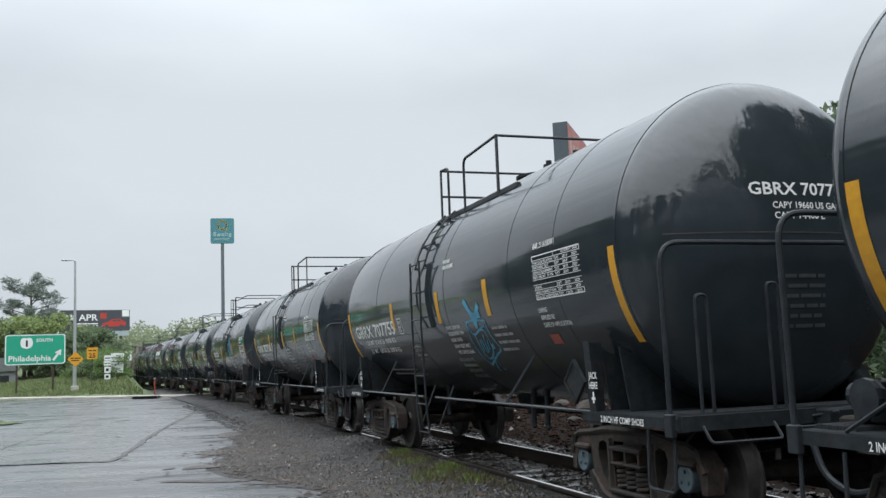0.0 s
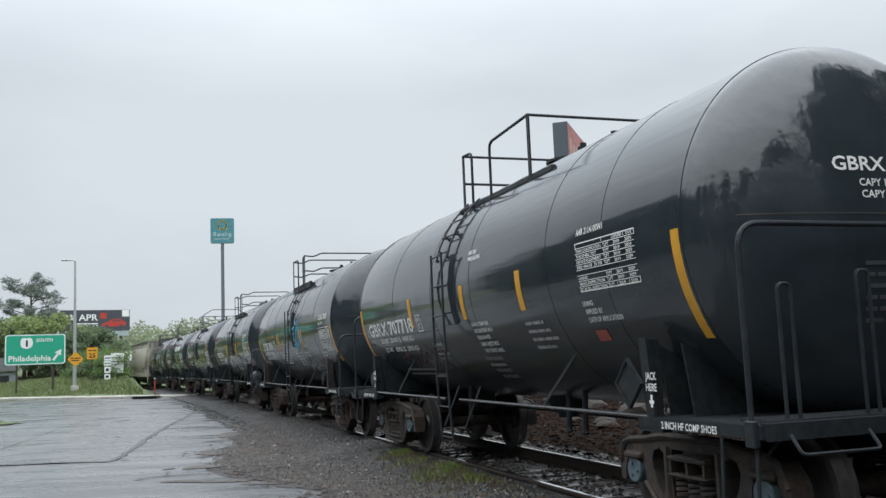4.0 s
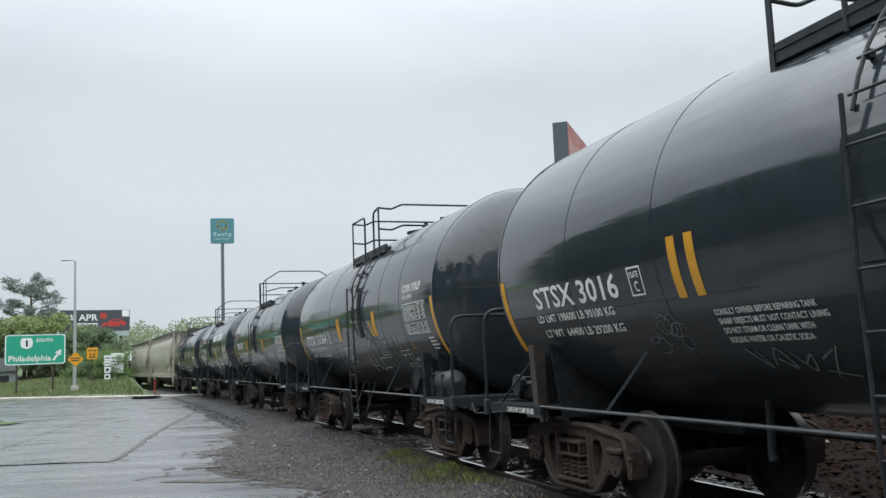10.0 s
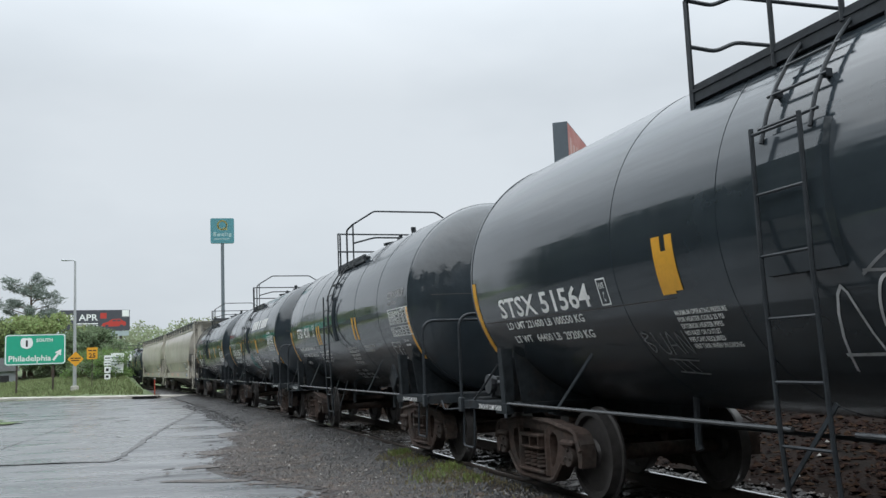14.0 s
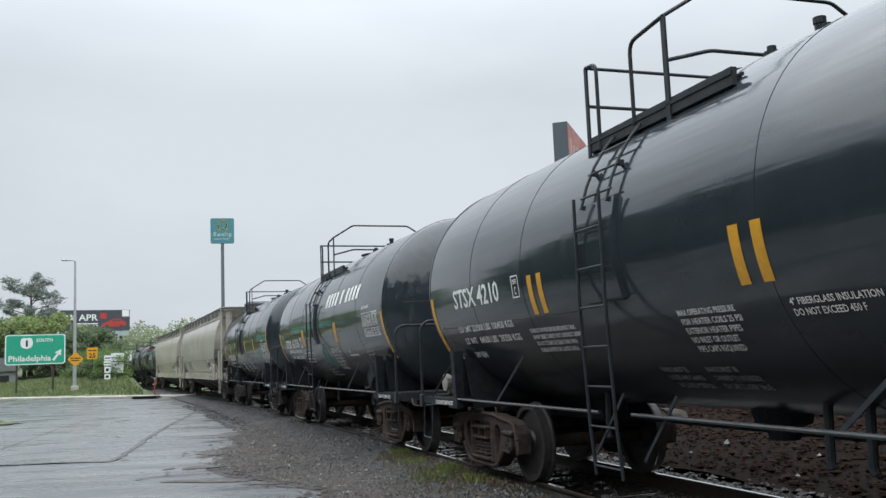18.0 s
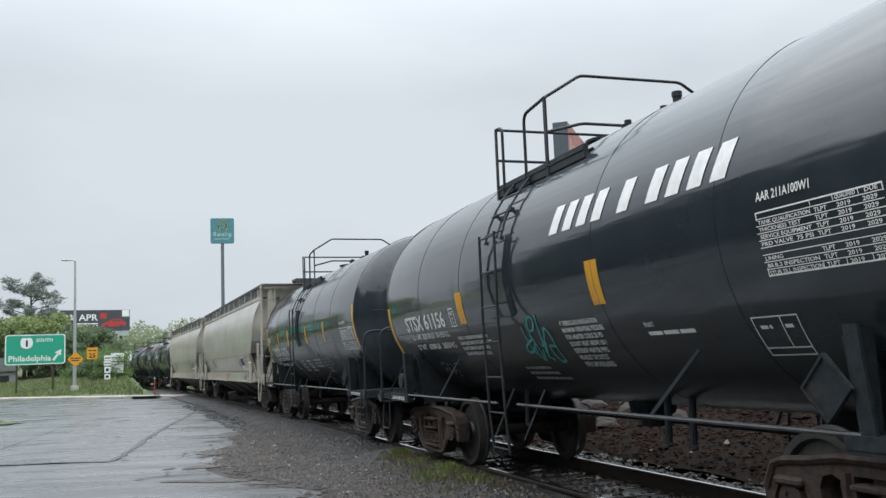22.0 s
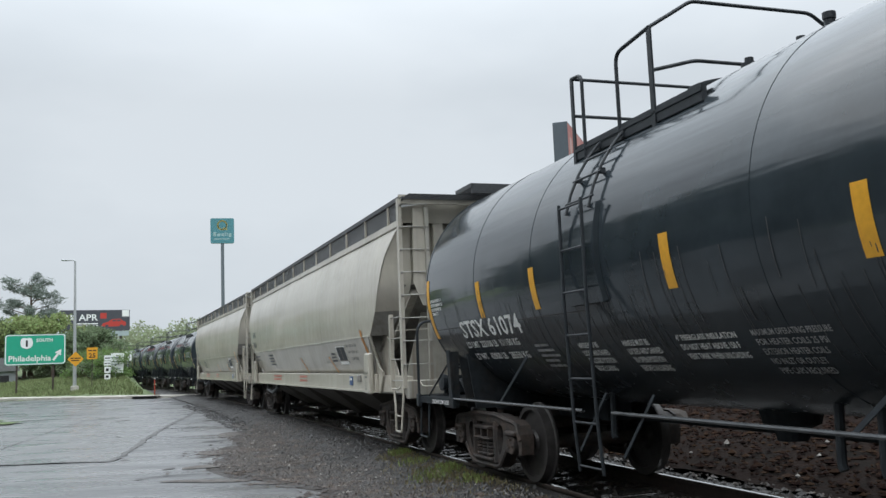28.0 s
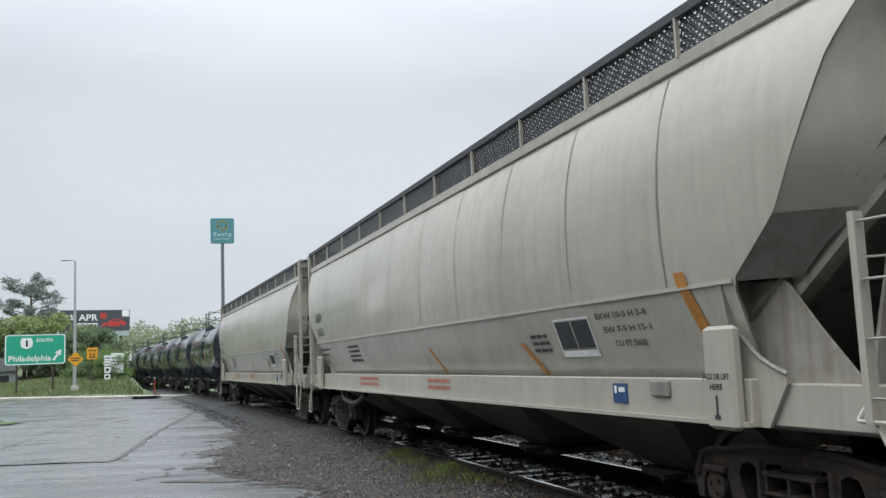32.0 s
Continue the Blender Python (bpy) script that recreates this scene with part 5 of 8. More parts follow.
def worded(name, text, u, v, w, h, lay, parent, label):
    """A line of large lettering, a part for every word."""
    vs, fs = lettered(text)
    spans = sorted((min(vs[i][0] for i in f), max(vs[i][0] for i in f)) for f in fs)
    gaps, reach = [], spans[0][1]
    for a, b in spans:
        if a > reach:
            gaps.append((a - reach, a))
        reach = max(reach, b)
    count = len(text.split())
    edges = [-1.0] + sorted(g[1] for g in sorted(gaps)[-(count - 1):]) + [9.0]
    for k in range(count):
        pick = [f for f in fs if edges[k] - 1e-4 <= min(vs[i][0] for i in f) < edges[k + 1] - 1e-4]
        use = sorted({i for f in pick for i in f})
        at = {i: n for n, i in enumerate(use)}
        part(name, Ink().add([(u + vs[i][0] * w, v + vs[i][1] * h, 0) for i in use], [tuple(at[i] for i in f) for f in pick]).laid(lay), WHITE, parent, label)


def tank_car(mark, weights, half=5.15, ladder=(-0.79, -0.2), rails=(-0.8, -0.5, 0.25, 1.3), rail_lat=1.05, seams=(), tapes=(), table=None, commodity=None,
             cast=None, caps=None, label="", inks=(), double=False, near_reservoir=False, rail_style="kink", tape_gap=0.12, saddle_rust=False, tape_z=(2.42, 1.99), truck=4.46,
             edge_z=(2.42, 1.59), mark_z=(1.94, 2.15), mark_x=(-4.75, -2.07), plate_x=(-1.83, -1.6), gross_x=(-4.1, -2.2), black=None, deck_end=None, rungs=(0.5, 0.393), tape_w=0.13, rail_z=2.07, vent_post=False):
    black = black or BLACK
    cast = cast or STEEL_DARK
    car = thing("tank_car", label, "tank car", group="tank cars of the train")
    tank = part("tank", tank_shape(half), black, car, smooth=50)
    for x in seams:
        part("jacket_seam", ring_shape(x), black, tank, smooth=50)
    for x in (-half, half):
        part("head_seam", ring_shape(x - 0.01 * (1 if x > 0 else -1), 0.03, 0.005), black, tank, smooth=50)
    # stub sills, end platforms, saddles, couplers
    for e in (1, -1):
        m = Matrix.Rotation(0 if e > 0 else math.pi, 4, "Z")
        part("stub_sill", Shape().box(truck - 1.6, half + 0.86, -0.17, 0.17, 0.72, 1.0, bevel=0.015), FRAME, car, at=m)
        saddle_paint = STEEL_DARK if saddle_rust else FRAME
        for side in (-1, 1):
            bx = half - 0.70
            part("saddle_bar", Shape().plate([(bx - 0.06 + 0.03 * e, 0.9), (bx + 0.06 + 0.03 * e, 0.9), (bx + 0.055 - 0.05 * e, 1.62), (bx - 0.055 - 0.05 * e, 1.62)], side * 1.42 - 0.012, side * 1.42 + 0.012)
                 .plate([(bx - 0.01, 0.92), (bx + 0.01, 0.92), (bx, 1.6), (bx - 0.02, 1.6)], *sorted((side * 1.41, side * 1.30))), saddle_paint, car, "upright flat saddle bar", at=m)
            part("saddle_foot", Shape().box(bx - 0.14, bx + 0.2, *sorted((side * 1.36, side * 1.445)), 0.87, 0.93), saddle_paint, car, at=m)
            if e < 0:
                part("brace", Shape().tube([(bx + 0.1, side * 1.43, 1.42), (half + 0.2, side * 1.44, 1.0)], 0.013, 6), BLACK_MATT, car, at=m)
            if e < 0:
                continue
            dz = Matrix.Translation((half - 0.93, side * 1.46, 1.25)) @ Matrix.Rotation(radians(45), 4, "Y")
            pl = part("placard_holder", Shape().box(-0.15, 0.15, -0.01, 0.01, -0.15, 0.15, bevel=0.004), FRAME, car, "diamond placard holder", at=m @ dz)
            fr = Shape()
            for u, v, w, h in ((0, 0.14, 0.15, 0.01), (0, -0.14, 0.15, 0.01), (0.14, 0, 0.01, 0.13), (-0.14, 0, 0.01, 0.13)):
                fr.box(u - w, u + w, -0.022 * -side - 0.004, -0.022 * -side + 0.004, v - h, v + h)
            part("placard_rim", fr, FRAME, pl)
        for dx in (-0.04, 0.3):
            web = [(-1.2, 0.86), (1.2, 0.86), (1.30, 1.56), (1.2, 1.50)] + [(R * 0.99 * math.sin(radians(a)), ZC - R * 0.99 * math.cos(radians(a))) for a in range(50, -51, -10)] + [(-1.2, 1.50), (-1.30, 1.56)]
            part("saddle_web", Shape().plate(web, -0.012, 0.012, Matrix.Translation((truck + dx, 0, 0)) @ Matrix.Rotation(radians(90), 4, "Z")), FRAME, car, at=m)
        deck = Shape().box(half - 0.85, half + 0.70, -1.42, 1.42, 0.955, 0.985).box(half + 0.66, half + 0.72, -1.42, 1.42, 0.885, 1.0)
        deck.box(half - 0.85, half + 0.7, -1.45, -1.40, 0.9, 0.985).box(half - 0.85, half + 0.7, 1.40, 1.45, 0.9, 0.985)
        part("end_platform", deck, FRAME, car, at=m)
        g = Shape()
        for i in range(14):
            g.box(half + 0.28 + i * 0.026, half + 0.29 + i * 0.026, -1.3, 1.3, 0.987, 1.012)
        part("platform_grating", g, GALV, car, "worn steel tread grating", at=m)["kind"] = "stuff"
        part("coupler_shank", Shape().box(half + 0.85, half + 1.17, -0.08, 0.08, 0.8, 0.94, bevel=0.02), cast, car, at=m)
        part("coupler_head", Shape().plate([(half + 1.12, 0.68), (half + 1.34, 0.68), (half + 1.40, 0.84), (half + 1.34, 1.04), (half + 1.12, 1.04)], -0.16, 0.12), cast, car, at=m)
        part("air_hose", Shape().tube(bend([(half + 0.8, -0.32, 0.82), (half + 0.95, -0.34, 0.5), (half + 1.2, -0.3, 0.38), (half + 1.4, -0.2, 0.46)], 0.2), 0.028), BLACK_MATT, car, at=m)
        # end railing, post by post
        x = half + 0.62
        zt = rail_z
        part("end_railing", Shape().tube(bend([(x, -1.46, 0.90), (x, -1.46, zt), (x, 1.46, zt), (x, 1.46, 0.90)], 0.19, 6), 0.021), BLACK_MATT, car, "round steel end railing", at=m)
        for sd in (-1, 1):
            part("rail_bracket", Shape().box(x - 0.05, x + 0.05, *sorted((sd * 1.435, sd * 1.49)), 0.84, 1.02, bevel=0.008), BLACK_MATT, car, at=m)
        if caps:
            for y, zp in ((-1.15, 1.94), (-0.46, 2.03)):
                part("grab_post", Shape().tube(bend([(half + 0.6, y, 0.96), (half + 0.6, y, zp), (half + 0.6, y + 0.11, zp), (half + 0.6, y + 0.11, 0.96)], 0.05), 0.015, 6), BLACK_MATT, car, "narrow bent grab post", at=m)
        part("grab_iron", Shape().tube(bend([(half + 0.74, -1.25, 0.92), (half + 0.84, -1.25, 0.80), (half + 0.84, -0.6, 0.80), (half + 0.74, -0.6, 0.92)], 0.04), 0.013, 6), BLACK_MATT, car, at=m)
        part("sill_step", Shape().tube(bend([(half + 0.62, -1.43, 0.88), (half + 0.62, -1.45, 0.42), (half + 0.24, -1.45, 0.42), (half + 0.24, -1.43, 0.88)], 0.05), 0.014), BLACK_MATT, car, at=m)
        part("sill_step", Shape().tube(bend([(half + 0.62, 1.43, 0.88), (half + 0.62, 1.45, 0.42), (half + 0.24, 1.45, 0.42), (half + 0.24, 1.43, 0.88)], 0.05), 0.014), BLACK_MATT, car, at=m)
        part("uncoupling_lever", Shape().tube(bend([(half + 0.56, -1.3, 0.78), (half + 0.62, -1.2, 0.92), (half + 0.62, -0.25, 0.92), (half + 0.9, -0.1, 0.98)], 0.05), 0.012), BLACK_MATT, car, at=m)
    # side rails in two runs, broken by the ladder
    l0, l1 = ladder
    for side in (-1, 1):
        a, b = (l0, l1) if side < 0 else (-l1, -l0)
        for x0, x1 in ((-half + 0.72, a - 0.02), (b + 0.05, half - 0.72)):
            pts = [(x0, side * 1.41, 0.985), (x1, side * 1.43, 0.985)]
            part("side_rail", Shape().tube(pts, 0.017), WET_PIPE, car, "round wet steel side rail")
        for x in (-3.1, 2.35):
            part("brace", Shape().beam((x, side * 1.40, 0.99), (x + 0.55, side * 1.28, 1.50), 0.035, 0.01, (0, 1, 0)), BLACK_MATT, car)
        for x in (a - 0.1, b + 0.25):
            part("brace", Shape().beam((x, side * 1.43, 0.62), (x + 0.4, side * 1.35, 1.15), 0.03, 0.012, (0, 1, 0)), BLACK_MATT, car)
    # ladders: straight below, bent over the tank above
    for side in (-1, 1):
        a, b = (l0, l1) if side < 0 else (-l1, -l0)
        lad = None

        def over(z):
            s = max(-1, min(1, (z - ZC) / (R + 0.10)))
            return side * (R + 0.10) * math.sqrt(max(0, 1 - s * s))

        low = [(side * 1.50, 0.45), (side * 1.535, 0.9), (side * 1.575, 2.0), (side * 1.575, 2.9)]
        high = [(side * (R + 0.06) * math.cos(radians(t)), ZC + (R + 0.06) * math.sin(radians(t))) for t in (14, 22, 30, 38, 45, 50)]
        for k, x in enumerate((a, b)):
            ob = part("ladder_stile", Shape().tube([(x, y, z) for y, z in low], 0.016, 6), BLACK_MATT, car, "black steel ladder")
            lad = lad or ob
            part("upper_stile", Shape().tube([(x, y, z) for y, z in high], 0.014, 6), BLACK_MATT, ob)
        for i in range(7):
            z = rungs[0] + rungs[1] * i
            y = low[0][0] + (low[1][0] - low[0][0]) * min(1, (z - 0.45) / 0.45) if z < 0.9 else side * (1.535 + 0.04 * min(1, (z - 0.9) / 1.1))
            part("rung", Shape().tube([(a, y, z), (b, y, z)], 0.011, 6), BLACK_MATT, lad)
        for t in (18, 27, 36, 45):
            y, z = side * (R + 0.06) * math.cos(radians(t)), ZC + (R + 0.06) * math.sin(radians(t))
            part("rung", Shape().tube([(a - 0.05, y, z), (b + 0.05, y, z)], 0.011, 6), BLACK_MATT, lad)
        for x in (a, b):
            for t in (28, 44):
                y, z = side * (R + 0.03) * math.cos(radians(t)), ZC + (R + 0.03) * math.sin(radians(t))
                part("standoff", Shape().box(x - 0.025, x + 0.025, y - 0.025, y + 0.025, z - 0.025, z + 0.025), BLACK_MATT, lad)
        # the raised jacket pad behind the ladder
        pn, ang, xs = Shape(), [-19, -18.2, -12, -5, 2, 9, 15.3, 16], (a - 0.115, a - 0.1, b + 0.1, b + 0.115)
        rows = [(t, R + (0.045 if 0 < k < 7 else 0.0)) for k, t in enumerate(ang)]
        vs = [(x, side * (rr if 0 < i < 3 else R - 0.005) * math.cos(radians(t)), ZC + (rr if 0 < i < 3 else R - 0.005) * math.sin(radians(t))) for i, x in enumerate(xs) for t, rr in rows]
        pn.add(vs, [(i * 8 + k, i * 8 + k + 1, i * 8 + k + 9, i * 8 + k + 8) for i in range(3) for k in range(7)])
        part("ladder_backing", pn, black, car, "raised jacket pad behind the ladder")
    # top platform, manway and valves
    if vent_post:
        part("vent_post", Shape().lathe([(-0.08, 0.06), (0.13, 0.06), (0.14, 0.045), (0.2, 0.045), (0.205, 0.054), (0.26, 0.054), (0.26, 0.0)], 10, Matrix.Translation((0.96, 0, ZC + R)) @ Matrix.Rotation(radians(-90), 4, "Y"))
             .tube([(0.96, 0, ZC + R + 0.05), (1.06, 0, ZC + R + 0.05), (1.06, 0, ZC + R - 0.03)], 0.022, 6), BLACK_MATT, car, "short black vent valve on the crown")
    xa, xb, xc, xd = rails
    p_lat = rail_lat
    plat_end = deck_end or xd + 0.6
    zp = 3.56
    plat = Shape().box(xa - 0.02, plat_end, -p_lat, -p_lat + 0.05, zp - 0.1, zp + 0.04).box(xa - 0.02, plat_end, p_lat - 0.05, p_lat, zp - 0.1, zp + 0.04)
    plat.box(xa - 0.02, xa + 0.03, -p_lat, p_lat, zp - 0.08, zp + 0.02)
    top = part("platform_frame", plat, BLACK_MATT, car)
    gr = Shape()
    for side in (-1, 1):
        y0, y1 = sorted((side * p_lat, side * (p_lat - 0.42)))
        n = int((plat_end - xa) / 0.09)
        for i in range(n):
            gr.box(xa + i * 0.09, xa + i * 0.09 + 0.02, y0, y1, zp - 0.02, zp + 0.012)
        for k in range(5):
            y = y0 + (y1 - y0) * k / 4
            gr.box(xa, plat_end, y - 0.01, y + 0.01, zp - 0.02, zp + 0.006)
    part("platform_grating", gr, BLACK_MATT, car)
    for x in (xa + 0.1, (xa + xd) / 2, xd + 0.1):
        for side in (-1, 1):
            zt = ZC + math.sqrt(R * R - (p_lat - 0.1) ** 2)
            part("platform_leg", Shape().beam((x, side * (p_lat - 0.08), zt - 0.05), (x, side * (p_lat - 0.03), zp - 0.02), 0.06, 0.012), BLACK_MATT, top)
    manway = Shape().lathe([(0, 0.30), (0.10, 0.30), (0.10, 0.34), (0.13, 0.34), (0.15, 0.25), (0.155, 0.02)], 24,
                           Matrix.Translation(((xa + xd) / 2 + 0.25, 0, ZC + R - 0.06)) @ Matrix.Rotation(radians(-90), 4, "Y"))
    part("manway", manway, BLACK_MATT, car, smooth=40)
    for dx, dy, h in ((0.85, -0.15, 0.17), (-0.35, 0.1, 0.12), (1.35, 0.0, 0.20)):
        part("valve", Shape().lathe([(0, 0.05), (h * 0.5, 0.05), (h * 0.5, 0.075), (h * 0.7, 0.075), (h * 0.75, 0.04), (h, 0.04), (h, 0.0)], 10,
                                    Matrix.Translation(((xa + xd) / 2 + dx, dy, ZC + R - 0.02)) @ Matrix.Rotation(radians(-90), 4, "Y"), False), BLACK_MATT, car)
    # hand rails: a loop at each near corner, bars across the car at the ends
    ztop, zl = 4.32, 3.93
    z_front = ztop
    for side in (-1, 1):
        y = side * p_lat
        zb = 3.40
        part("corner_post", Shape().beam((xa, y, zb - 0.02), (xa, y, ztop), 0.05, 0.02), BLACK_MATT, top)
        part("corner_post", Shape().beam((xd, y, zb - 0.02), (xd, y, z_front), 0.06, 0.02), BLACK_MATT, top)
        part("hand_rail", Shape().tube(bend([(xa, y, ztop), (xb, y, ztop - 0.02), (xb, y, 3.44)], 0.09), 0.019), BLACK_MATT, top)
        part("hand_rail", Shape().tube(bend([(xc, y, 3.52), (xc, y, z_front - 0.04), (xd, y, z_front)], 0.11), 0.019), BLACK_MATT, top)
    for x, zt in ((xa, ztop), (xd, z_front)):
        for z in (zt, zt - 0.39):
            dip = 0.07 if rail_style == "kink" else 0.0
            if rail_style == "arch" and x == xd:
                dip = 0.28 if z == zt else 0.12
            pts = [(x, -p_lat, z), (x, -p_lat + 0.25, z - dip * 0.3 if rail_style == "kink" else z + dip * 0.55), (x, -p_lat + 0.45, z + dip), (x, p_lat - 0.45, z + dip), (x, p_lat - 0.25, z - dip * 0.3 if rail_style == "kink" else z + dip * 0.55), (x, p_lat, z)]
            if double is False and z < zt and x == xd:
                continue
            part("hand_rail", Shape().tube(bend(pts, 0.06, 3), 0.018), BLACK_MATT, top)
    # gear below the tank
    part("bottom_outlet", Shape().lathe([(0, 0.28), (0.16, 0.24), (0.2, 0.15), (0.3, 0.13)], 16, Matrix.Translation((0.1, 0, 1.0)) @ Matrix.Rotation(radians(90), 4, "Y")), FRAME, car)
    part("brake_rod", Shape().tube([(-truck, 0.3, 0.72), (truck, 0.3, 0.72)], 0.02), FRAME, car)
    for x in (-1.9, 1.35, 1.75):
        part("heater_pipe", Shape().tube(bend([(x, -0.6, 1.2), (x, -0.62, 0.66), (x + 0.02, -0.62, 0.62)], 0.03), 0.035), BLACK_MATT, car)
    res_y = -0.95 if near_reservoir else 0.9
    res_y = -1.2 if near_reservoir else 0.9
    tank_air = part("air_reservoir", Shape().lathe([(-0.45, 0.0), (-0.42, 0.11), (-0.36, 0.15), (0.16, 0.15), (0.16, 0.165), (0.3, 0.165), (0.40, 0.13), (0.45, 0.0)], 20, Matrix.Translation((half - 0.32, res_y, 1.19)), False), GALV if near_reservoir else BLACK_MATT, car, "steel air reservoir", smooth=40)
    part("reservoir_bracket", Shape().box(half - 0.7, half + 0.08, res_y - 0.12, res_y + 0.12, 0.97, 1.1, bevel=0.01).box(half - 0.55, half - 0.50, res_y - 0.17, res_y + 0.17, 1.0, 1.3).box(half - 0.12, half - 0.07, res_y - 0.17, res_y + 0.17, 1.0, 1.3), FRAME, tank_air)
    vx = -half - 0.25
    metal = RUNG if mark == "STSX 4210" else GALV if near_reservoir else BLACK_MATT
    valve = part("brake_valve", Shape().box(vx - 0.15, vx + 0.1, -1.1, -0.85, 1.0, 1.22, bevel=0.03), metal, car, "cast brake valve")
    part("valve_cover", Shape().lathe([(0, 0.0), (0, 0.1), (0.05, 0.12), (0.09, 0.12), (0.1, 0.0)], 12, Matrix.Translation((vx - 0.02, -1.14, 1.18)) @ Matrix.Rotation(radians(-90), 4, "Z"), False), metal, valve)
    part("valve_cover", Shape().lathe([(0, 0.0), (0, 0.08), (0.14, 0.08), (0.16, 0.0)], 12, Matrix.Translation((vx - 0.36, -0.98, 1.18)), False), metal, valve)
    part("valve_flange", Shape().box(vx - 0.19, vx - 0.15, -1.14, -0.82, 1.0, 1.27, bevel=0.01), metal, valve)
    for pts in ([(vx, -0.9, 1.3), (vx, -0.6, 1.5), (vx + 0.1, 0.2, 1.5)], [(vx + 0.15, -1.0, 1.2), (vx + 0.4, -1.0, 1.05), (vx + 0.45, -0.4, 1.02)], [(vx + 0.05, -1.05, 1.28), (vx + 0.1, -1.08, 1.42), (vx + 0.5, -1.05, 1.40), (vx + 0.62, -1.0, 1.05)]):
        part("valve_pipe", Shape().tube(bend(pts, 0.08), 0.018), BLACK_MATT, valve)
    wheel_m = Matrix.Translation((-half - 0.62, 0.55, 1.95)) @ Matrix.Rotation(radians(90), 4, "Z")
    bw = Shape().tube([(0.27 * math.cos(radians(a)), 0, 0.27 * math.sin(radians(a))) for a in range(0, 361, 20)], 0.016, 6, False)
    for a in (0, 60, 120):
        bw.tube([(-0.27 * math.cos(radians(a)), 0, -0.27 * math.sin(radians(a))), (0.27 * math.cos(radians(a)), 0, 0.27 * math.sin(radians(a)))], 0.012, 5)
    part("hand_brake_wheel", bw, BLACK_MATT, car, at=wheel_m)
    part("hand_brake_box", Shape().box(-half - 0.60, -half - 0.38, 0.35, 0.75, 1.6, 2.2, bevel=0.03), FRAME, car)
    # tapes
    for x, two in tapes:
        if two:
            gap = two if two is not True else tape_gap
            for dx in (-gap, gap):
                part("reflective_tape", tape_shape(x + dx, tape_z[1], tape_z[0], 0.11), YELLOW, tank, "yellow reflective strip")
        else:
            part("reflective_tape", tape_shape(x, tape_z[1], tape_z[0], tape_w), YELLOW, tank, "yellow reflective strip")
    for x in (-half + 0.075, half - 0.075):
        part("reflective_tape", edge_tape(x, edge_z[1], edge_z[0]), YELLOW, tank, "yellow reflective strip")
    # writing on the near side
    lay = side_lay()
    part("long_seam", Ink().bar(-half + 0.02, -0.9, 1.902, 1.909, steps=2).laid(side_lay(0.003)), SEAM, tank, "thin lap seam")
    if mark:
        part("head_seam", Ink().scrawl([(-1.2 + 0.08 * i, 2.47) for i in range(31)], 0.009).laid(head_lay(half)), SEAM, tank, "thin weld line")
        worded("reporting_mark", mark, mark_x[0], mark_z[0], mark_x[1] - mark_x[0], mark_z[1] - mark_z[0], lay, tank, "white painted reporting mark")
        wz = min(mark_z[0] - 0.13, 1.84)
        for k in range(2):
            worded("weight_line", weights[k], gross_x[0] + 0.05 * k, wz - 0.15 * k, gross_x[1] - gross_x[0], 0.075, lay, tank, "white painted weight")
        px0, px1 = plate_x
        pm = (mark_z[0] + mark_z[1]) / 2
        plate_ink = Ink().outline(px0, px1, pm - 0.12, pm + 0.12, 0.014).words("PLATE", px0 + 0.04, pm + 0.03, px1 - px0 - 0.08, 0.05).words("C", px0 + 0.075, pm - 0.085, px1 - px0 - 0.15, 0.085)
        if px0 > -half:
            part("plate_box", plate_ink.laid(lay), WHITE, tank, "white outlined clearance box")
        hl = head_lay(half)
        low = 0.16 if mark == "STSX 61156" else 0.0
        for text, u, v, w, h in ((mark, -0.43, 2.8, 1.08, 0.11), ("CAPY 19660 US GAL", -0.21, 2.68, 0.72, 0.058), ("CAPY 74400 L", -0.2, 2.59, 0.53, 0.058)):
            worded("head_lettering", text, u, v - low, w, h, hl, tank, "white lettering on the tank head")
        ink = Ink()
        for k in range(6):
            ink.dashes(-0.22, 2.08 - k * 0.085, 0.5, 0.04, k)
        part("head_note", ink.laid(hl), HEAD_DIM, tank, "dull stencilled lines on the tank head")["kind"] = "stuff"
    if table:
        tx0, tx1, tz0, tz1 = table
        ink = Ink().outline(tx0, tx1, tz0, tz1, 0.01)
        rh = (tz1 - tz0) / 9
        for k in range(1, 9):
            ink.bar(tx0, tx1, tz0 + rh * k - 0.003, tz0 + rh * k + 0.003)
        cols = [tx0 + (tx1 - tx0) * f for f in (0.47, 0.645, 0.83)]
        for c in cols:
            ink.bar(c - 0.003, c + 0.003, tz0, tz1)
        heads = ("TANK QUALIFICATION", "THICKNESS TEST", "SERVICE EQUIPMENT", "PRD VALVE  75 PSI", "", "LINING", "88.B.2 INSPECTION", "STUB SILL INSPECTION")
        for k, h in enumerate(heads):
            z = tz1 - rh * (k + 2) + rh * 0.22
            if h:
                ink.words(h, tx0 + 0.02, z, min(0.45, len(h) * 0.026) * (tx1 - tx0), rh * 0.55)
                for j, cx in enumerate(cols):
                    ink.words(("TLPT", "2019", "2029")[j], cx + 0.03, z, (tx1 - tx0) * 0.1, rh * 0.55)
        ink.words("QUALIFIED", cols[1] + 0.02, tz1 - rh * 0.75, (tx1 - tx0) * 0.15, rh * 0.5).words("DUE", cols[2] + 0.05, tz1 - rh * 0.75, (tx1 - tx0) * 0.09, rh * 0.5)
        part("test_table", ink.laid(lay), WHITE, tank, "white stencilled test table")
        ink = Ink().words("AAR 211A100W1", tx0 + 0.02, tz1 + 0.07, 0.5, 0.06)
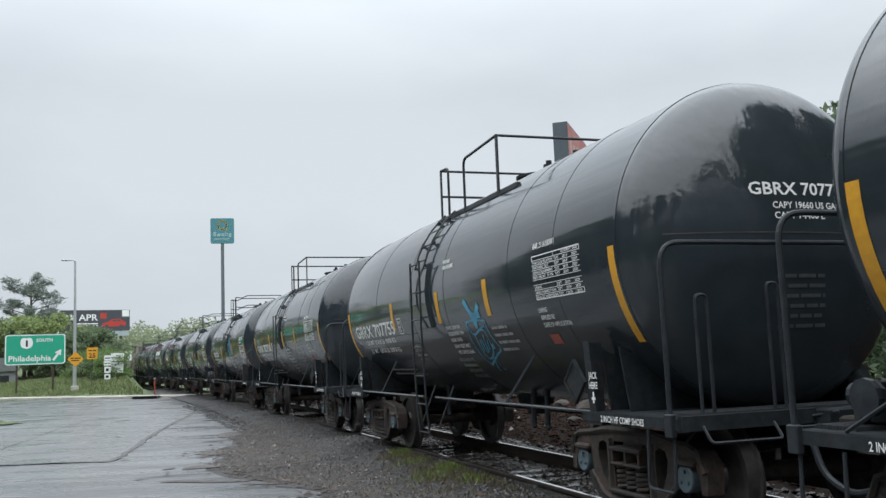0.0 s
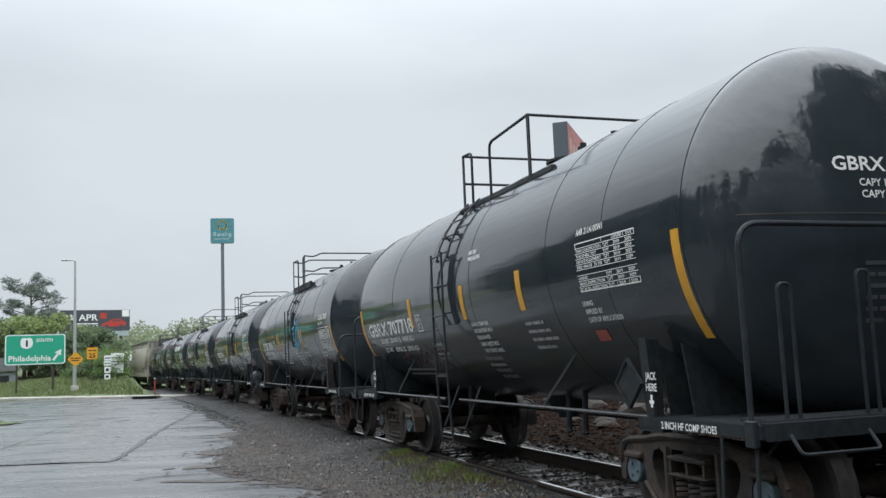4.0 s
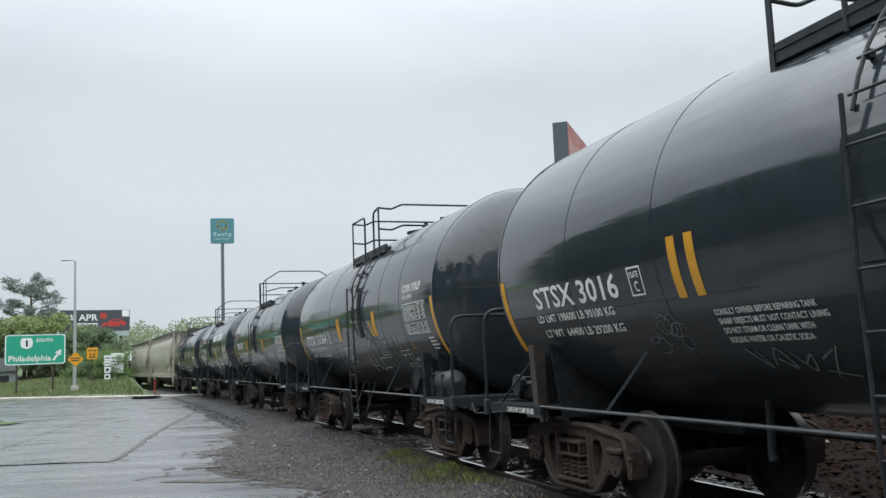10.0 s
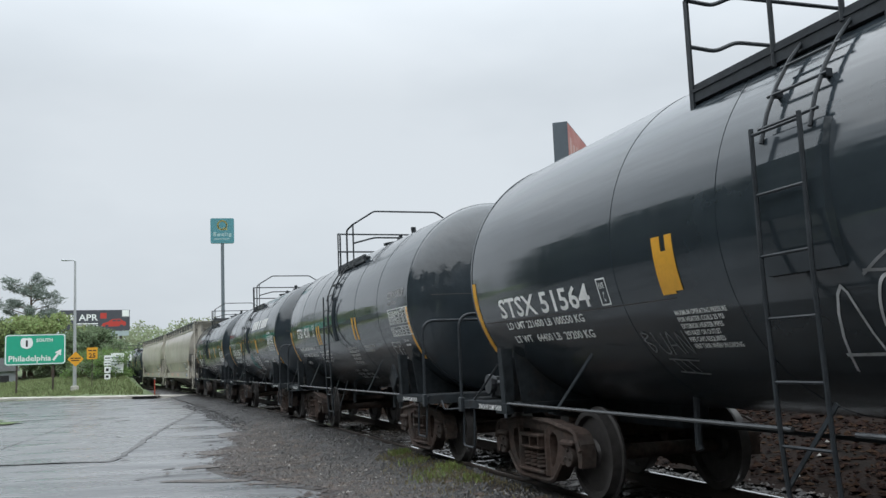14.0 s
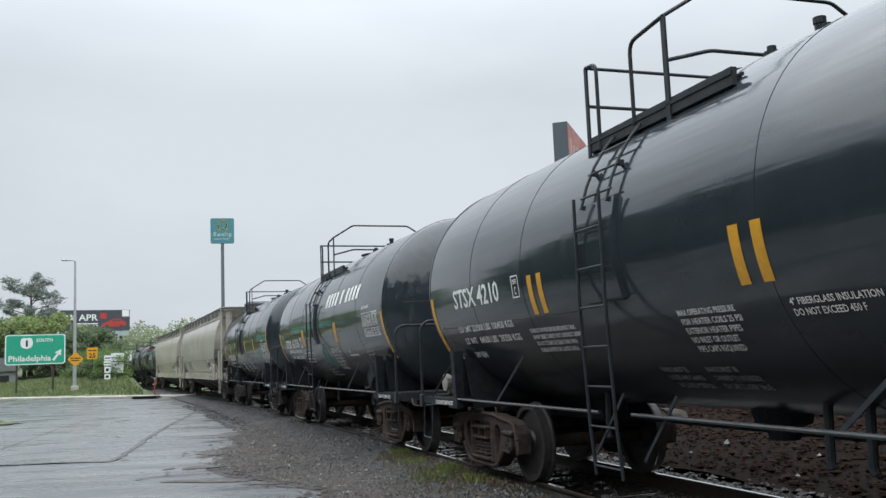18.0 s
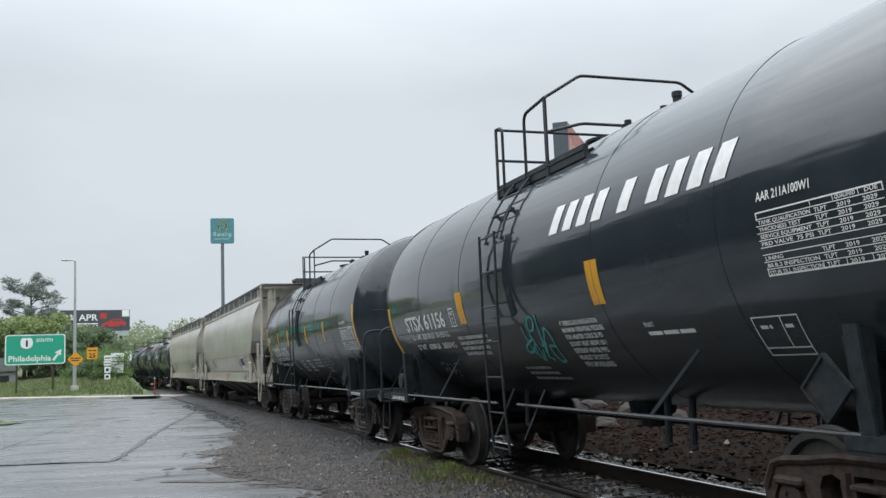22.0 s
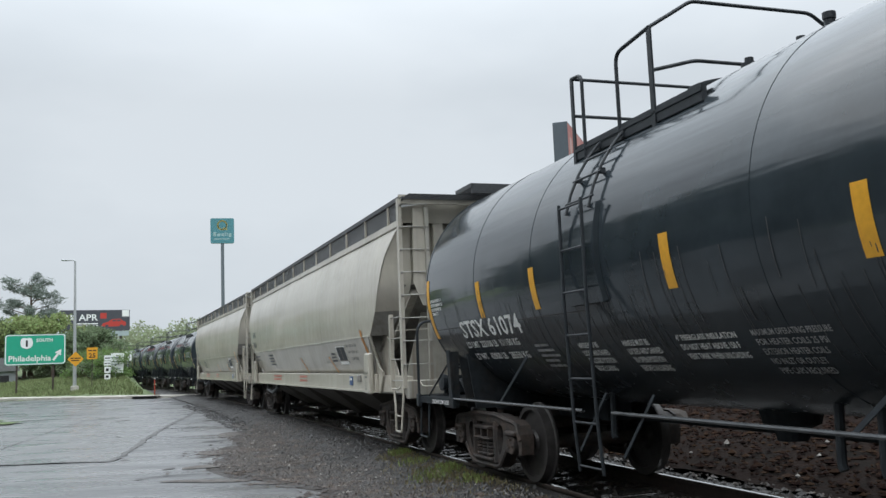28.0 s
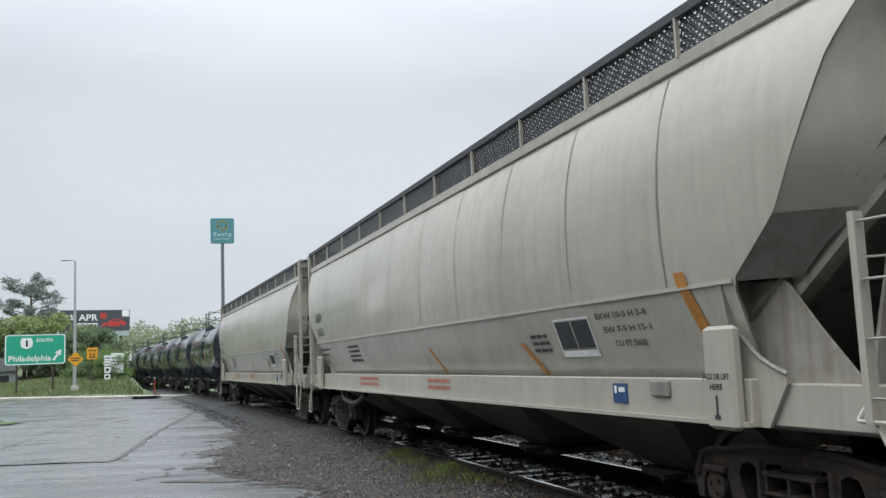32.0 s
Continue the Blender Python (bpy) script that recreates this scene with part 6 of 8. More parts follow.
        if commodity:
            ink.words(commodity, tx0 + 0.02, tz1 + 0.17, 0.92, 0.12)
        part("commodity_lettering", ink.laid(lay), WHITE_DIM if mark == "STSX 4210" else WHITE, tank, "white stencilled lettering")
    for e in (1, -1):
        s = Ink().words("2 INCH HF COMP SHOES", -0.3, 0.0, 0.72, 0.055)
        s.v = [(e_x, -1.455, z) for e_x, z in [(half - 0.2 + p[0], 0.905 + p[1]) if e > 0 else (-half + 0.28 + p[0], 0.905 + p[1]) for p in s.v]]
        part("sill_lettering", s, WHITE, car, "white stencilled lettering")
        s = Ink().words("JACK", 0, 0.12, 0.16, 0.06).words("HERE", 0, 0.03, 0.16, 0.06).bar(0.06, 0.09, -0.1, 0.0).bar(0.04, 0.11, -0.07, -0.045)
        if not caps:
            continue
        xx = half * e + (-0.72 if e > 0 else 0.64)
        s.v = [(xx + p[0], -1.437, 1.16 + p[1]) for p in s.v]
        part("jack_lettering", s, WHITE, car, "white stencilled arrow")
    for name, ink, paint, lab in inks:
        ob = part(name, ink.laid(side_lay(0.006)), paint, tank, lab)
        if name in ("dried_syrup", "stencil_note", "scratched_tag"):
            ob["kind"] = "stuff"
    sets = add_trucks(car, truck, cast, caps)
    return car, sets, truck


def note(u, top, lines, w, h=0.05, gap=0.085):
    """A block of stencilled lines. None: a line too small to read."""
    s = Ink()
    for k, line in enumerate(lines):
        if line is None:
            s.dashes(u, top - gap * (k + 1), w * (0.75 + 0.25 * ((k * 7) % 3) / 2), h, k + int(u * 10))
        elif line:
            s.words(line, u, top - gap * (k + 1), min(w * len(line) / max(len(q) for q in lines if q), len(line) * h * 0.72), h)
    return s


def load_box(u0, u1, z0, z1):
    """A leaning outlined box with a divider."""
    s = Ink()
    for a, b in (((u0, z1), (u1, z1)), ((u1, z1), (u1 - 0.05, z0)), ((u1 - 0.05, z0), (u0 - 0.03, z0)), ((u0 - 0.03, z0), (u0, z1)), (((u0 + u1) / 2 + 0.06, z1), ((u0 + u1) / 2 + 0.02, z0 + 0.05)), ((u0 - 0.03, z0 + 0.05), (u1 - 0.05, z0 + 0.05))):
        s.scrawl([(a[0] + (b[0] - a[0]) * i / 6, a[1] + (b[1] - a[1]) * i / 6) for i in range(7)], 0.009)
    s.dashes(u0 + 0.05, z1 - 0.08, 0.12, 0.03, 3).dashes(u0 + 0.3, z1 - 0.08, 0.1, 0.03, 4)
    return s


# ---- covered hopper cars ----
HOPPER_MARK = mat("dark_grey_stencil", (0.05, 0.055, 0.06), 0.7, grain=0.3, scale=14)
HOPPER_RED = mat("faded_red_stencil", (0.45, 0.16, 0.12), 0.7, grain=0.2, scale=14)
HOPPER_ORANGE = mat("faded_orange_tape", (0.50, 0.22, 0.05), 0.6, grain=0.25, scale=14)
HOPPER_BLUE = mat("blue_placard", (0.03, 0.08, 0.2), 0.5, grain=0.1)
SECTION = [(1.31, 1.24), (1.45, 1.62), (1.565, 1.965), (1.60, 2.3), (1.605, 2.65), (1.585, 2.95), (1.54, 3.22), (1.475, 3.45), (1.39, 3.66)]


def belly(z):
    for (y0, z0), (y1, z1) in zip(SECTION, SECTION[1:]):
        if z <= z1:
            return y0 + (y1 - y0) * max(0, (z - z0)) / (z1 - z0)
    return SECTION[-1][0]


def end_x(z):
    """Where the side sheet ends, by height."""
    pts = [(1.27, 7.28), (1.95, 7.28), (2.33, 7.78), (2.65, 7.98), (2.95, 8.16), (3.22, 8.3), (3.45, 8.49), (3.66, 8.63)]
    for (z0, x0), (z1, x1) in zip(pts, pts[1:]):
        if z <= z1:
            return x0 + (x1 - x0) * max(0, z - z0) / (z1 - z0)
    return 8.63


def hopper_side(side):
    """One bellied side sheet, gently dented, with an inner face 12 mm behind it."""
    cols, s = 72, Shape()
    rows = [SECTION[0][1] + (SECTION[-1][1] - SECTION[0][1]) * k / 26 for k in range(27)]
    for lift, flip in ((0.0, False), (-0.02, True)):
        vs = []
        for z in rows:
            e = end_x(z)
            for i in range(cols + 1):
                x = -e + 2 * e * i / cols
                d = noise.noise(Vector((x * 0.55, z * 1.1, side * 3.0))) * 0.016
                d += 0.025 * math.exp(-((x + 2.2) ** 2 / 0.5 + (z - 2.75) ** 2 / 0.12)) * -1 + 0.02 * math.exp(-((x - 0.3) ** 2 / 0.4 + (z - 2.6) ** 2 / 0.2)) * -1
                d *= min(1, (z - 1.27) * 3)
                vs.append((x, side * (belly(z) + d + lift), z))
        s.add(vs, [(r * (cols + 1) + i, r * (cols + 1) + i + 1, (r + 1) * (cols + 1) + i + 1, (r + 1) * (cols + 1) + i) for r in range(26) for i in range(cols)])
    return s


def side_mark(u0, z0, lift=0.012):
    return lambda u, v: (u0 + u, -(belly(z0 + v) + lift), z0 + v)


def hopper_car(label, marked=True):
    car = thing("hopper_car", label, "hopper car", group="covered hopper cars of the train")
    for side in (-1, 1):
        ob = part("side_sheet", hopper_side(side), HOPPER, car, "bellied grey side sheet with faint dents", smooth=40)
        for k in range(-4, 5):
            x = 0.34 + 1.54 * k
            seam = Shape()
            rows = [1.97 + 1.64 * j / 10 for j in range(11)]
            vs = [(x + dx, side * (belly(z) + 0.005), z) for z in rows for dx in (-0.008, 0.008)]
            seam.add(vs, [(2 * j, 2 * j + 1, 2 * j + 3, 2 * j + 2) for j in range(10)])
            part("panel_seam", seam, HOPPER_DIRTY_SHADED, ob)
        fold = Shape().beam((-7.28, side * 1.568, 1.955), (7.28, side * 1.568, 1.955), 0.012, 0.03)
        part("fold_bead", fold, HOPPER, ob)
        part("side_sill", Shape().box(-7.3, 7.3, *sorted((side * 1.42, side * 1.50)), 1.0, 1.30, bevel=0.01).box(-7.3, 7.3, *sorted((side * 1.40, side * 1.54)), 0.985, 1.015), HOPPER, car, "pale grey side sill")
        part("top_chord", Shape().box(-8.66, 8.66, *sorted((side * 1.33, side * 1.43)), 3.63, 3.74, bevel=0.01), HOPPER, car)
        # running board along the roof edge
        wb = part("running_board_edge", Shape().box(-8.8, 8.8, *sorted((side * 1.40, side * 1.44)), 4.03, 4.10), GALV, car, "galvanised running board")
        g = Shape()
        y0, y1 = sorted((side * 0.72, side * 1.40))
        for i in range(-6, 178):
            x = -8.9 + i * 0.1
            for lean in (0.42, -0.42):
                xa, xb = (x, x + 0.42) if lean > 0 else (x + 0.42, x)
                if min(xa, xb) < -8.92 or max(xa, xb) > 8.92:
                    continue
                g.add([(xa, y0, 4.055), (xa + 0.03, y0, 4.055), (xb + 0.03, y1, 4.055), (xb, y1, 4.055), (xa, y0, 4.067), (xa + 0.03, y0, 4.067), (xb + 0.03, y1, 4.067), (xb, y1, 4.067)],
                      [(3, 2, 1, 0), (4, 5, 6, 7), (0, 1, 5, 4), (2, 3, 7, 6)])
        g.box(-8.9, 8.9, y0 - 0.012, y0 + 0.012, 4.03, 4.08)
        part("running_board_mesh", g, GALV, wb, "open steel mesh")["kind"] = "stuff"
        sc = Shape()
        for i in range(-3, 252):
            x = -8.9 + i * 0.07
            for xa, xb in ((x, x + 0.3), (x + 0.3, x)):
                if -8.92 < x < 8.6:
                    y = side * 1.40
                    sc.add([(xa, y, 3.735), (xa + 0.02, y, 3.735), (xb + 0.02, y, 4.05), (xb, y, 4.05), (xa, y - 0.006 * side, 3.735), (xa + 0.02, y - 0.006 * side, 3.735), (xb + 0.02, y - 0.006 * side, 4.05), (xb, y - 0.006 * side, 4.05)], [(0, 1, 2, 3), (7, 6, 5, 4)])
        part("side_screen", sc, GALV, wb, "open diamond steel mesh")["kind"] = "stuff"
        for k in range(-6, 7):
            x = 0.71 + 1.485 * k
            if abs(x) < 8.8:
                part("board_bracket", Shape().box(x - 0.014, x + 0.014, *sorted((side * 1.405, side * 1.44)), 3.72, 4.04), HOPPER, wb)
    roof = [(1.39 * math.cos(radians(a)), 3.70 + 0.30 * math.sin(radians(a))) for a in range(0, 181, 12)]
    part("roof", Shape().plate(roof, -8.62, 8.62, Matrix.Rotation(radians(90), 4, "Z")), HOPPER, car, smooth=30)
    for k in range(-3, 4):
        part("roof_hatch", Shape().box(k * 2.3 - 0.9, k * 2.3 + 0.9, -0.42, 0.42, 3.96, 4.10, bevel=0.03), HOPPER, car)
    # hoppers below
    for x in (-4.65, -1.55, 1.55, 4.65):
        o, i = (1.45, 1.38, 1.02), (0.38, 0.36, 0.36)
        vs = [(x + sx * o[0], sy * o[1], o[2]) for sx, sy in ((-1, -1), (1, -1), (1, 1), (-1, 1))] + [(x + sx * i[0], sy * i[1], i[2]) for sx, sy in ((-1, -1), (1, -1), (1, 1), (-1, 1))]
        hp = part("hopper_chute", Shape().add(vs, [(0, 1, 2, 3), (7, 6, 5, 4), (0, 4, 5, 1), (1, 5, 6, 2), (2, 6, 7, 3), (3, 7, 4, 0)]), CHUTE, car, "dark sloping discharge chute")
        part("outlet_gate", Shape().box(x - 0.5, x + 0.5, -0.5, 0.5, 0.28, 0.37, bevel=0.015), STEEL_DARK, hp)
        part("gate_shaft", Shape().tube([(x + 0.3, -0.75, 0.34), (x + 0.3, 0.75, 0.34)], 0.03), STEEL_DARK, hp)
    part("hose_pipe", Shape().tube(bend([(-6.0, -1.3, 0.98), (-5.5, -1.4, 0.80), (-4.6, -1.38, 0.72), (-3.9, -1.35, 0.92)], 0.25), 0.05), GALV, car, "grey discharge pipe")
    part("centre_sill", Shape().box(-9.3, 9.3, -0.17, 0.17, 0.72, 1.0), HOPPER_DIRTY_SHADED, car)
    # ends
    for e in (1, -1):
        turned = Matrix.Rotation(0 if e > 0 else math.pi, 4, "Z")
        m = turned @ Matrix.Translation((-0.12, 0, 0))
        es = part("end_sheet", Shape().box(8.56, 8.60, -1.22, 1.22, 2.72, 3.72).plate([(-1.39, 3.70), (1.39, 3.70), (1.39, 3.94), (0.9, 4.035), (-0.9, 4.035), (-1.39, 3.94)], -8.75, -8.60, Matrix.Rotation(radians(90), 4, "Z")), HOPPER, car, at=m)
        part("end_beam", Shape().box(8.58, 8.72, -1.36, 1.36, 3.74, 3.86, bevel=0.01), HOPPER, es)
        for y in (-0.72, 0.72):
            part("end_rib", Shape().box(8.60, 8.74, y - 0.09, y + 0.09, 2.70, 3.74, bevel=0.015), HOPPER, es)
        sl = Shape().add([(8.60, -1.30, 2.72), (8.60, 1.30, 2.72), (6.75, 1.40, 1.27), (6.75, -1.40, 1.27), (8.56, -1.30, 2.70), (8.56, 1.30, 2.70), (6.72, 1.40, 1.25), (6.72, -1.40, 1.25)],
                         [(0, 1, 2, 3), (7, 6, 5, 4), (0, 3, 7, 4), (1, 0, 4, 5), (2, 1, 5, 6), (3, 2, 6, 7)])
        part("slope_sheet", sl, HOPPER_DIRTY_SHADED, car, "stained sloping end sheet, its shade in the paint", at=m)
        for side in (-1, 1):
            # flange that runs along the end of the side sheet to the slope sheet
            zs = [1.95, 2.14, 2.33, 2.49, 2.65, 2.8, 2.95, 3.08, 3.22, 3.34, 3.45, 3.56, 3.66]
            vs = [(end_x(z) - 0.005, side * (belly(z) - 0.004), z) for z in zs] + [(min(8.585, 6.75 + (z - 1.27) * 1.276), side * (1.2 if z > 2.3 else 1.27), z) for z in zs]
            part("end_flange", Shape().add(vs, [(i, i + 1, i + 14, i + 13) for i in range(2, 12)]), HOPPER, car, smooth=70, at=turned)
            # lowest strips split off: the underside's shade comes from a darker paint
            part("lower_flange", Shape().add(vs, [(i, i + 1, i + 14, i + 13) for i in range(2)]), HOPPER_DIRTY_SHADED, car, "stained lower flange, its shaded underside painted darker", smooth=70, at=turned)
            part("end_return", Shape().add([(7.27, side * 1.30, 1.0), (7.27, side * 1.47, 1.0), (7.27, side * 1.47, 1.27), (7.27, side * 1.565, 1.955), (7.27, side * 1.30, 1.955)], [(0, 1, 2, 3, 4)]), HOPPER_DIRTY_SHADED, car, at=m)
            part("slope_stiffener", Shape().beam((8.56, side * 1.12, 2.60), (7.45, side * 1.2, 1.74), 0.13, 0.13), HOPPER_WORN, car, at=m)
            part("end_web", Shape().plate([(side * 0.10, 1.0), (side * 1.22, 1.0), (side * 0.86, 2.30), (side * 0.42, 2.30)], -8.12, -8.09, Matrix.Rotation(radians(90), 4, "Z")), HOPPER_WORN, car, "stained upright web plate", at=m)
            part("jack_plate", Shape().box(6.93, 7.26, *sorted((side * 1.505, side * 1.60)), 0.96, 1.66, bevel=0.025), HOPPER, car, "pale grey jacking plate", at=turned)
            ring = [(7.33 + 0.085 * math.cos(radians(a)), 1.14 + 0.085 * math.sin(radians(a))) for a in range(0, 360, 30)]
            part("corner_gusset", holed([(7.2, 0.98), (7.5, 0.98), (7.70, 1.27), (7.70, 1.33), (7.47, 1.42), (7.35, 1.50), (7.27, 1.62), (7.2, 1.68)], [ring], *sorted((side * 1.408, side * 1.435))), HOPPER, car, "grey corner gusset with a round hole", at=m)
            part("gusset_lip", Shape().tube(spline([(7.2, side * 1.435, 1.70), (7.3, side * 1.435, 1.57), (7.47, side * 1.435, 1.43), (7.71, side * 1.435, 1.33)], 4), 0.016, 6), HOPPER_WORN, car, at=m)
            part("sill_end", Shape().box(7.28, 8.95, *sorted((side * 1.30, side * 1.40)), 0.99, 1.27, bevel=0.01), HOPPER, car, at=m)
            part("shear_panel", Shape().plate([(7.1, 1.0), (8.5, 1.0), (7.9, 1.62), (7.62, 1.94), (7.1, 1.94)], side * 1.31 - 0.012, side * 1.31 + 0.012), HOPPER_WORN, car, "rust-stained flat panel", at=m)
            st = part("ladder_stile", Shape().box(8.84, 8.94, *sorted((side * 1.40, side * 1.46)), 1.08, 4.06), HOPPER, car, "grey end ladder", at=m)
            inner = part("ladder_stile", Shape().box(8.96, 9.02, *sorted((side * 0.98, side * 1.04)), 1.1, 3.92), HOPPER_WORN, car, at=m)
            part("stile_plate", Shape().plate([(side * 1.06, 3.9), (side * 1.22, 3.9), (side * 1.24, 2.72), (side * 1.1, 2.36), (side * 1.0, 2.36), (side * 0.98, 2.72)], -8.96, -8.94, Matrix.Rotation(radians(90), 4, "Z")), HOPPER, inner)
            part("ladder_strap", Shape().beam((8.44, side * 1.44, 1.99), (8.96, side * 1.02, 1.99), 0.05, 0.012, (0, 0, 1)), HOPPER, car, at=m)
            part("side_grab_iron", Shape().tube(bend([(8.34, side * 1.42, 1.16), (8.34, side * 1.5, 1.07), (8.8, side * 1.5, 1.07), (8.84, side * 1.42, 1.16)], 0.03), 0.014, 6), HOPPER, car, at=m)
            for k in range(8):
                z = 1.45 + 0.36 * k
                part("rung", Shape().tube([(8.93, side * 1.43, z), (9.0, side * 1.01, z)], 0.0095, 6).box(8.935, 8.965, *sorted((side * 1.41, side * 1.45)), z - 0.024, z + 0.012, bevel=0.006)
                     .box(9.0, 9.03, *sorted((side * 0.99, side * 1.03)), z - 0.024, z + 0.012, bevel=0.006), RUNG, st)
            sh = part("side_ladder_stile", Shape().box(8.42, 8.47, *sorted((side * 1.45, side * 1.52)), 1.06, 2.25), HOPPER, car, at=m)
            for k in range(4):
                z = 1.2 + 0.33 * k
                part("rung", Shape().tube([(8.45, side * 1.5, z), (8.9, side * 1.46, z)], 0.0095, 6), RUNG, sh)
            part("sill_step", Shape().tube(bend([(8.46, side * 1.47, 1.05), (8.62, side * 1.5, 0.82), (8.62, side * 1.5, 0.42), (8.9, side * 1.5, 0.42), (8.9, side * 1.44, 1.1)], 0.03), 0.018, 6).tube([(8.62, side * 1.5, 0.66), (8.9, side * 1.5, 0.66)], 0.014, 6), HOPPER, car, at=m)
            part("grab_iron", Shape().tube(bend([(9.06, side * 1.25, 1.22), (9.14, side * 1.2, 1.1), (9.14, side * 0.7, 1.1), (9.06, side * 0.65, 1.22)], 0.04), 0.014, 6), HOPPER, car, at=m)
        part("end_bar", Shape().tube(bend([(8.97, -1.01, 2.29), (9.03, -1.01, 2.29), (9.03, 0.3, 2.29), (8.6, 0.3, 2.29)], 0.05), 0.014, 6), RUNG, car, "long steel grab bar", at=m)
        for text, v, h, w in (("BBFX", 3.6, 0.1, 0.32), ("76035", 3.46, 0.1, 0.34)):
            ink = Ink().words(text, -0.2, v, w, h)
            part("end_mark", ink.laid(lambda u, v_: (8.605, u, v_)), HOPPER_MARK, car, "dark stencilled mark on the end sheet", at=m)
        ink = Ink()
        for k in range(4):
            ink.dashes(-0.2, 3.38 - 0.055 * k, 0.36, 0.035, k + 3)
        part("end_note", ink.laid(lambda u, v_: (8.605, u, v_)), HOPPER_MARK, car, "dark stencilled lines", at=m)["kind"] = "stuff"
        part("end_sill", Shape().box(8.86, 9.04, -1.40, 1.40, 0.92, 1.20, bevel=0.012), HOPPER_WORN, car, at=m)
        part("end_deck", Shape().box(7.0, 8.95, -1.28, 1.28, 0.96, 1.0), HOPPER_DIRTY_SHADED, car, at=m)
        g = Shape()
        for i in range(9):
            g.box(8.74 + i * 0.075, 8.757 + i * 0.075, -1.4, 1.4, 4.052, 4.066)
        for k in range(36):
            g.box(8.74, 9.38, -1.4 + 0.08 * k, -1.384 + 0.08 * k, 4.052, 4.064)
        part("crossover_mesh", g, GALV, car, "open steel mesh", at=m)["kind"] = "stuff"
        part("crossover_edge", Shape().box(8.9, 8.96, -1.42, 1.42, 3.98, 4.06).beam((8.9, -1.43, 4.1), (8.9, 1.43, 4.1), 0.05, 0.06), HOPPER, car, at=m)
        rw = Shape().box(9.4, 9.45, -0.38, 0.38, 4.08, 4.24).box(8.75, 8.79, -0.38, 0.38, 4.12, 4.24).box(8.75, 9.45, -0.40, -0.37, 4.17, 4.24).box(8.75, 9.45, 0.37, 0.40, 4.17, 4.24)
        for i in range(9):
            rw.box(8.80 + i * 0.07, 8.815 + i * 0.07, -0.37, 0.37, 4.2, 4.215)
        for i in range(8):
            rw.box(8.79, 9.4, -0.33 + i * 0.09, -0.315 + i * 0.09, 4.2, 4.213)
        part("raised_walk", rw, GALV, car, "open mesh step", at=m)["kind"] = "stuff"
        part("brake_gear", Shape().lathe([(0, 0.0), (0, 0.09), (0.16, 0.09), (0.16, 0.05), (0.22, 0.05), (0.22, 0)], 12, Matrix.Translation((8.72, -0.15, 3.78)), False).tube([(8.85, -0.12, 3.72), (8.9, 0.15, 2.85)], 0.022), HOPPER_DIRTY_SHADED, car, at=m)
        part("coupler_shank", Shape().box(9.25, 9.6, -0.08, 0.08, 0.8, 0.94, bevel=0.02), RUST, car, at=m)
        part("coupler_head", Shape().plate([(9.55, 0.68), (9.76, 0.68), (9.82, 0.84), (9.76, 1.04), (9.55, 1.04)], -0.16, 0.12), RUST, car, at=m)
        part("air_hose", Shape().tube(bend([(9.25, -0.32, 0.82), (9.4, -0.34, 0.5), (9.6, -0.3, 0.38), (9.85, -0.2, 0.5)], 0.2), 0.028), BLACK_MATT, car, at=m)
    # writing on the near side
    def sign(name, ink, paint, u0, z0, lab):
        ob = part(name, ink.laid(side_mark(u0, z0)), paint, car, lab)
        if name.endswith("_lines"):
            ob["kind"] = "stuff"

    sign("mark_lettering", Ink().words("BBFX", 0, 0.32, 0.62, 0.17).words("76035", 0.05, 0.02, 0.66, 0.16), HOPPER_MARK, -7.2, 2.08, "dark stencilled reporting mark")
    sign("weight_lines", Ink().dashes(0, 0.1, 0.9, 0.05, 1).dashes(0, 0.0, 0.7, 0.05, 2), HOPPER_MARK, -7.1, 1.68, "dark stencilled lines")
    ink = Ink()
    for k in range(4):
        ink.dashes(0, 0.3 - k * 0.085, 0.85, 0.05, k)
    sign("data_lines", ink, HOPPER_MARK, -4.55, 1.48, "dark stencilled lines")
    ink = Ink().words("EXW 10-5 H 3-8", 0, 0.22, 0.84, 0.05).words("EW 7-5 H 15-1", 0.08, 0.1, 0.76, 0.05).words("CU FT 5660", 0.2, -0.02, 0.5, 0.05)
    sign("size_lettering", ink, HOPPER_MARK, 5.28, 1.58, "dark stencilled sizes")
    sign("data_box", Ink().outline(0, 0.72, 0, 0.36, 0.02).bar(0.03, 0.69, 0.02, 0.06), WHITE, 4.42, 1.48, "white outlined data panel")
    sign("data_panel", Ink().bar(0.03, 0.34, 0.08, 0.33).bar(0.37, 0.69, 0.08, 0.33), HOPPER_MARK, 4.42, 1.48, "dark data panel")
    ink = Ink()
    for k in range(3):
        ink.dashes(0, 0.18 - k * 0.07, 0.4, 0.04, k + 9)
    sign("data_lines", ink, HOPPER_MARK, 3.8, 1.5, "dark stencilled lines")
    for x, z0, z1, w in ((6.75, 1.62, 2.07, 0.13), (3.86, 1.31, 1.64, 0.10), (0.72, 1.31, 1.66, 0.09)):
        sign("reflective_tape", Ink().bar(0, w, 0, z1 - z0, slant=-0.3 if z0 > 1.5 else -1.2, steps=4), HOPPER_ORANGE, x, z0, "faded orange reflective strip")
    for x, w in ((-3.65, 1.3), (0.31, 0.95)):
        s = Ink().dashes(0, 0.12, w, 0.06, 5).dashes(0.0, 0.03, w, 0.06, 6)
        s.v = [(x + p[0], -1.505, 1.08 + p[1]) for p in s.v]
        part("red_stencil", s, HOPPER_RED, car, "faded red stencilled lines")
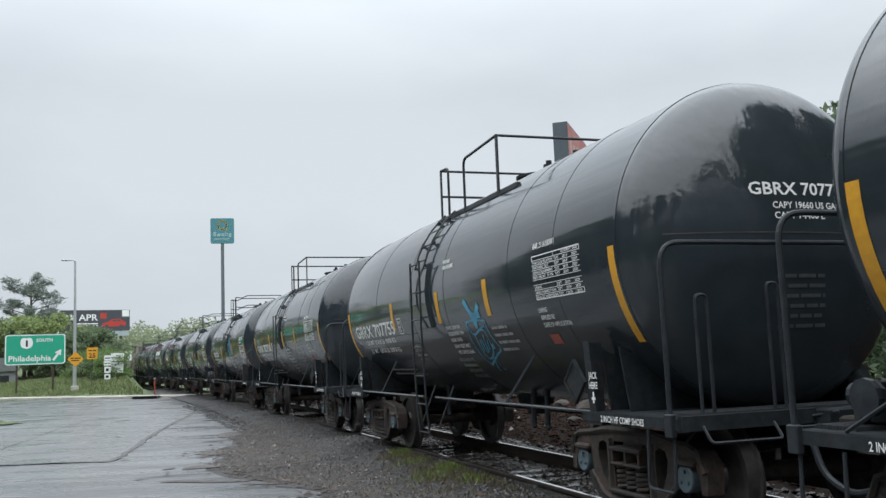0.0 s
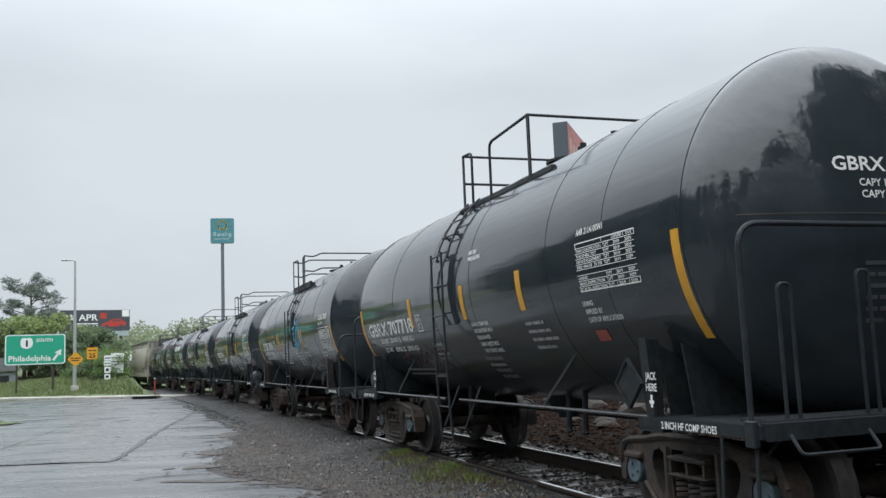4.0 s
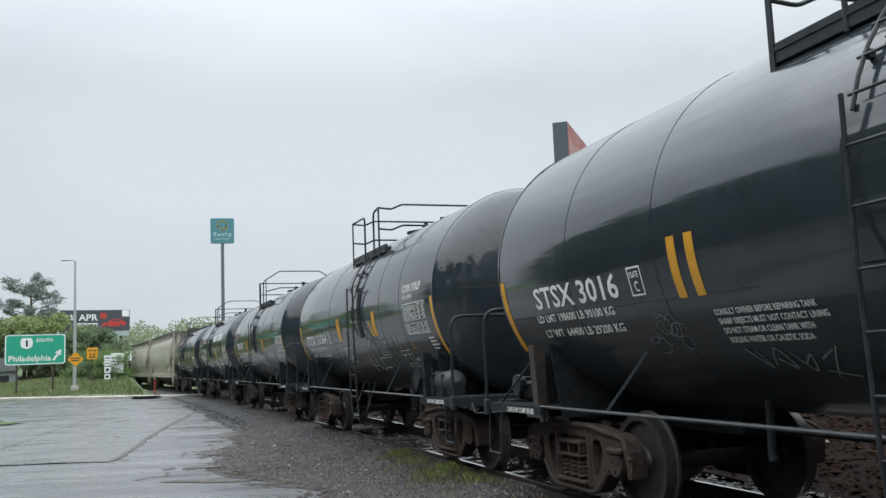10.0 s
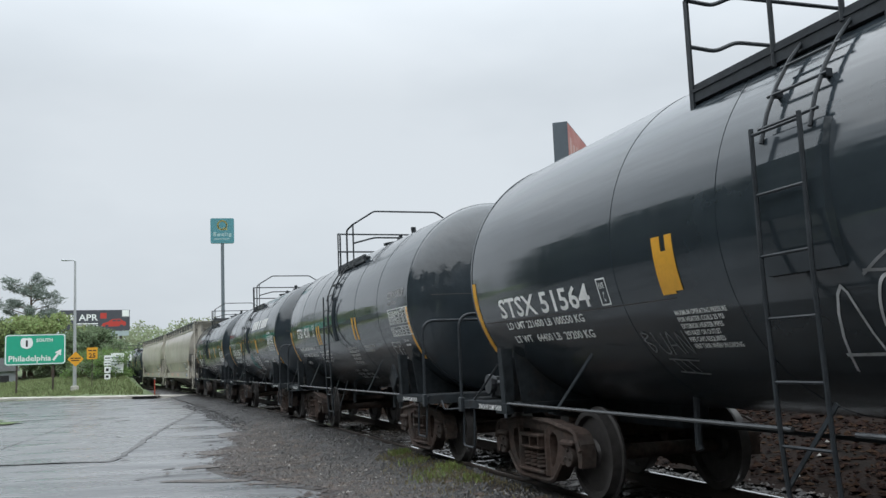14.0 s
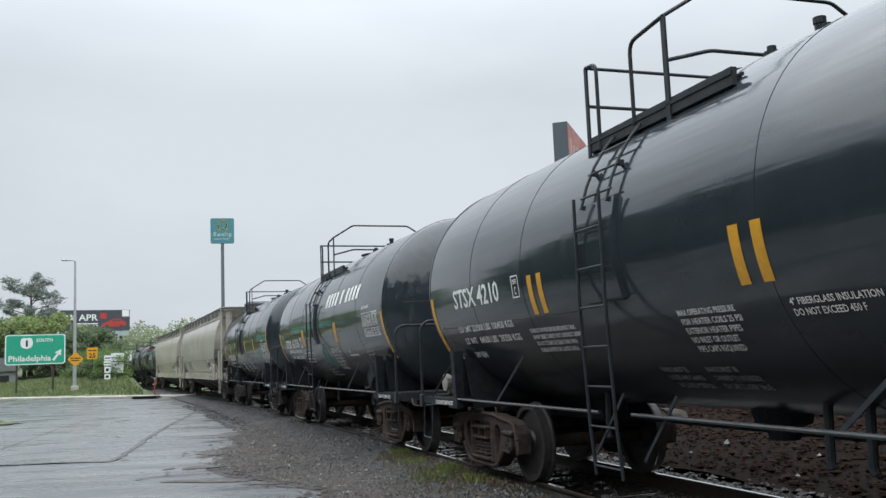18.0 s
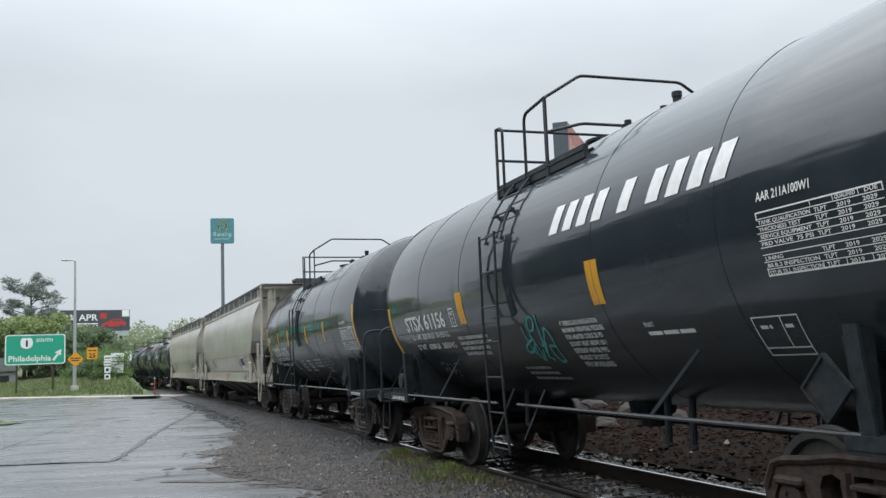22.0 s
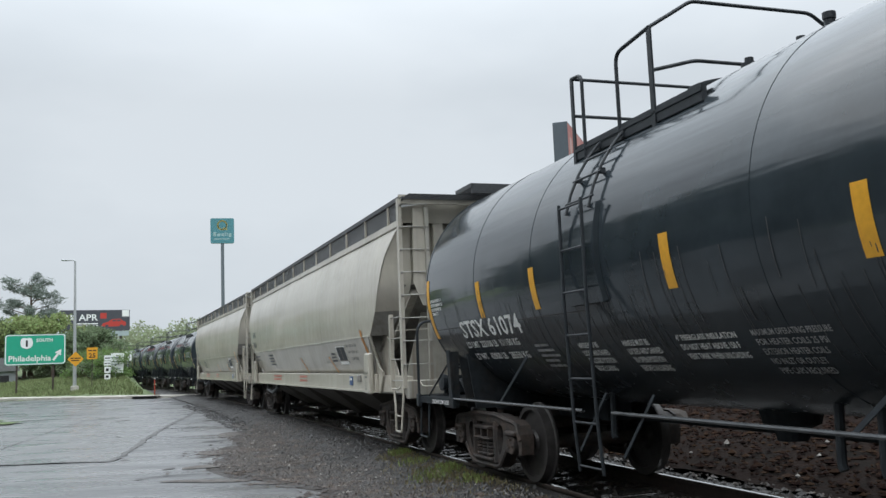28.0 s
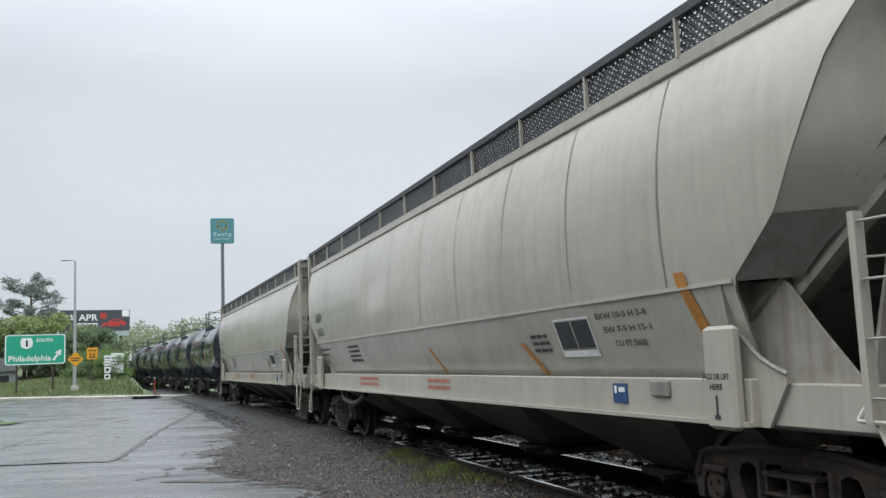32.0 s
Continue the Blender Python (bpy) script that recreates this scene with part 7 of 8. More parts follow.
    part("blue_placard", Shape().box(5.49, 5.72, -1.512, -1.498, 1.09, 1.25), HOPPER_BLUE, car, "blue placard on the sill")
    s = Ink().bar(5.59, 5.69, 1.18, 1.22).bar(5.52, 5.56, 1.17, 1.23)
    s.v = [(p[0], -1.515, p[1]) for p in s.v]
    part("placard_print", s, WHITE, car, "small white marks")
    part("card_holder", Shape().box(6.1, 6.36, -1.53, -1.5, 1.16, 1.28, bevel=0.008), HOPPER_DIRTY_SHADED, car)
    s = Ink().words("JACK OR LIFT", 0, 0.2, 0.3, 0.04).words("HERE", 0.08, 0.13, 0.14, 0.04).bar(0.135, 0.16, -0.06, 0.09).bar(0.115, 0.18, -0.07, -0.04)
    s.v = [(6.92 + p[0], -1.604, 1.1 + p[1]) for p in s.v]
    part("jack_lettering", s, HOPPER_MARK, car, "dark stencilled arrow")
    s = Ink()
    for k in range(4):
        s.dashes(0, 0.25 - k * 0.1, 0.55, 0.055, k + 30)
    s.words("BBFX", 0, 0.52, 0.42, 0.11).words("76035", 0, 0.37, 0.5, 0.12)
    s.v = [(8.603, -0.3 + p[0] + 0.45, 2.98 + p[1]) for p in s.v]
    part("end_lettering", s, HOPPER_MARK, car, "dark stencilled lettering")
    return car, add_trucks(car, 7.15, STEEL_DARK), 7.15


# ---- the train ----
GRAFFITI_BLUE = mat("light_blue_spray", (0.10, 0.36, 0.52), 0.6, grain=0.35, scale=8)
GRAFFITI_TEAL = mat("teal_spray", (0.09, 0.36, 0.34), 0.6, grain=0.35, scale=8)
GRAFFITI_WHITE = mat("white_spray", (0.55, 0.56, 0.57), 0.6, grain=0.3, scale=9)
GRAFFITI_PALE = mat("thin_white_scratches", (0.22, 0.225, 0.23), 0.6, grain=0.3, scale=9)
RED_LABEL = mat("red_label", (0.38, 0.10, 0.07), 0.6, grain=0.2)
BROWN_LABEL = mat("brown_label", (0.20, 0.14, 0.09), 0.6, grain=0.2)
DUSTY_BLACK = mat("streaked_black_paint", (0.031, 0.04, 0.047), 0.1, grain=0.3, scale=2.0, wave=0.0055, patch_scale=0.8, spec=0.66, low_rough=0.23)


def strokes(lines, w, n=5):
    s = Ink()
    for line in lines:
        s.scrawl(spline(line, n), w)
    return s


STEAM = ["DO NOT STEAM TANK", "OR CLEAN TANK WITH", "BOILING WATER", "SHARP OBJECTS MUST", "NOT CONTACT LINING"]
HEATER = ["EXTERIOR HEATER PIPES", None, "NO INLET OR OUTLET", "PIPE CAPS REQUIRED"]


def gbrx_inks(cyan):
    out = [("stencil_note", note(0.38, 1.98, STEAM, 0.62, 0.045, 0.082), WHITE, "white stencilled warning"),
           ("stencil_note", note(0.2, 1.55, HEATER, 0.55, 0.04, 0.075), WHITE_DIM, "dull stencilled warning"),
           ("stencil_note", note(0.5, 2.84, ["VENT TANK", "WHEN UNLOADING"], 0.42, 0.05, 0.075), WHITE, "white stencilled warning"),
           ("stencil_note", note(-1.5, 1.78, ["CLOSE HANDLE AND", "SECURE CABLE SEAL", None, "BEFORE LOADING"], 0.5, 0.036, 0.07), WHITE_DIM, "dull stencilled warning"),
           ("stencil_note", note(-3.7, 1.42, [None, None], 2.0, 0.03, 0.07), WHITE_DIM, "dull stencilled lines"),
           ("stencil_note", note(1.95, 1.92, [None] * 4, 0.62, 0.04, 0.085), WHITE_DIM, "dull stencilled lines"),
           ("stencil_note", note(3.38, 2.02, ["LINING", "APPLIED BY", "DATE OF APPLICATION"], 0.62, 0.045, 0.075), WHITE, "white stencilled lines"),
           ("warning_label", Ink().bar(3.38, 3.6, 1.62, 1.72), RED_LABEL, "small red and white label")]
    if cyan:
        ears = [[(1.29, 2.2), (1.43, 2.05), (1.49, 1.89)], [(1.73, 2.13), (1.58, 2.01), (1.5, 1.91)], [(1.33, 2.19), (1.47, 2.04), (1.71, 2.02)]]
        g = [[(1.19, 1.95), (1.42, 1.97), (1.81, 1.95)], [(1.18, 1.94), (1.12, 1.75), (1.12, 1.54), (1.22, 1.41)], [(1.18, 1.93), (1.29, 1.8), (1.54, 1.85), (1.75, 1.89)],
             [(1.81, 1.95), (1.82, 1.77), (1.88, 1.61), (1.66, 1.54), (1.23, 1.42)], [(1.32, 1.79), (1.66, 1.84), (1.63, 1.6), (1.29, 1.5), (1.32, 1.79)], [(1.39, 1.73), (1.33, 1.59)], [(1.45, 1.73), (1.4, 1.57)],
             [(1.57, 1.79), (1.46, 1.58)], [(1.62, 1.72), (1.54, 1.61)], [(1.73, 1.67), (1.73, 1.63), (1.68, 1.62), (1.7, 1.66)], [(1.44, 1.49), (1.29, 1.34)], [(1.47, 1.49), (1.48, 1.35)]]
        out.append(("graffiti", strokes(ears, 0.075), GRAFFITI_BLUE, "broad light blue spray strokes"))
        out.append(("graffiti", strokes(g, 0.022), GRAFFITI_BLUE, "light blue spray-painted box drawing"))
    return out


def stsx_inks(at, heat=True, boxx=(3.8, 4.26), boxz=(1.5, 1.76), dim=False, consult=True):
    w = WHITE_DIM if dim else WHITE
    out = [("stencil_note", note(at[0], 1.82, ["CONSULT OWNER BEFORE REPAIRING TANK", "SHARP OBJECTS MUST NOT CONTACT LINING", "DO NOT STEAM OR CLEAN TANK WITH", "BOILING WATER OR CAUSTIC SODA"], 1.22, 0.042, 0.068), w, "white stencilled warning"),
           ("load_box", load_box(boxx[0], boxx[1], boxz[0], boxz[1]), w, "white outlined stencil box")]
    if not consult:
        out = out[1:]
    if heat:
        out.append(("stencil_note", note(at[1], 1.84, ["MAX OPERATING PRESSURE", "FOR HEATER COILS 25 PSI", "EXTERIOR HEATER PIPES", "NO INLET OR OUTLET", "PIPE CAPS REQUIRED"], 0.8, 0.045, 0.07), w, "white stencilled warning"))
        out.append(("stencil_note", note(at[2], 1.84, ["4\" FIBERGLASS INSULATION", "DO NOT EXCEED 450 F"], 0.78, 0.045, 0.07), w, "white stencilled warning"))
    return out


def word_bars(x0, x1, z0, z1, groups, slant):
    """A large italic name as plain blocks, one for each letter."""
    s = []
    n = sum(groups) + 0.6 * (len(groups) - 1)
    step = (x1 - x0) / n
    u = x0
    for g in groups:
        for k in range(g):
            s.append(Ink().bar(u, u + step * 0.62, z0, z1, slant, 3))
            u += step
        u += step * 0.6
    return s


def scratches(cx, cz, w, h, n, seed):
    """A tangle of thin pale loops."""
    q = random.Random(seed)
    s = Ink()
    for _ in range(n):
        x, z, rx, rz = cx + q.uniform(-0.5, 0.5) * w, cz + q.uniform(-0.35, 0.35) * h, w * q.uniform(0.08, 0.2), h * q.uniform(0.15, 0.4)
        a0 = q.uniform(0, 6)
        s.scrawl([(x + rx * math.cos(a0 + k * 0.5), z + rz * math.sin(a0 + k * 0.5)) for k in range(q.randint(6, 13))], 0.008)
    return s


CARS = []


def hitch(made, middle):
    CARS.append((*made, middle))
    return made[0]


GB_TAPES = ((-2.06, False), (0.237, False), (2.04, False))
GB = dict(rail_style="plain", half=5.14, ladder=(-0.63, -0.2), rails=(-0.76, -0.43, 0.23, 1.46), deck_end=2.04, rail_z=2.36, rail_lat=1.0, seams=(-2.95, -1.0, 0.55, 2.75, 3.9), tapes=GB_TAPES, table=(3.42, 4.48, 2.07, 2.52), mark_x=(-4.68, -2.07), plate_x=(-1.84, -1.62), gross_x=(-4.14, -2.26), caps=CAP_BLUE)
GW = ("LD LMT  220100 LB  99800 KG", "LT WT   65900 LB  29900 KG")
ST_SEAMS = (-3.6, -2.05, 1.85, 3.45)
hitch(tank_car("GBRX 707758", GW, label="glossy black tank car with a yellow-striped end, seen from behind", inks=gbrx_inks(False), **GB), -7.69)
hitch(tank_car("GBRX 707755", GW, label="glossy black tank car with light blue graffiti on its side", inks=gbrx_inks(True), **GB), 5.26)
SCRAWL_RED = mat("worn_red_spray", (0.085, 0.022, 0.024), 0.5, grain=0.6, scale=14)
red_scrawl = [[(-3.45, 1.62), (-3.3, 1.46), (-3.12, 1.6), (-2.9, 1.5)], [(-3.4, 1.56), (-3.0, 1.6), (-2.75, 1.62)], [(-2.85, 1.62), (-2.75, 1.45), (-2.66, 1.6)], [(-2.55, 1.66), (-2.44, 1.45), (-2.28, 1.5), (-2.2, 1.42)], [(-2.6, 1.44), (-2.35, 1.58), (-2.2, 1.68)],
              [(-2.15, 1.52), (-2.0, 1.62), (-1.95, 1.52)], [(-1.9, 1.73), (-1.78, 1.62), (-1.64, 1.56)], [(-1.64, 1.68), (-1.7, 1.55), (-1.78, 1.42)], [(-1.45, 1.73), (-1.42, 1.66), (-1.5, 1.5), (-1.46, 1.43)], [(-1.38, 1.5), (-1.3, 1.6), (-1.2, 1.65)], [(-1.36, 1.47), (-1.28, 1.4)]]
hitch(tank_car("GBRX 707718", GW, label="glossy black tank car with white lettering and yellow strips", inks=gbrx_inks(False) + [("graffiti", strokes(red_scrawl, 0.024), SCRAWL_RED, "faint worn-off red spray scrawl")], **GB), 18.445)
g3 = [[(1.12, 2.65), (1.11, 2.56), (1.23, 2.51), (1.35, 2.54), (1.4, 2.64)], [(1.02, 2.46), (0.75, 2.4), (0.68, 2.3), (0.9, 2.29), (0.81, 2.16), (0.62, 2.16)], [(0.61, 2.13), (1.0, 2.1), (1.21, 2.03)],
      [(0.97, 2.42), (0.9, 2.29), (0.91, 2.11), (1.01, 2.05), (1.15, 2.26), (1.23, 2.43)], [(1.33, 2.46), (1.25, 2.29), (1.26, 2.18)], [(1.43, 2.48), (1.41, 2.27), (1.38, 2.06), (1.46, 2.01)],
      [(1.54, 2.42), (1.54, 2.21), (1.55, 2.02), (1.64, 1.99), (1.8, 2.22), (1.79, 2.41), (1.61, 2.41)]]
g3b = [[(0.75, 1.98), (0.87, 2.03), (1.08, 1.95), (1.34, 1.93), (1.27, 2.0), (1.04, 2.02)], [(1.05, 1.93), (1.06, 1.78), (1.05, 1.68)], [(1.01, 1.92), (1.06, 1.82), (1.06, 1.73)], [(1.91, 2.17), (1.96, 2.08)], [(1.86, 2.13), (1.99, 2.14)]]
w3 = [[(1.44, 1.47), (1.4, 1.5), (1.64, 1.57), (1.7, 1.51), (1.58, 1.47), (1.84, 1.53), (1.78, 1.4)], [(1.34, 1.34), (1.36, 1.38), (1.52, 1.43), (1.68, 1.47), (1.78, 1.53)], [(1.97, 1.58), (2.02, 1.52), (2.14, 1.5), (2.04, 1.57)],
      [(1.82, 1.4), (1.83, 1.49), (1.95, 1.46), (2.24, 1.46), (2.0, 1.4), (2.3, 1.47)], [(2.29, 1.61), (2.37, 1.53), (2.57, 1.47), (2.6, 1.41), (2.33, 1.4), (2.19, 1.47)], [(2.08, 1.4), (2.25, 1.3), (2.35, 1.28), (2.22, 1.4)],
      [(2.59, 1.6), (2.78, 1.54), (2.92, 1.44), (3.01, 1.46), (3.3, 1.36)], [(2.62, 1.47), (2.8, 1.36), (3.4, 1.24)], [(2.86, 1.55), (2.92, 1.43), (3.1, 1.35)], [(1.87, 1.42), (2.09, 1.27)]]
hitch(tank_car("STSX 3016", ("LD LMT 198600 LB 90100 KG", "LT WT  64400 LB 29200 KG"), half=5.28, ladder=(0.18, 0.64), rails=(-0.90, -0.20, 0.48, 0.68), rungs=(0.53, 0.345), deck_end=1.39, rail_lat=1.12, seams=ST_SEAMS, tapes=((-1.66, True), (1.75, True)),
               tape_z=(2.37, 1.90), edge_z=(2.32, 1.56), table=(3.98, 5.06, 1.85, 2.3), commodity="CORN SYRUP", cast=RUST, double=True, saddle_rust=True, mark_z=(1.98, 2.19), mark_x=(-4.42, -2.69), plate_x=(-2.49, -2.28), gross_x=(-4.5, -2.89),
               label="black corn syrup tank car with blue and white graffiti",
               inks=stsx_inks((-1.49, 0.54, 1.67), boxx=(3.7, 4.15)) + [("graffiti", strokes(g3 + g3b, 0.05), GRAFFITI_BLUE, "light blue spray-painted scrawl"), ("graffiti", strokes(w3, 0.028), GRAFFITI_WHITE, "white spray-painted scrawl"), ("scratched_tag", scratches(-2.3, 1.64, 0.7, 0.26, 9, 3), GRAFFITI_PALE, "thin pale scratched loops"), ("scratched_tag", strokes([[(-1.4, 1.5), (-1.25, 1.36), (-1.3, 1.48)], [(-1.2, 1.38), (-1.08, 1.5), (-1.0, 1.36), (-1.12, 1.42)], [(-0.95, 1.46), (-0.85, 1.34), (-0.78, 1.45), (-0.9, 1.38)], [(-0.7, 1.42), (-0.55, 1.48)], [(-0.7, 1.3), (-0.5, 1.5)], [(-0.75, 1.34), (-0.5, 1.3)]], 0.014), GRAFFITI_PALE, "faded white scrawl"),
                                   ("stencil_note", note(4.35, 1.86, ["EXTERIOR HEATER COILS 200 PSI"], 0.75, 0.045, 0.07), WHITE, "white stencilled lines")]), 31.505)
a4 = [[(0.5, 1.34), (0.81, 1.85), (0.87, 1.36)], [(0.53, 1.44), (0.86, 1.44)], [(1.27, 1.72), (1.22, 1.87), (1.12, 1.85), (1.01, 1.65), (0.98, 1.44), (1.07, 1.36), (1.21, 1.41), (1.32, 1.57)],
      [(1.43, 1.83), (1.38, 1.59), (1.3, 1.41), (1.65, 1.41)], [(1.39, 1.57), (1.65, 1.57)]]
a4b = [[(1.02, 1.9), (1.28, 2.02), (1.51, 2.01)], [(1.03, 1.92), (1.72, 1.88), (2.26, 1.89), (2.32, 1.85)], [(2.02, 1.91), (1.94, 1.65), (1.88, 1.38)], [(2.32, 1.85), (2.28, 1.68), (2.25, 1.48), (2.32, 1.39)],
       [(2.65, 1.91), (2.58, 1.73), (2.51, 1.51), (2.49, 1.36)], [(2.72, 1.91), (2.7, 1.65), (2.64, 1.38)], [(2.93, 1.94), (2.89, 1.64), (2.86, 1.39)], [(2.69, 1.61), (2.89, 1.6)]]
patch4 = Ink().bar(-1.05, -0.93, 1.94, 2.39, steps=6).bar(-0.93, -0.86, 1.94, 2.27, steps=5).bar(-0.86, -0.76, 1.96, 2.39, steps=6)
flap4 = Ink().add([(1.48, 2.2, 0), (1.6, 2.2, 0), (1.68, 2.13, 0), (1.7, 2.0, 0)], [(0, 3, 2, 1)]).add([(1.56, 2.12, 0), (1.62, 2.12, 0), (1.72, 1.955, 0), (1.6, 1.955, 0)], [(0, 3, 2, 1)])
hitch(tank_car("STSX 51564", ("LD LMT 221600 LB 100550 KG", "LT WT   64400 LB  29200 KG"), half=5.175, ladder=(0.37, 0.82), rails=(-0.89, 0.10, 0.76, 1.13), deck_end=1.52, rail_lat=1.12, seams=(-1.72, -0.2, 2.3, 3.5), tapes=((1.865, False),), tape_w=0.2,
               tape_z=(2.37, 1.94), edge_z=(2.39, 1.57), table=(3.70, 4.79, 1.9, 2.36), commodity="CORN SYRUP", cast=RUST, double=True, near_reservoir=True, mark_x=(-4.42, -2.24), plate_x=(-2.06, -1.89), gross_x=(-4.36, -2.5),
               label="black corn syrup tank car with white scratched graffiti",
               inks=stsx_inks((0, 0, 0), False, (2.86, 3.36), (1.41, 1.67), consult=False) + [("stencil_note", note(-1.0, 1.83, ["MAXIMUM OPERATING PRESSURE", "FOR HEATER COILS 25 PSI", "EXTERIOR HEATER PIPES", "NO INLET OR OUTLET", "PIPE CAPS REQUIRED", "VENT TANK WHEN UNLOADING"], 0.66, 0.036, 0.052), WHITE, "white stencilled warning")] + [("graffiti", strokes(a4, 0.02), GRAFFITI_WHITE, "thin white spray-painted letters"), ("graffiti", strokes(a4b, 0.018), GRAFFITI_PALE, "faint white spray-painted strokes"), ("reflective_tape", patch4, YELLOW, "notched yellow reflective strip"), ("reflective_tape", flap4, YELLOW, "peeled flap of yellow tape"), ("graffiti", strokes([[(-1.66, 1.66), (-1.62, 1.5), (-1.56, 1.55), (-1.66, 1.6), (-1.56, 1.64), (-1.64, 1.67)], [(-1.5, 1.66), (-1.46, 1.5), (-1.38, 1.5), (-1.36, 1.65)], [(-1.34, 1.48), (-1.27, 1.66), (-1.2, 1.48)], [(-1.32, 1.55), (-1.22, 1.55)], [(-1.16, 1.48), (-1.15, 1.65), (-1.06, 1.48), (-1.05, 1.66)], [(-1.5, 1.44), (-1.1, 1.42)], [(-1.45, 1.43), (-1.42, 1.33)], [(-1.35, 1.43), (-1.3, 1.33)], [(-1.25, 1.42), (-1.2, 1.33)], [(-1.5, 1.33), (-1.12, 1.31)]], 0.011, 3), GRAFFITI_PALE, "thin scratched tag"), ("brown_label", Ink().bar(3.55, 3.8, 1.67, 1.79), BROWN_LABEL, "brown label"),
                     ("stencil_note", note(3.4, 1.58, ["EMPTY LOAD", "1/4 IN ADJ BLOCK", None, None], 0.62, 0.045, 0.08), WHITE, "white stencilled lines"), ("stencil_note", note(4.6, 1.86, [None] * 4, 0.3, 0.03, 0.05), WHITE, "white stencilled lines"),
                     ("stencil_note", note(1.63, 1.88, [None] * 7, 0.6, 0.028, 0.045), WHITE_DIM, "dull stencilled lines"), ("stencil_note", note(2.85, 1.80, ["LINING", "APPLIED"], 0.4, 0.03, 0.045), WHITE_DIM, "dull stencilled lines")]), 44.43)
hitch(tank_car("STSX 4210", ("LD LMT 221500 LBS 100450 KGS", "LT WT   64500 LBS  29250 KGS"), vent_post=True, half=5.22, ladder=(-0.55, -0.08), rails=(-1.02, -0.81, -0.17, 0.39), rungs=(0.53, 0.345), deck_end=1.24, rail_lat=1.12, seams=ST_SEAMS, tapes=((-1.72, True), (1.72, True)),
               tape_z=(2.34, 1.93), edge_z=(2.33, 1.53), table=(4.1, 5.2, 1.9, 2.33), commodity="CORN SYRUP", cast=RUST, double=True, mark_z=(2.14, 2.37), mark_x=(-4.25, -2.71), plate_x=(-2.32, -2.13), gross_x=(-4.34, -2.55),
               label="glossy black corn syrup tank car with paired yellow strips", rail_style="arch",
               inks=stsx_inks((-2.19, 0.65, 1.94), True, (3.85, 4.31), (1.55, 1.81)) + [("stencil_note", note(-0.15, 1.40, ["HANDLE MUST BE", "LOCKED AND CHAINED", "IN CLOSED POSITION"], 0.5, 0.04, 0.07), WHITE_DIM, "dull stencilled warning"),
                     ("stencil_note", note(0.5, 1.40, ["HANDLE MUST BE", "CHAINED TO UNDERSIDE", "OF CAR TO KEEP VALVE"], 0.6, 0.04, 0.07), WHITE_DIM, "dull stencilled warning"), ("build_date", note(-4.25, 1.655, ["5-99 NEW"], 0.42, 0.07, 0.14), WHITE, "white stencilled date"), ("scratched_tag", strokes([[(-4.93, 1.82), (-4.9, 1.9), (-4.85, 1.82), (-4.9, 1.75), (-4.96, 1.8), (-4.94, 1.93), (-4.84, 1.92), (-4.8, 1.8), (-4.88, 1.68)]], 0.008), GRAFFITI_PALE, "thin scratched spiral"), ("stencil_note", note(4.6, 1.86, ["EXT PAINT", None], 0.26, 0.035, 0.06), WHITE, "white stencilled lines")]), 57.64)
g6 = [[(-0.27, 1.82), (-0.28, 1.64), (-0.26, 1.53)], [(-0.14, 1.84), (-0.13, 1.74)], [(-0.13, 1.69), (-0.38, 1.62), (-0.43, 1.55), (-0.29, 1.56), (-0.14, 1.64)], [(-0.15, 1.71), (-0.06, 1.88), (0.04, 1.92), (0.09, 1.87), (-0.01, 1.78), (-0.1, 1.78)],
      [(-0.13, 1.74), (-0.12, 1.61), (-0.15, 1.49)], [(0.18, 1.93), (0.12, 1.75), (0.03, 1.56), (-0.04, 1.48)], [(-0.17, 1.62), (-0.22, 1.52), (-0.16, 1.46), (-0.05, 1.56)], [(0.01, 1.61), (0.14, 1.65), (0.01, 1.51), (0.06, 1.46)],
      [(0.0, 1.54), (0.18, 1.7), (0.28, 1.79), (0.34, 1.71), (0.32, 1.55), (0.32, 1.46), (0.2, 1.44), (0.17, 1.53), (0.19, 1.6), (0.3, 1.6)]]
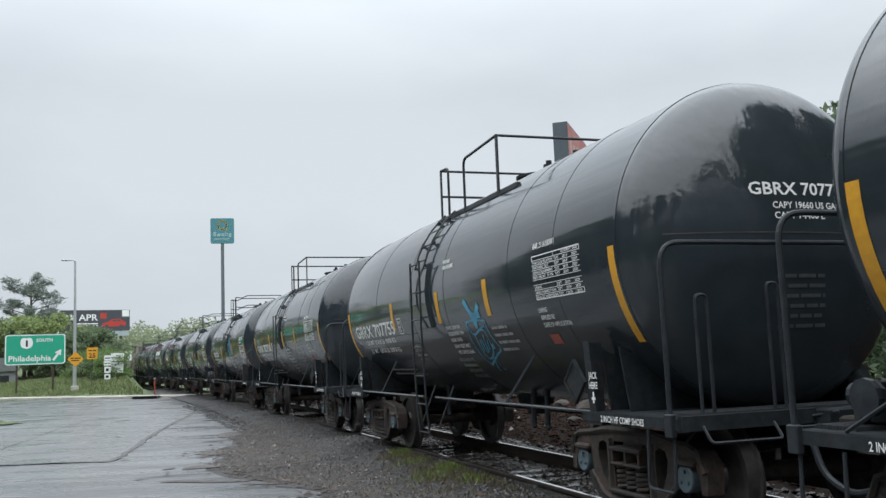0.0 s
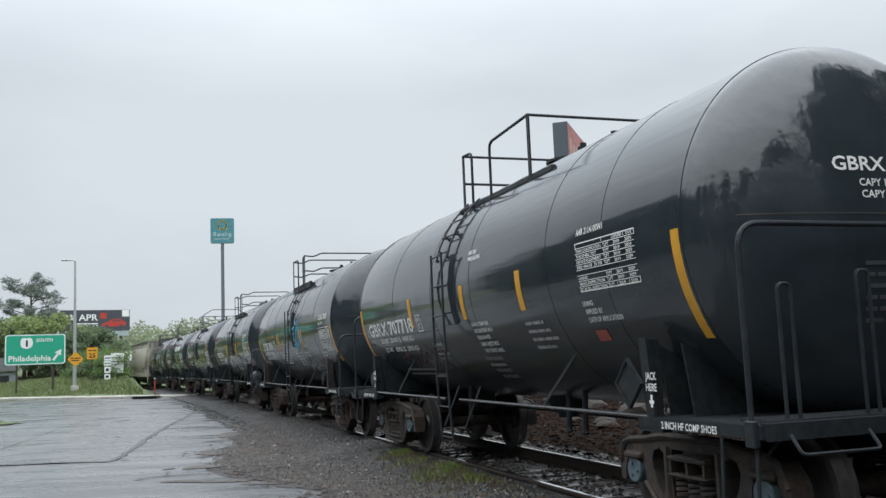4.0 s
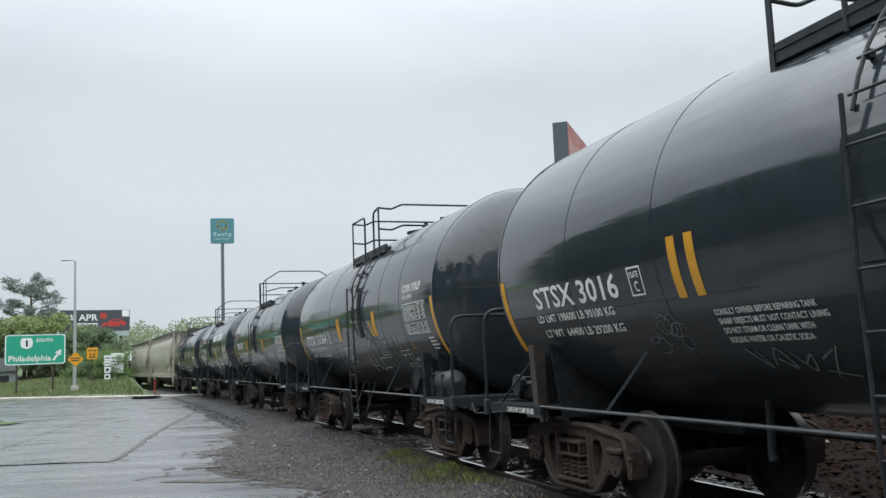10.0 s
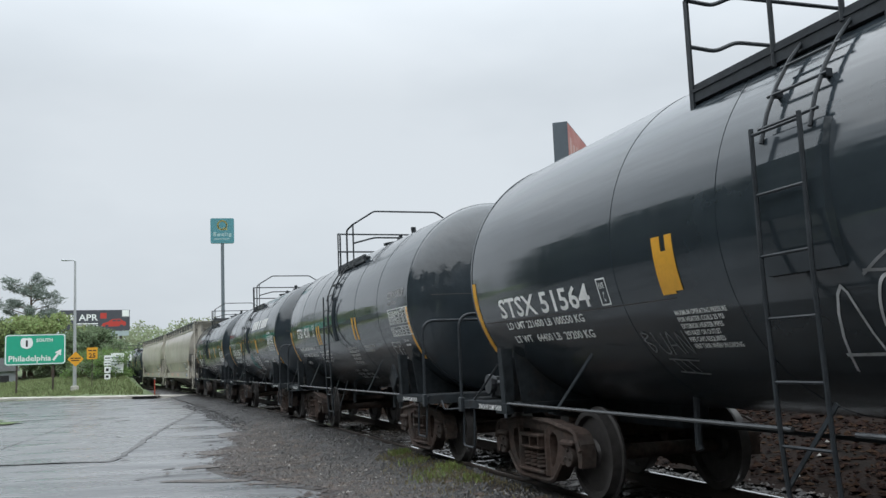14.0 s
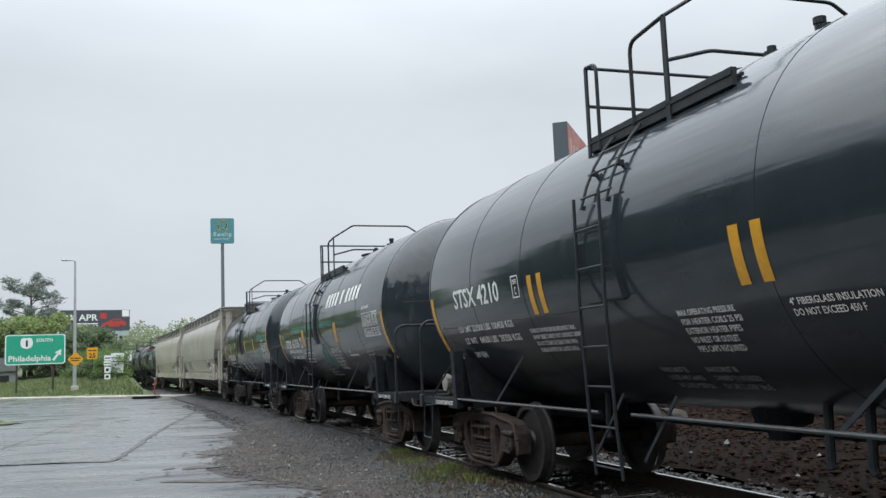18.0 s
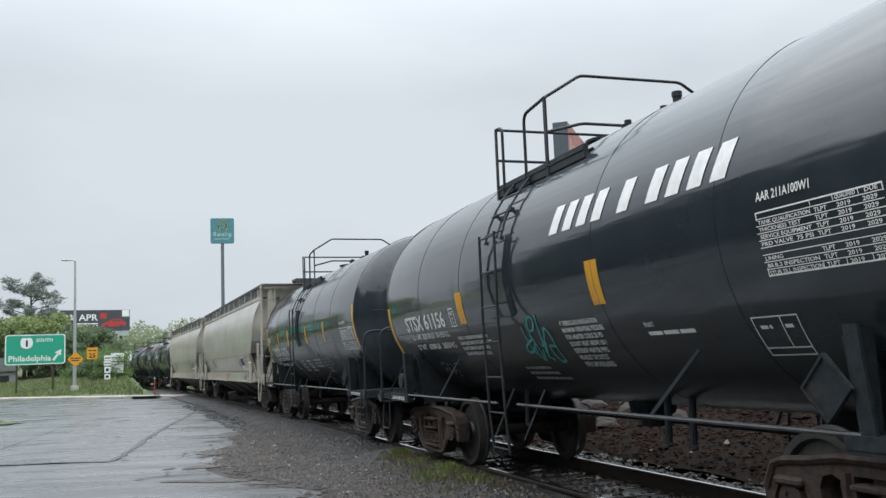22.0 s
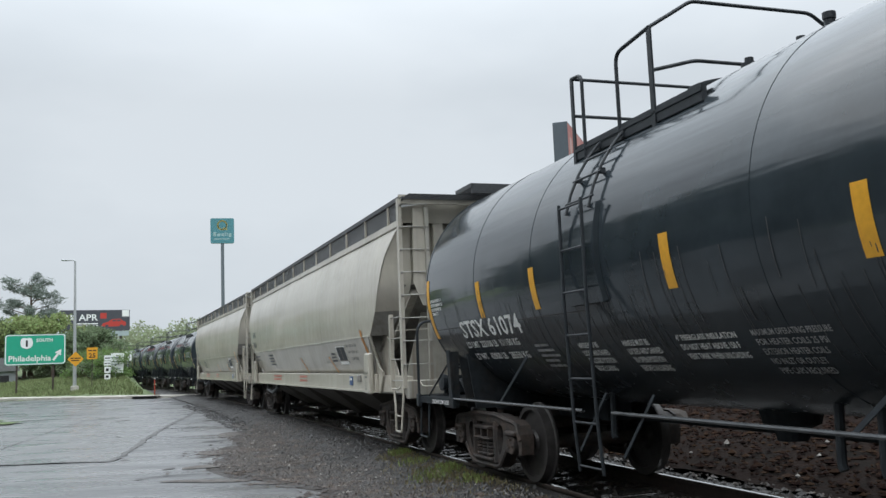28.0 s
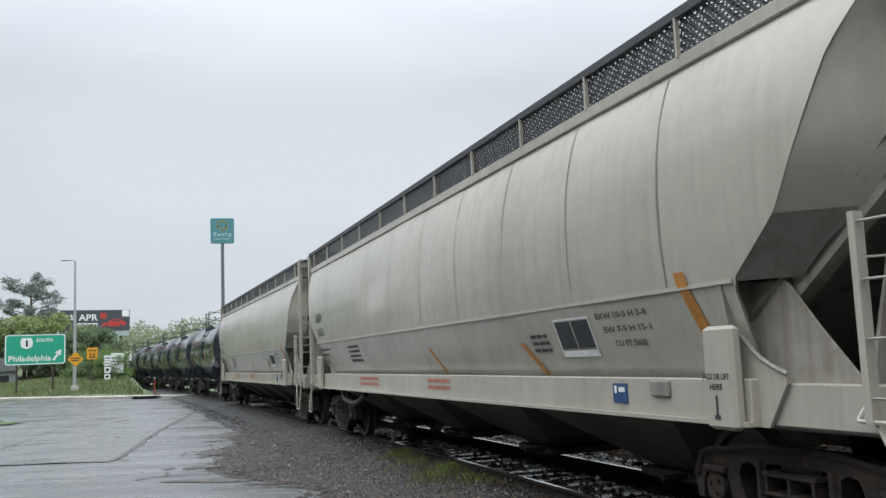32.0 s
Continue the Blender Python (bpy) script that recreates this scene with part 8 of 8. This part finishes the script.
hitch(tank_car("STSX 61156", ("LD LMT  223100 LB  101150 KG", "LT WT   62900 LB   28550 KG"), tape_gap=0.058, vent_post=True, half=5.37, ladder=(-0.87, -0.41), rails=(-1.36, -1.16, -0.50, 0.07), deck_end=0.92, rail_lat=1.1, seams=(-3.66, -1.9, 1.65, 3.5), tapes=((-1.95, True), (1.63, True)),
               tape_z=(2.34, 1.94), edge_z=(2.34, 1.56), table=(3.95, 5.03, 1.96, 2.38), cast=RUST, double=True, rail_style="arch", mark_x=(-4.49, -2.66), plate_x=(-2.43, -2.24), gross_x=(-4.36, -2.67),
               label="black tank car with a large white company name and teal graffiti",
               inks=stsx_inks((-2.41, 0, 0), False, (3.58, 4.04), (1.45, 1.71)) + [("company_letter", ink, WHITE, "large white italic letter as a plain block") for ink in word_bars(0.78, 3.75, 2.68, 2.95, (4, 1, 4), 0.35)] + [("scratched_tag", scratches(-3.5, 1.38, 0.7, 0.24, 9, 11), GRAFFITI_PALE, "thin pale scratched loops"), ("graffiti", strokes(g6, 0.028), GRAFFITI_TEAL, "teal spray-painted scrawl"),
                     ("stencil_note", note(0.67, 1.86, ["4\" FIBERGLASS INSULATION", "MAXIMUM OPERATING PRESSURE", "FOR HEATER COILS 25 PSI", "DO NOT HEAT ABOVE 150 F", "EXTERIOR HEATER PIPES", "NO INLET OR OUTLET", "PIPE CAPS REQUIRED"], 0.85, 0.045, 0.068), WHITE, "white stencilled warning"),
                     ("stencil_note", note(-0.9, 1.42, [None] * 3, 0.9, 0.035, 0.06), WHITE_DIM, "dull stencilled lines"), ("stencil_note", note(2.2, 1.78, ["PAINT", None], 0.8, 0.04, 0.07), WHITE, "white stencilled lines")]), 70.86)
streak = random.Random(7)
drips = Ink()
for k in range(120):
    x, z1 = streak.uniform(-4.9, 4.9), streak.uniform(1.75, 2.35)
    z0 = z1 - streak.uniform(0.2, 0.75)
    w = streak.uniform(0.004, 0.011)
    drips.bar(x, x + w, max(1.12, z0), z1, streak.uniform(-0.04, 0.04), 3)
DRIP = mat("dried_syrup_drips", (0.055, 0.056, 0.058), 0.5, grain=0.4, scale=12)
hitch(tank_car("STSX 61074", ("LD LMT  223100 LB  101150 KG", "LT WT   62900 LB   28550 KG"), vent_post=True, half=5.49, ladder=(-0.97, -0.52), rails=(-1.48, -1.26, -0.57, 0.02), deck_end=0.72, rail_lat=1.1, seams=(-3.58, -1.9, 1.69, 3.41), tapes=((-3.46, False), (-1.88, False), (0.632, False), (2.656, False)),
               tape_z=(2.41, 1.98), edge_z=(2.60, 1.79), table=(4.2, 5.3, 1.77, 2.2), cast=STEEL_DARK, double=True, rail_style="arch", mark_z=(1.77, 1.98), mark_x=(-4.38, -2.48), plate_x=(-6.9, -6.8), gross_x=(-4.43, -2.75), truck=4.48, black=DUSTY_BLACK,
               label="black tank car streaked with pale dried drips",
               inks=[("dried_syrup", drips, DRIP, "pale dried drips"), ("stencil_note", note(0.33, 1.66, ["4\" FIBERGLASS INSULATION", "DO NOT HEAT ABOVE 150 F", "VENT TANK WHEN UNLOADING"], 0.85, 0.045, 0.075), WHITE, "white stencilled warning"),
                     ("stencil_note", note(1.285, 1.66, ["MAXIMUM OPERATING PRESSURE", "FOR HEATER COILS 25 PSI", "EXTERIOR HEATER COILS", "NO INLET OR OUTLET", "PIPE CAPS REQUIRED"], 0.9, 0.042, 0.068), WHITE_DIM, "white stencilled warning"),
                     ("stencil_note", note(-0.54, 1.64, ["HANDLE MUST BE", "LOCKED AND CHAINED", "IN OPEN POSITION", "BEFORE UNLOADING"], 0.55, 0.05, 0.075), WHITE, "white stencilled warning"),
                     ("stencil_note", note(-1.4, 1.64, ["HANDLE MUST BE", "LOCKED AND CHAINED", "IN CLOSED POSITION", "BEFORE LOADING"], 0.5, 0.05, 0.075), WHITE, "white stencilled warning"),
                     ("stencil_note", note(-5.32, 2.34, ["OWNERSHIP SUBJECT TO A", "SECURITY AGREEMENT FILED", "UNDER THE INTERSTATE", "COMMERCE ACT"], 0.5, 0.04, 0.058), WHITE, "white stencilled notice"),
                     ("stencil_note", note(-2.4, 1.66, [None] * 5, 0.45, 0.03, 0.055), WHITE_DIM, "dull stencilled lines")]), 84.15)
h1 = hopper_car("light grey covered hopper car with rust stains and a mesh walkway")
hitch(h1, 99.93)


def copied(made, middle):
    """The same car again further back in the train, wheels and all."""
    car, sets, truck = made
    twin = copy_thing(car, Matrix())
    old = [o for o in car.children if o.name.startswith("wheelset")]
    new_sets = [o for o in twin.children if o.name.startswith("wheelset")]
    xs = {o.name: x for o, x in sets}
    CARS.append((twin, [(b, b.matrix_basis.translation.x) for b in new_sets], truck, middle))
    return twin


copied(h1, 118.83)
plain = tank_car(None, None, label="distant black tank car at the tail of the train", cast=STEEL_DARK, half=5.15, ladder=(0.0, 0.7), rails=(-0.95, -0.42, 0.3, 1.0), rail_lat=1.12, seams=ST_SEAMS, tapes=((-1.72, False), (1.62, False)), double=True)
hitch(plain, 135.5)
for k in range(1, 6):
    copied(plain, 135.5 + 13.05 * k)


def way_at(t):
    """The train's way, smooth between the full seconds."""
    i = min(int(t), 31)
    f = t - i
    p = [WAY[max(0, min(32, j))] for j in (i - 1, i, i + 1, i + 2)]
    if i == 0:
        p[0] = 2 * p[1] - p[2]
    if i == 31:
        p[3] = 2 * p[2] - p[1]
    return 0.5 * (2 * p[1] + (p[2] - p[0]) * f + (2 * p[0] - 5 * p[1] + 4 * p[2] - p[3]) * f * f + (3 * p[1] - p[0] - 3 * p[2] + p[3]) * f ** 3)


def motions():
    """The train rolls by; each wheelset turns as its car goes."""
    for car, sets, half, middle in CARS:
        walk(car, [(t, car_pose(middle - w, half)) for t, w in enumerate(WAY)])
        if middle > 128:
            continue
        for ws, x in sets:
            walk(ws, [(k * 0.2, Matrix.Translation((x, 0, 0.457)) @ Matrix.Rotation(way_at(k * 0.2) / 0.457, 4, "Y")) for k in range(161)])

motions()
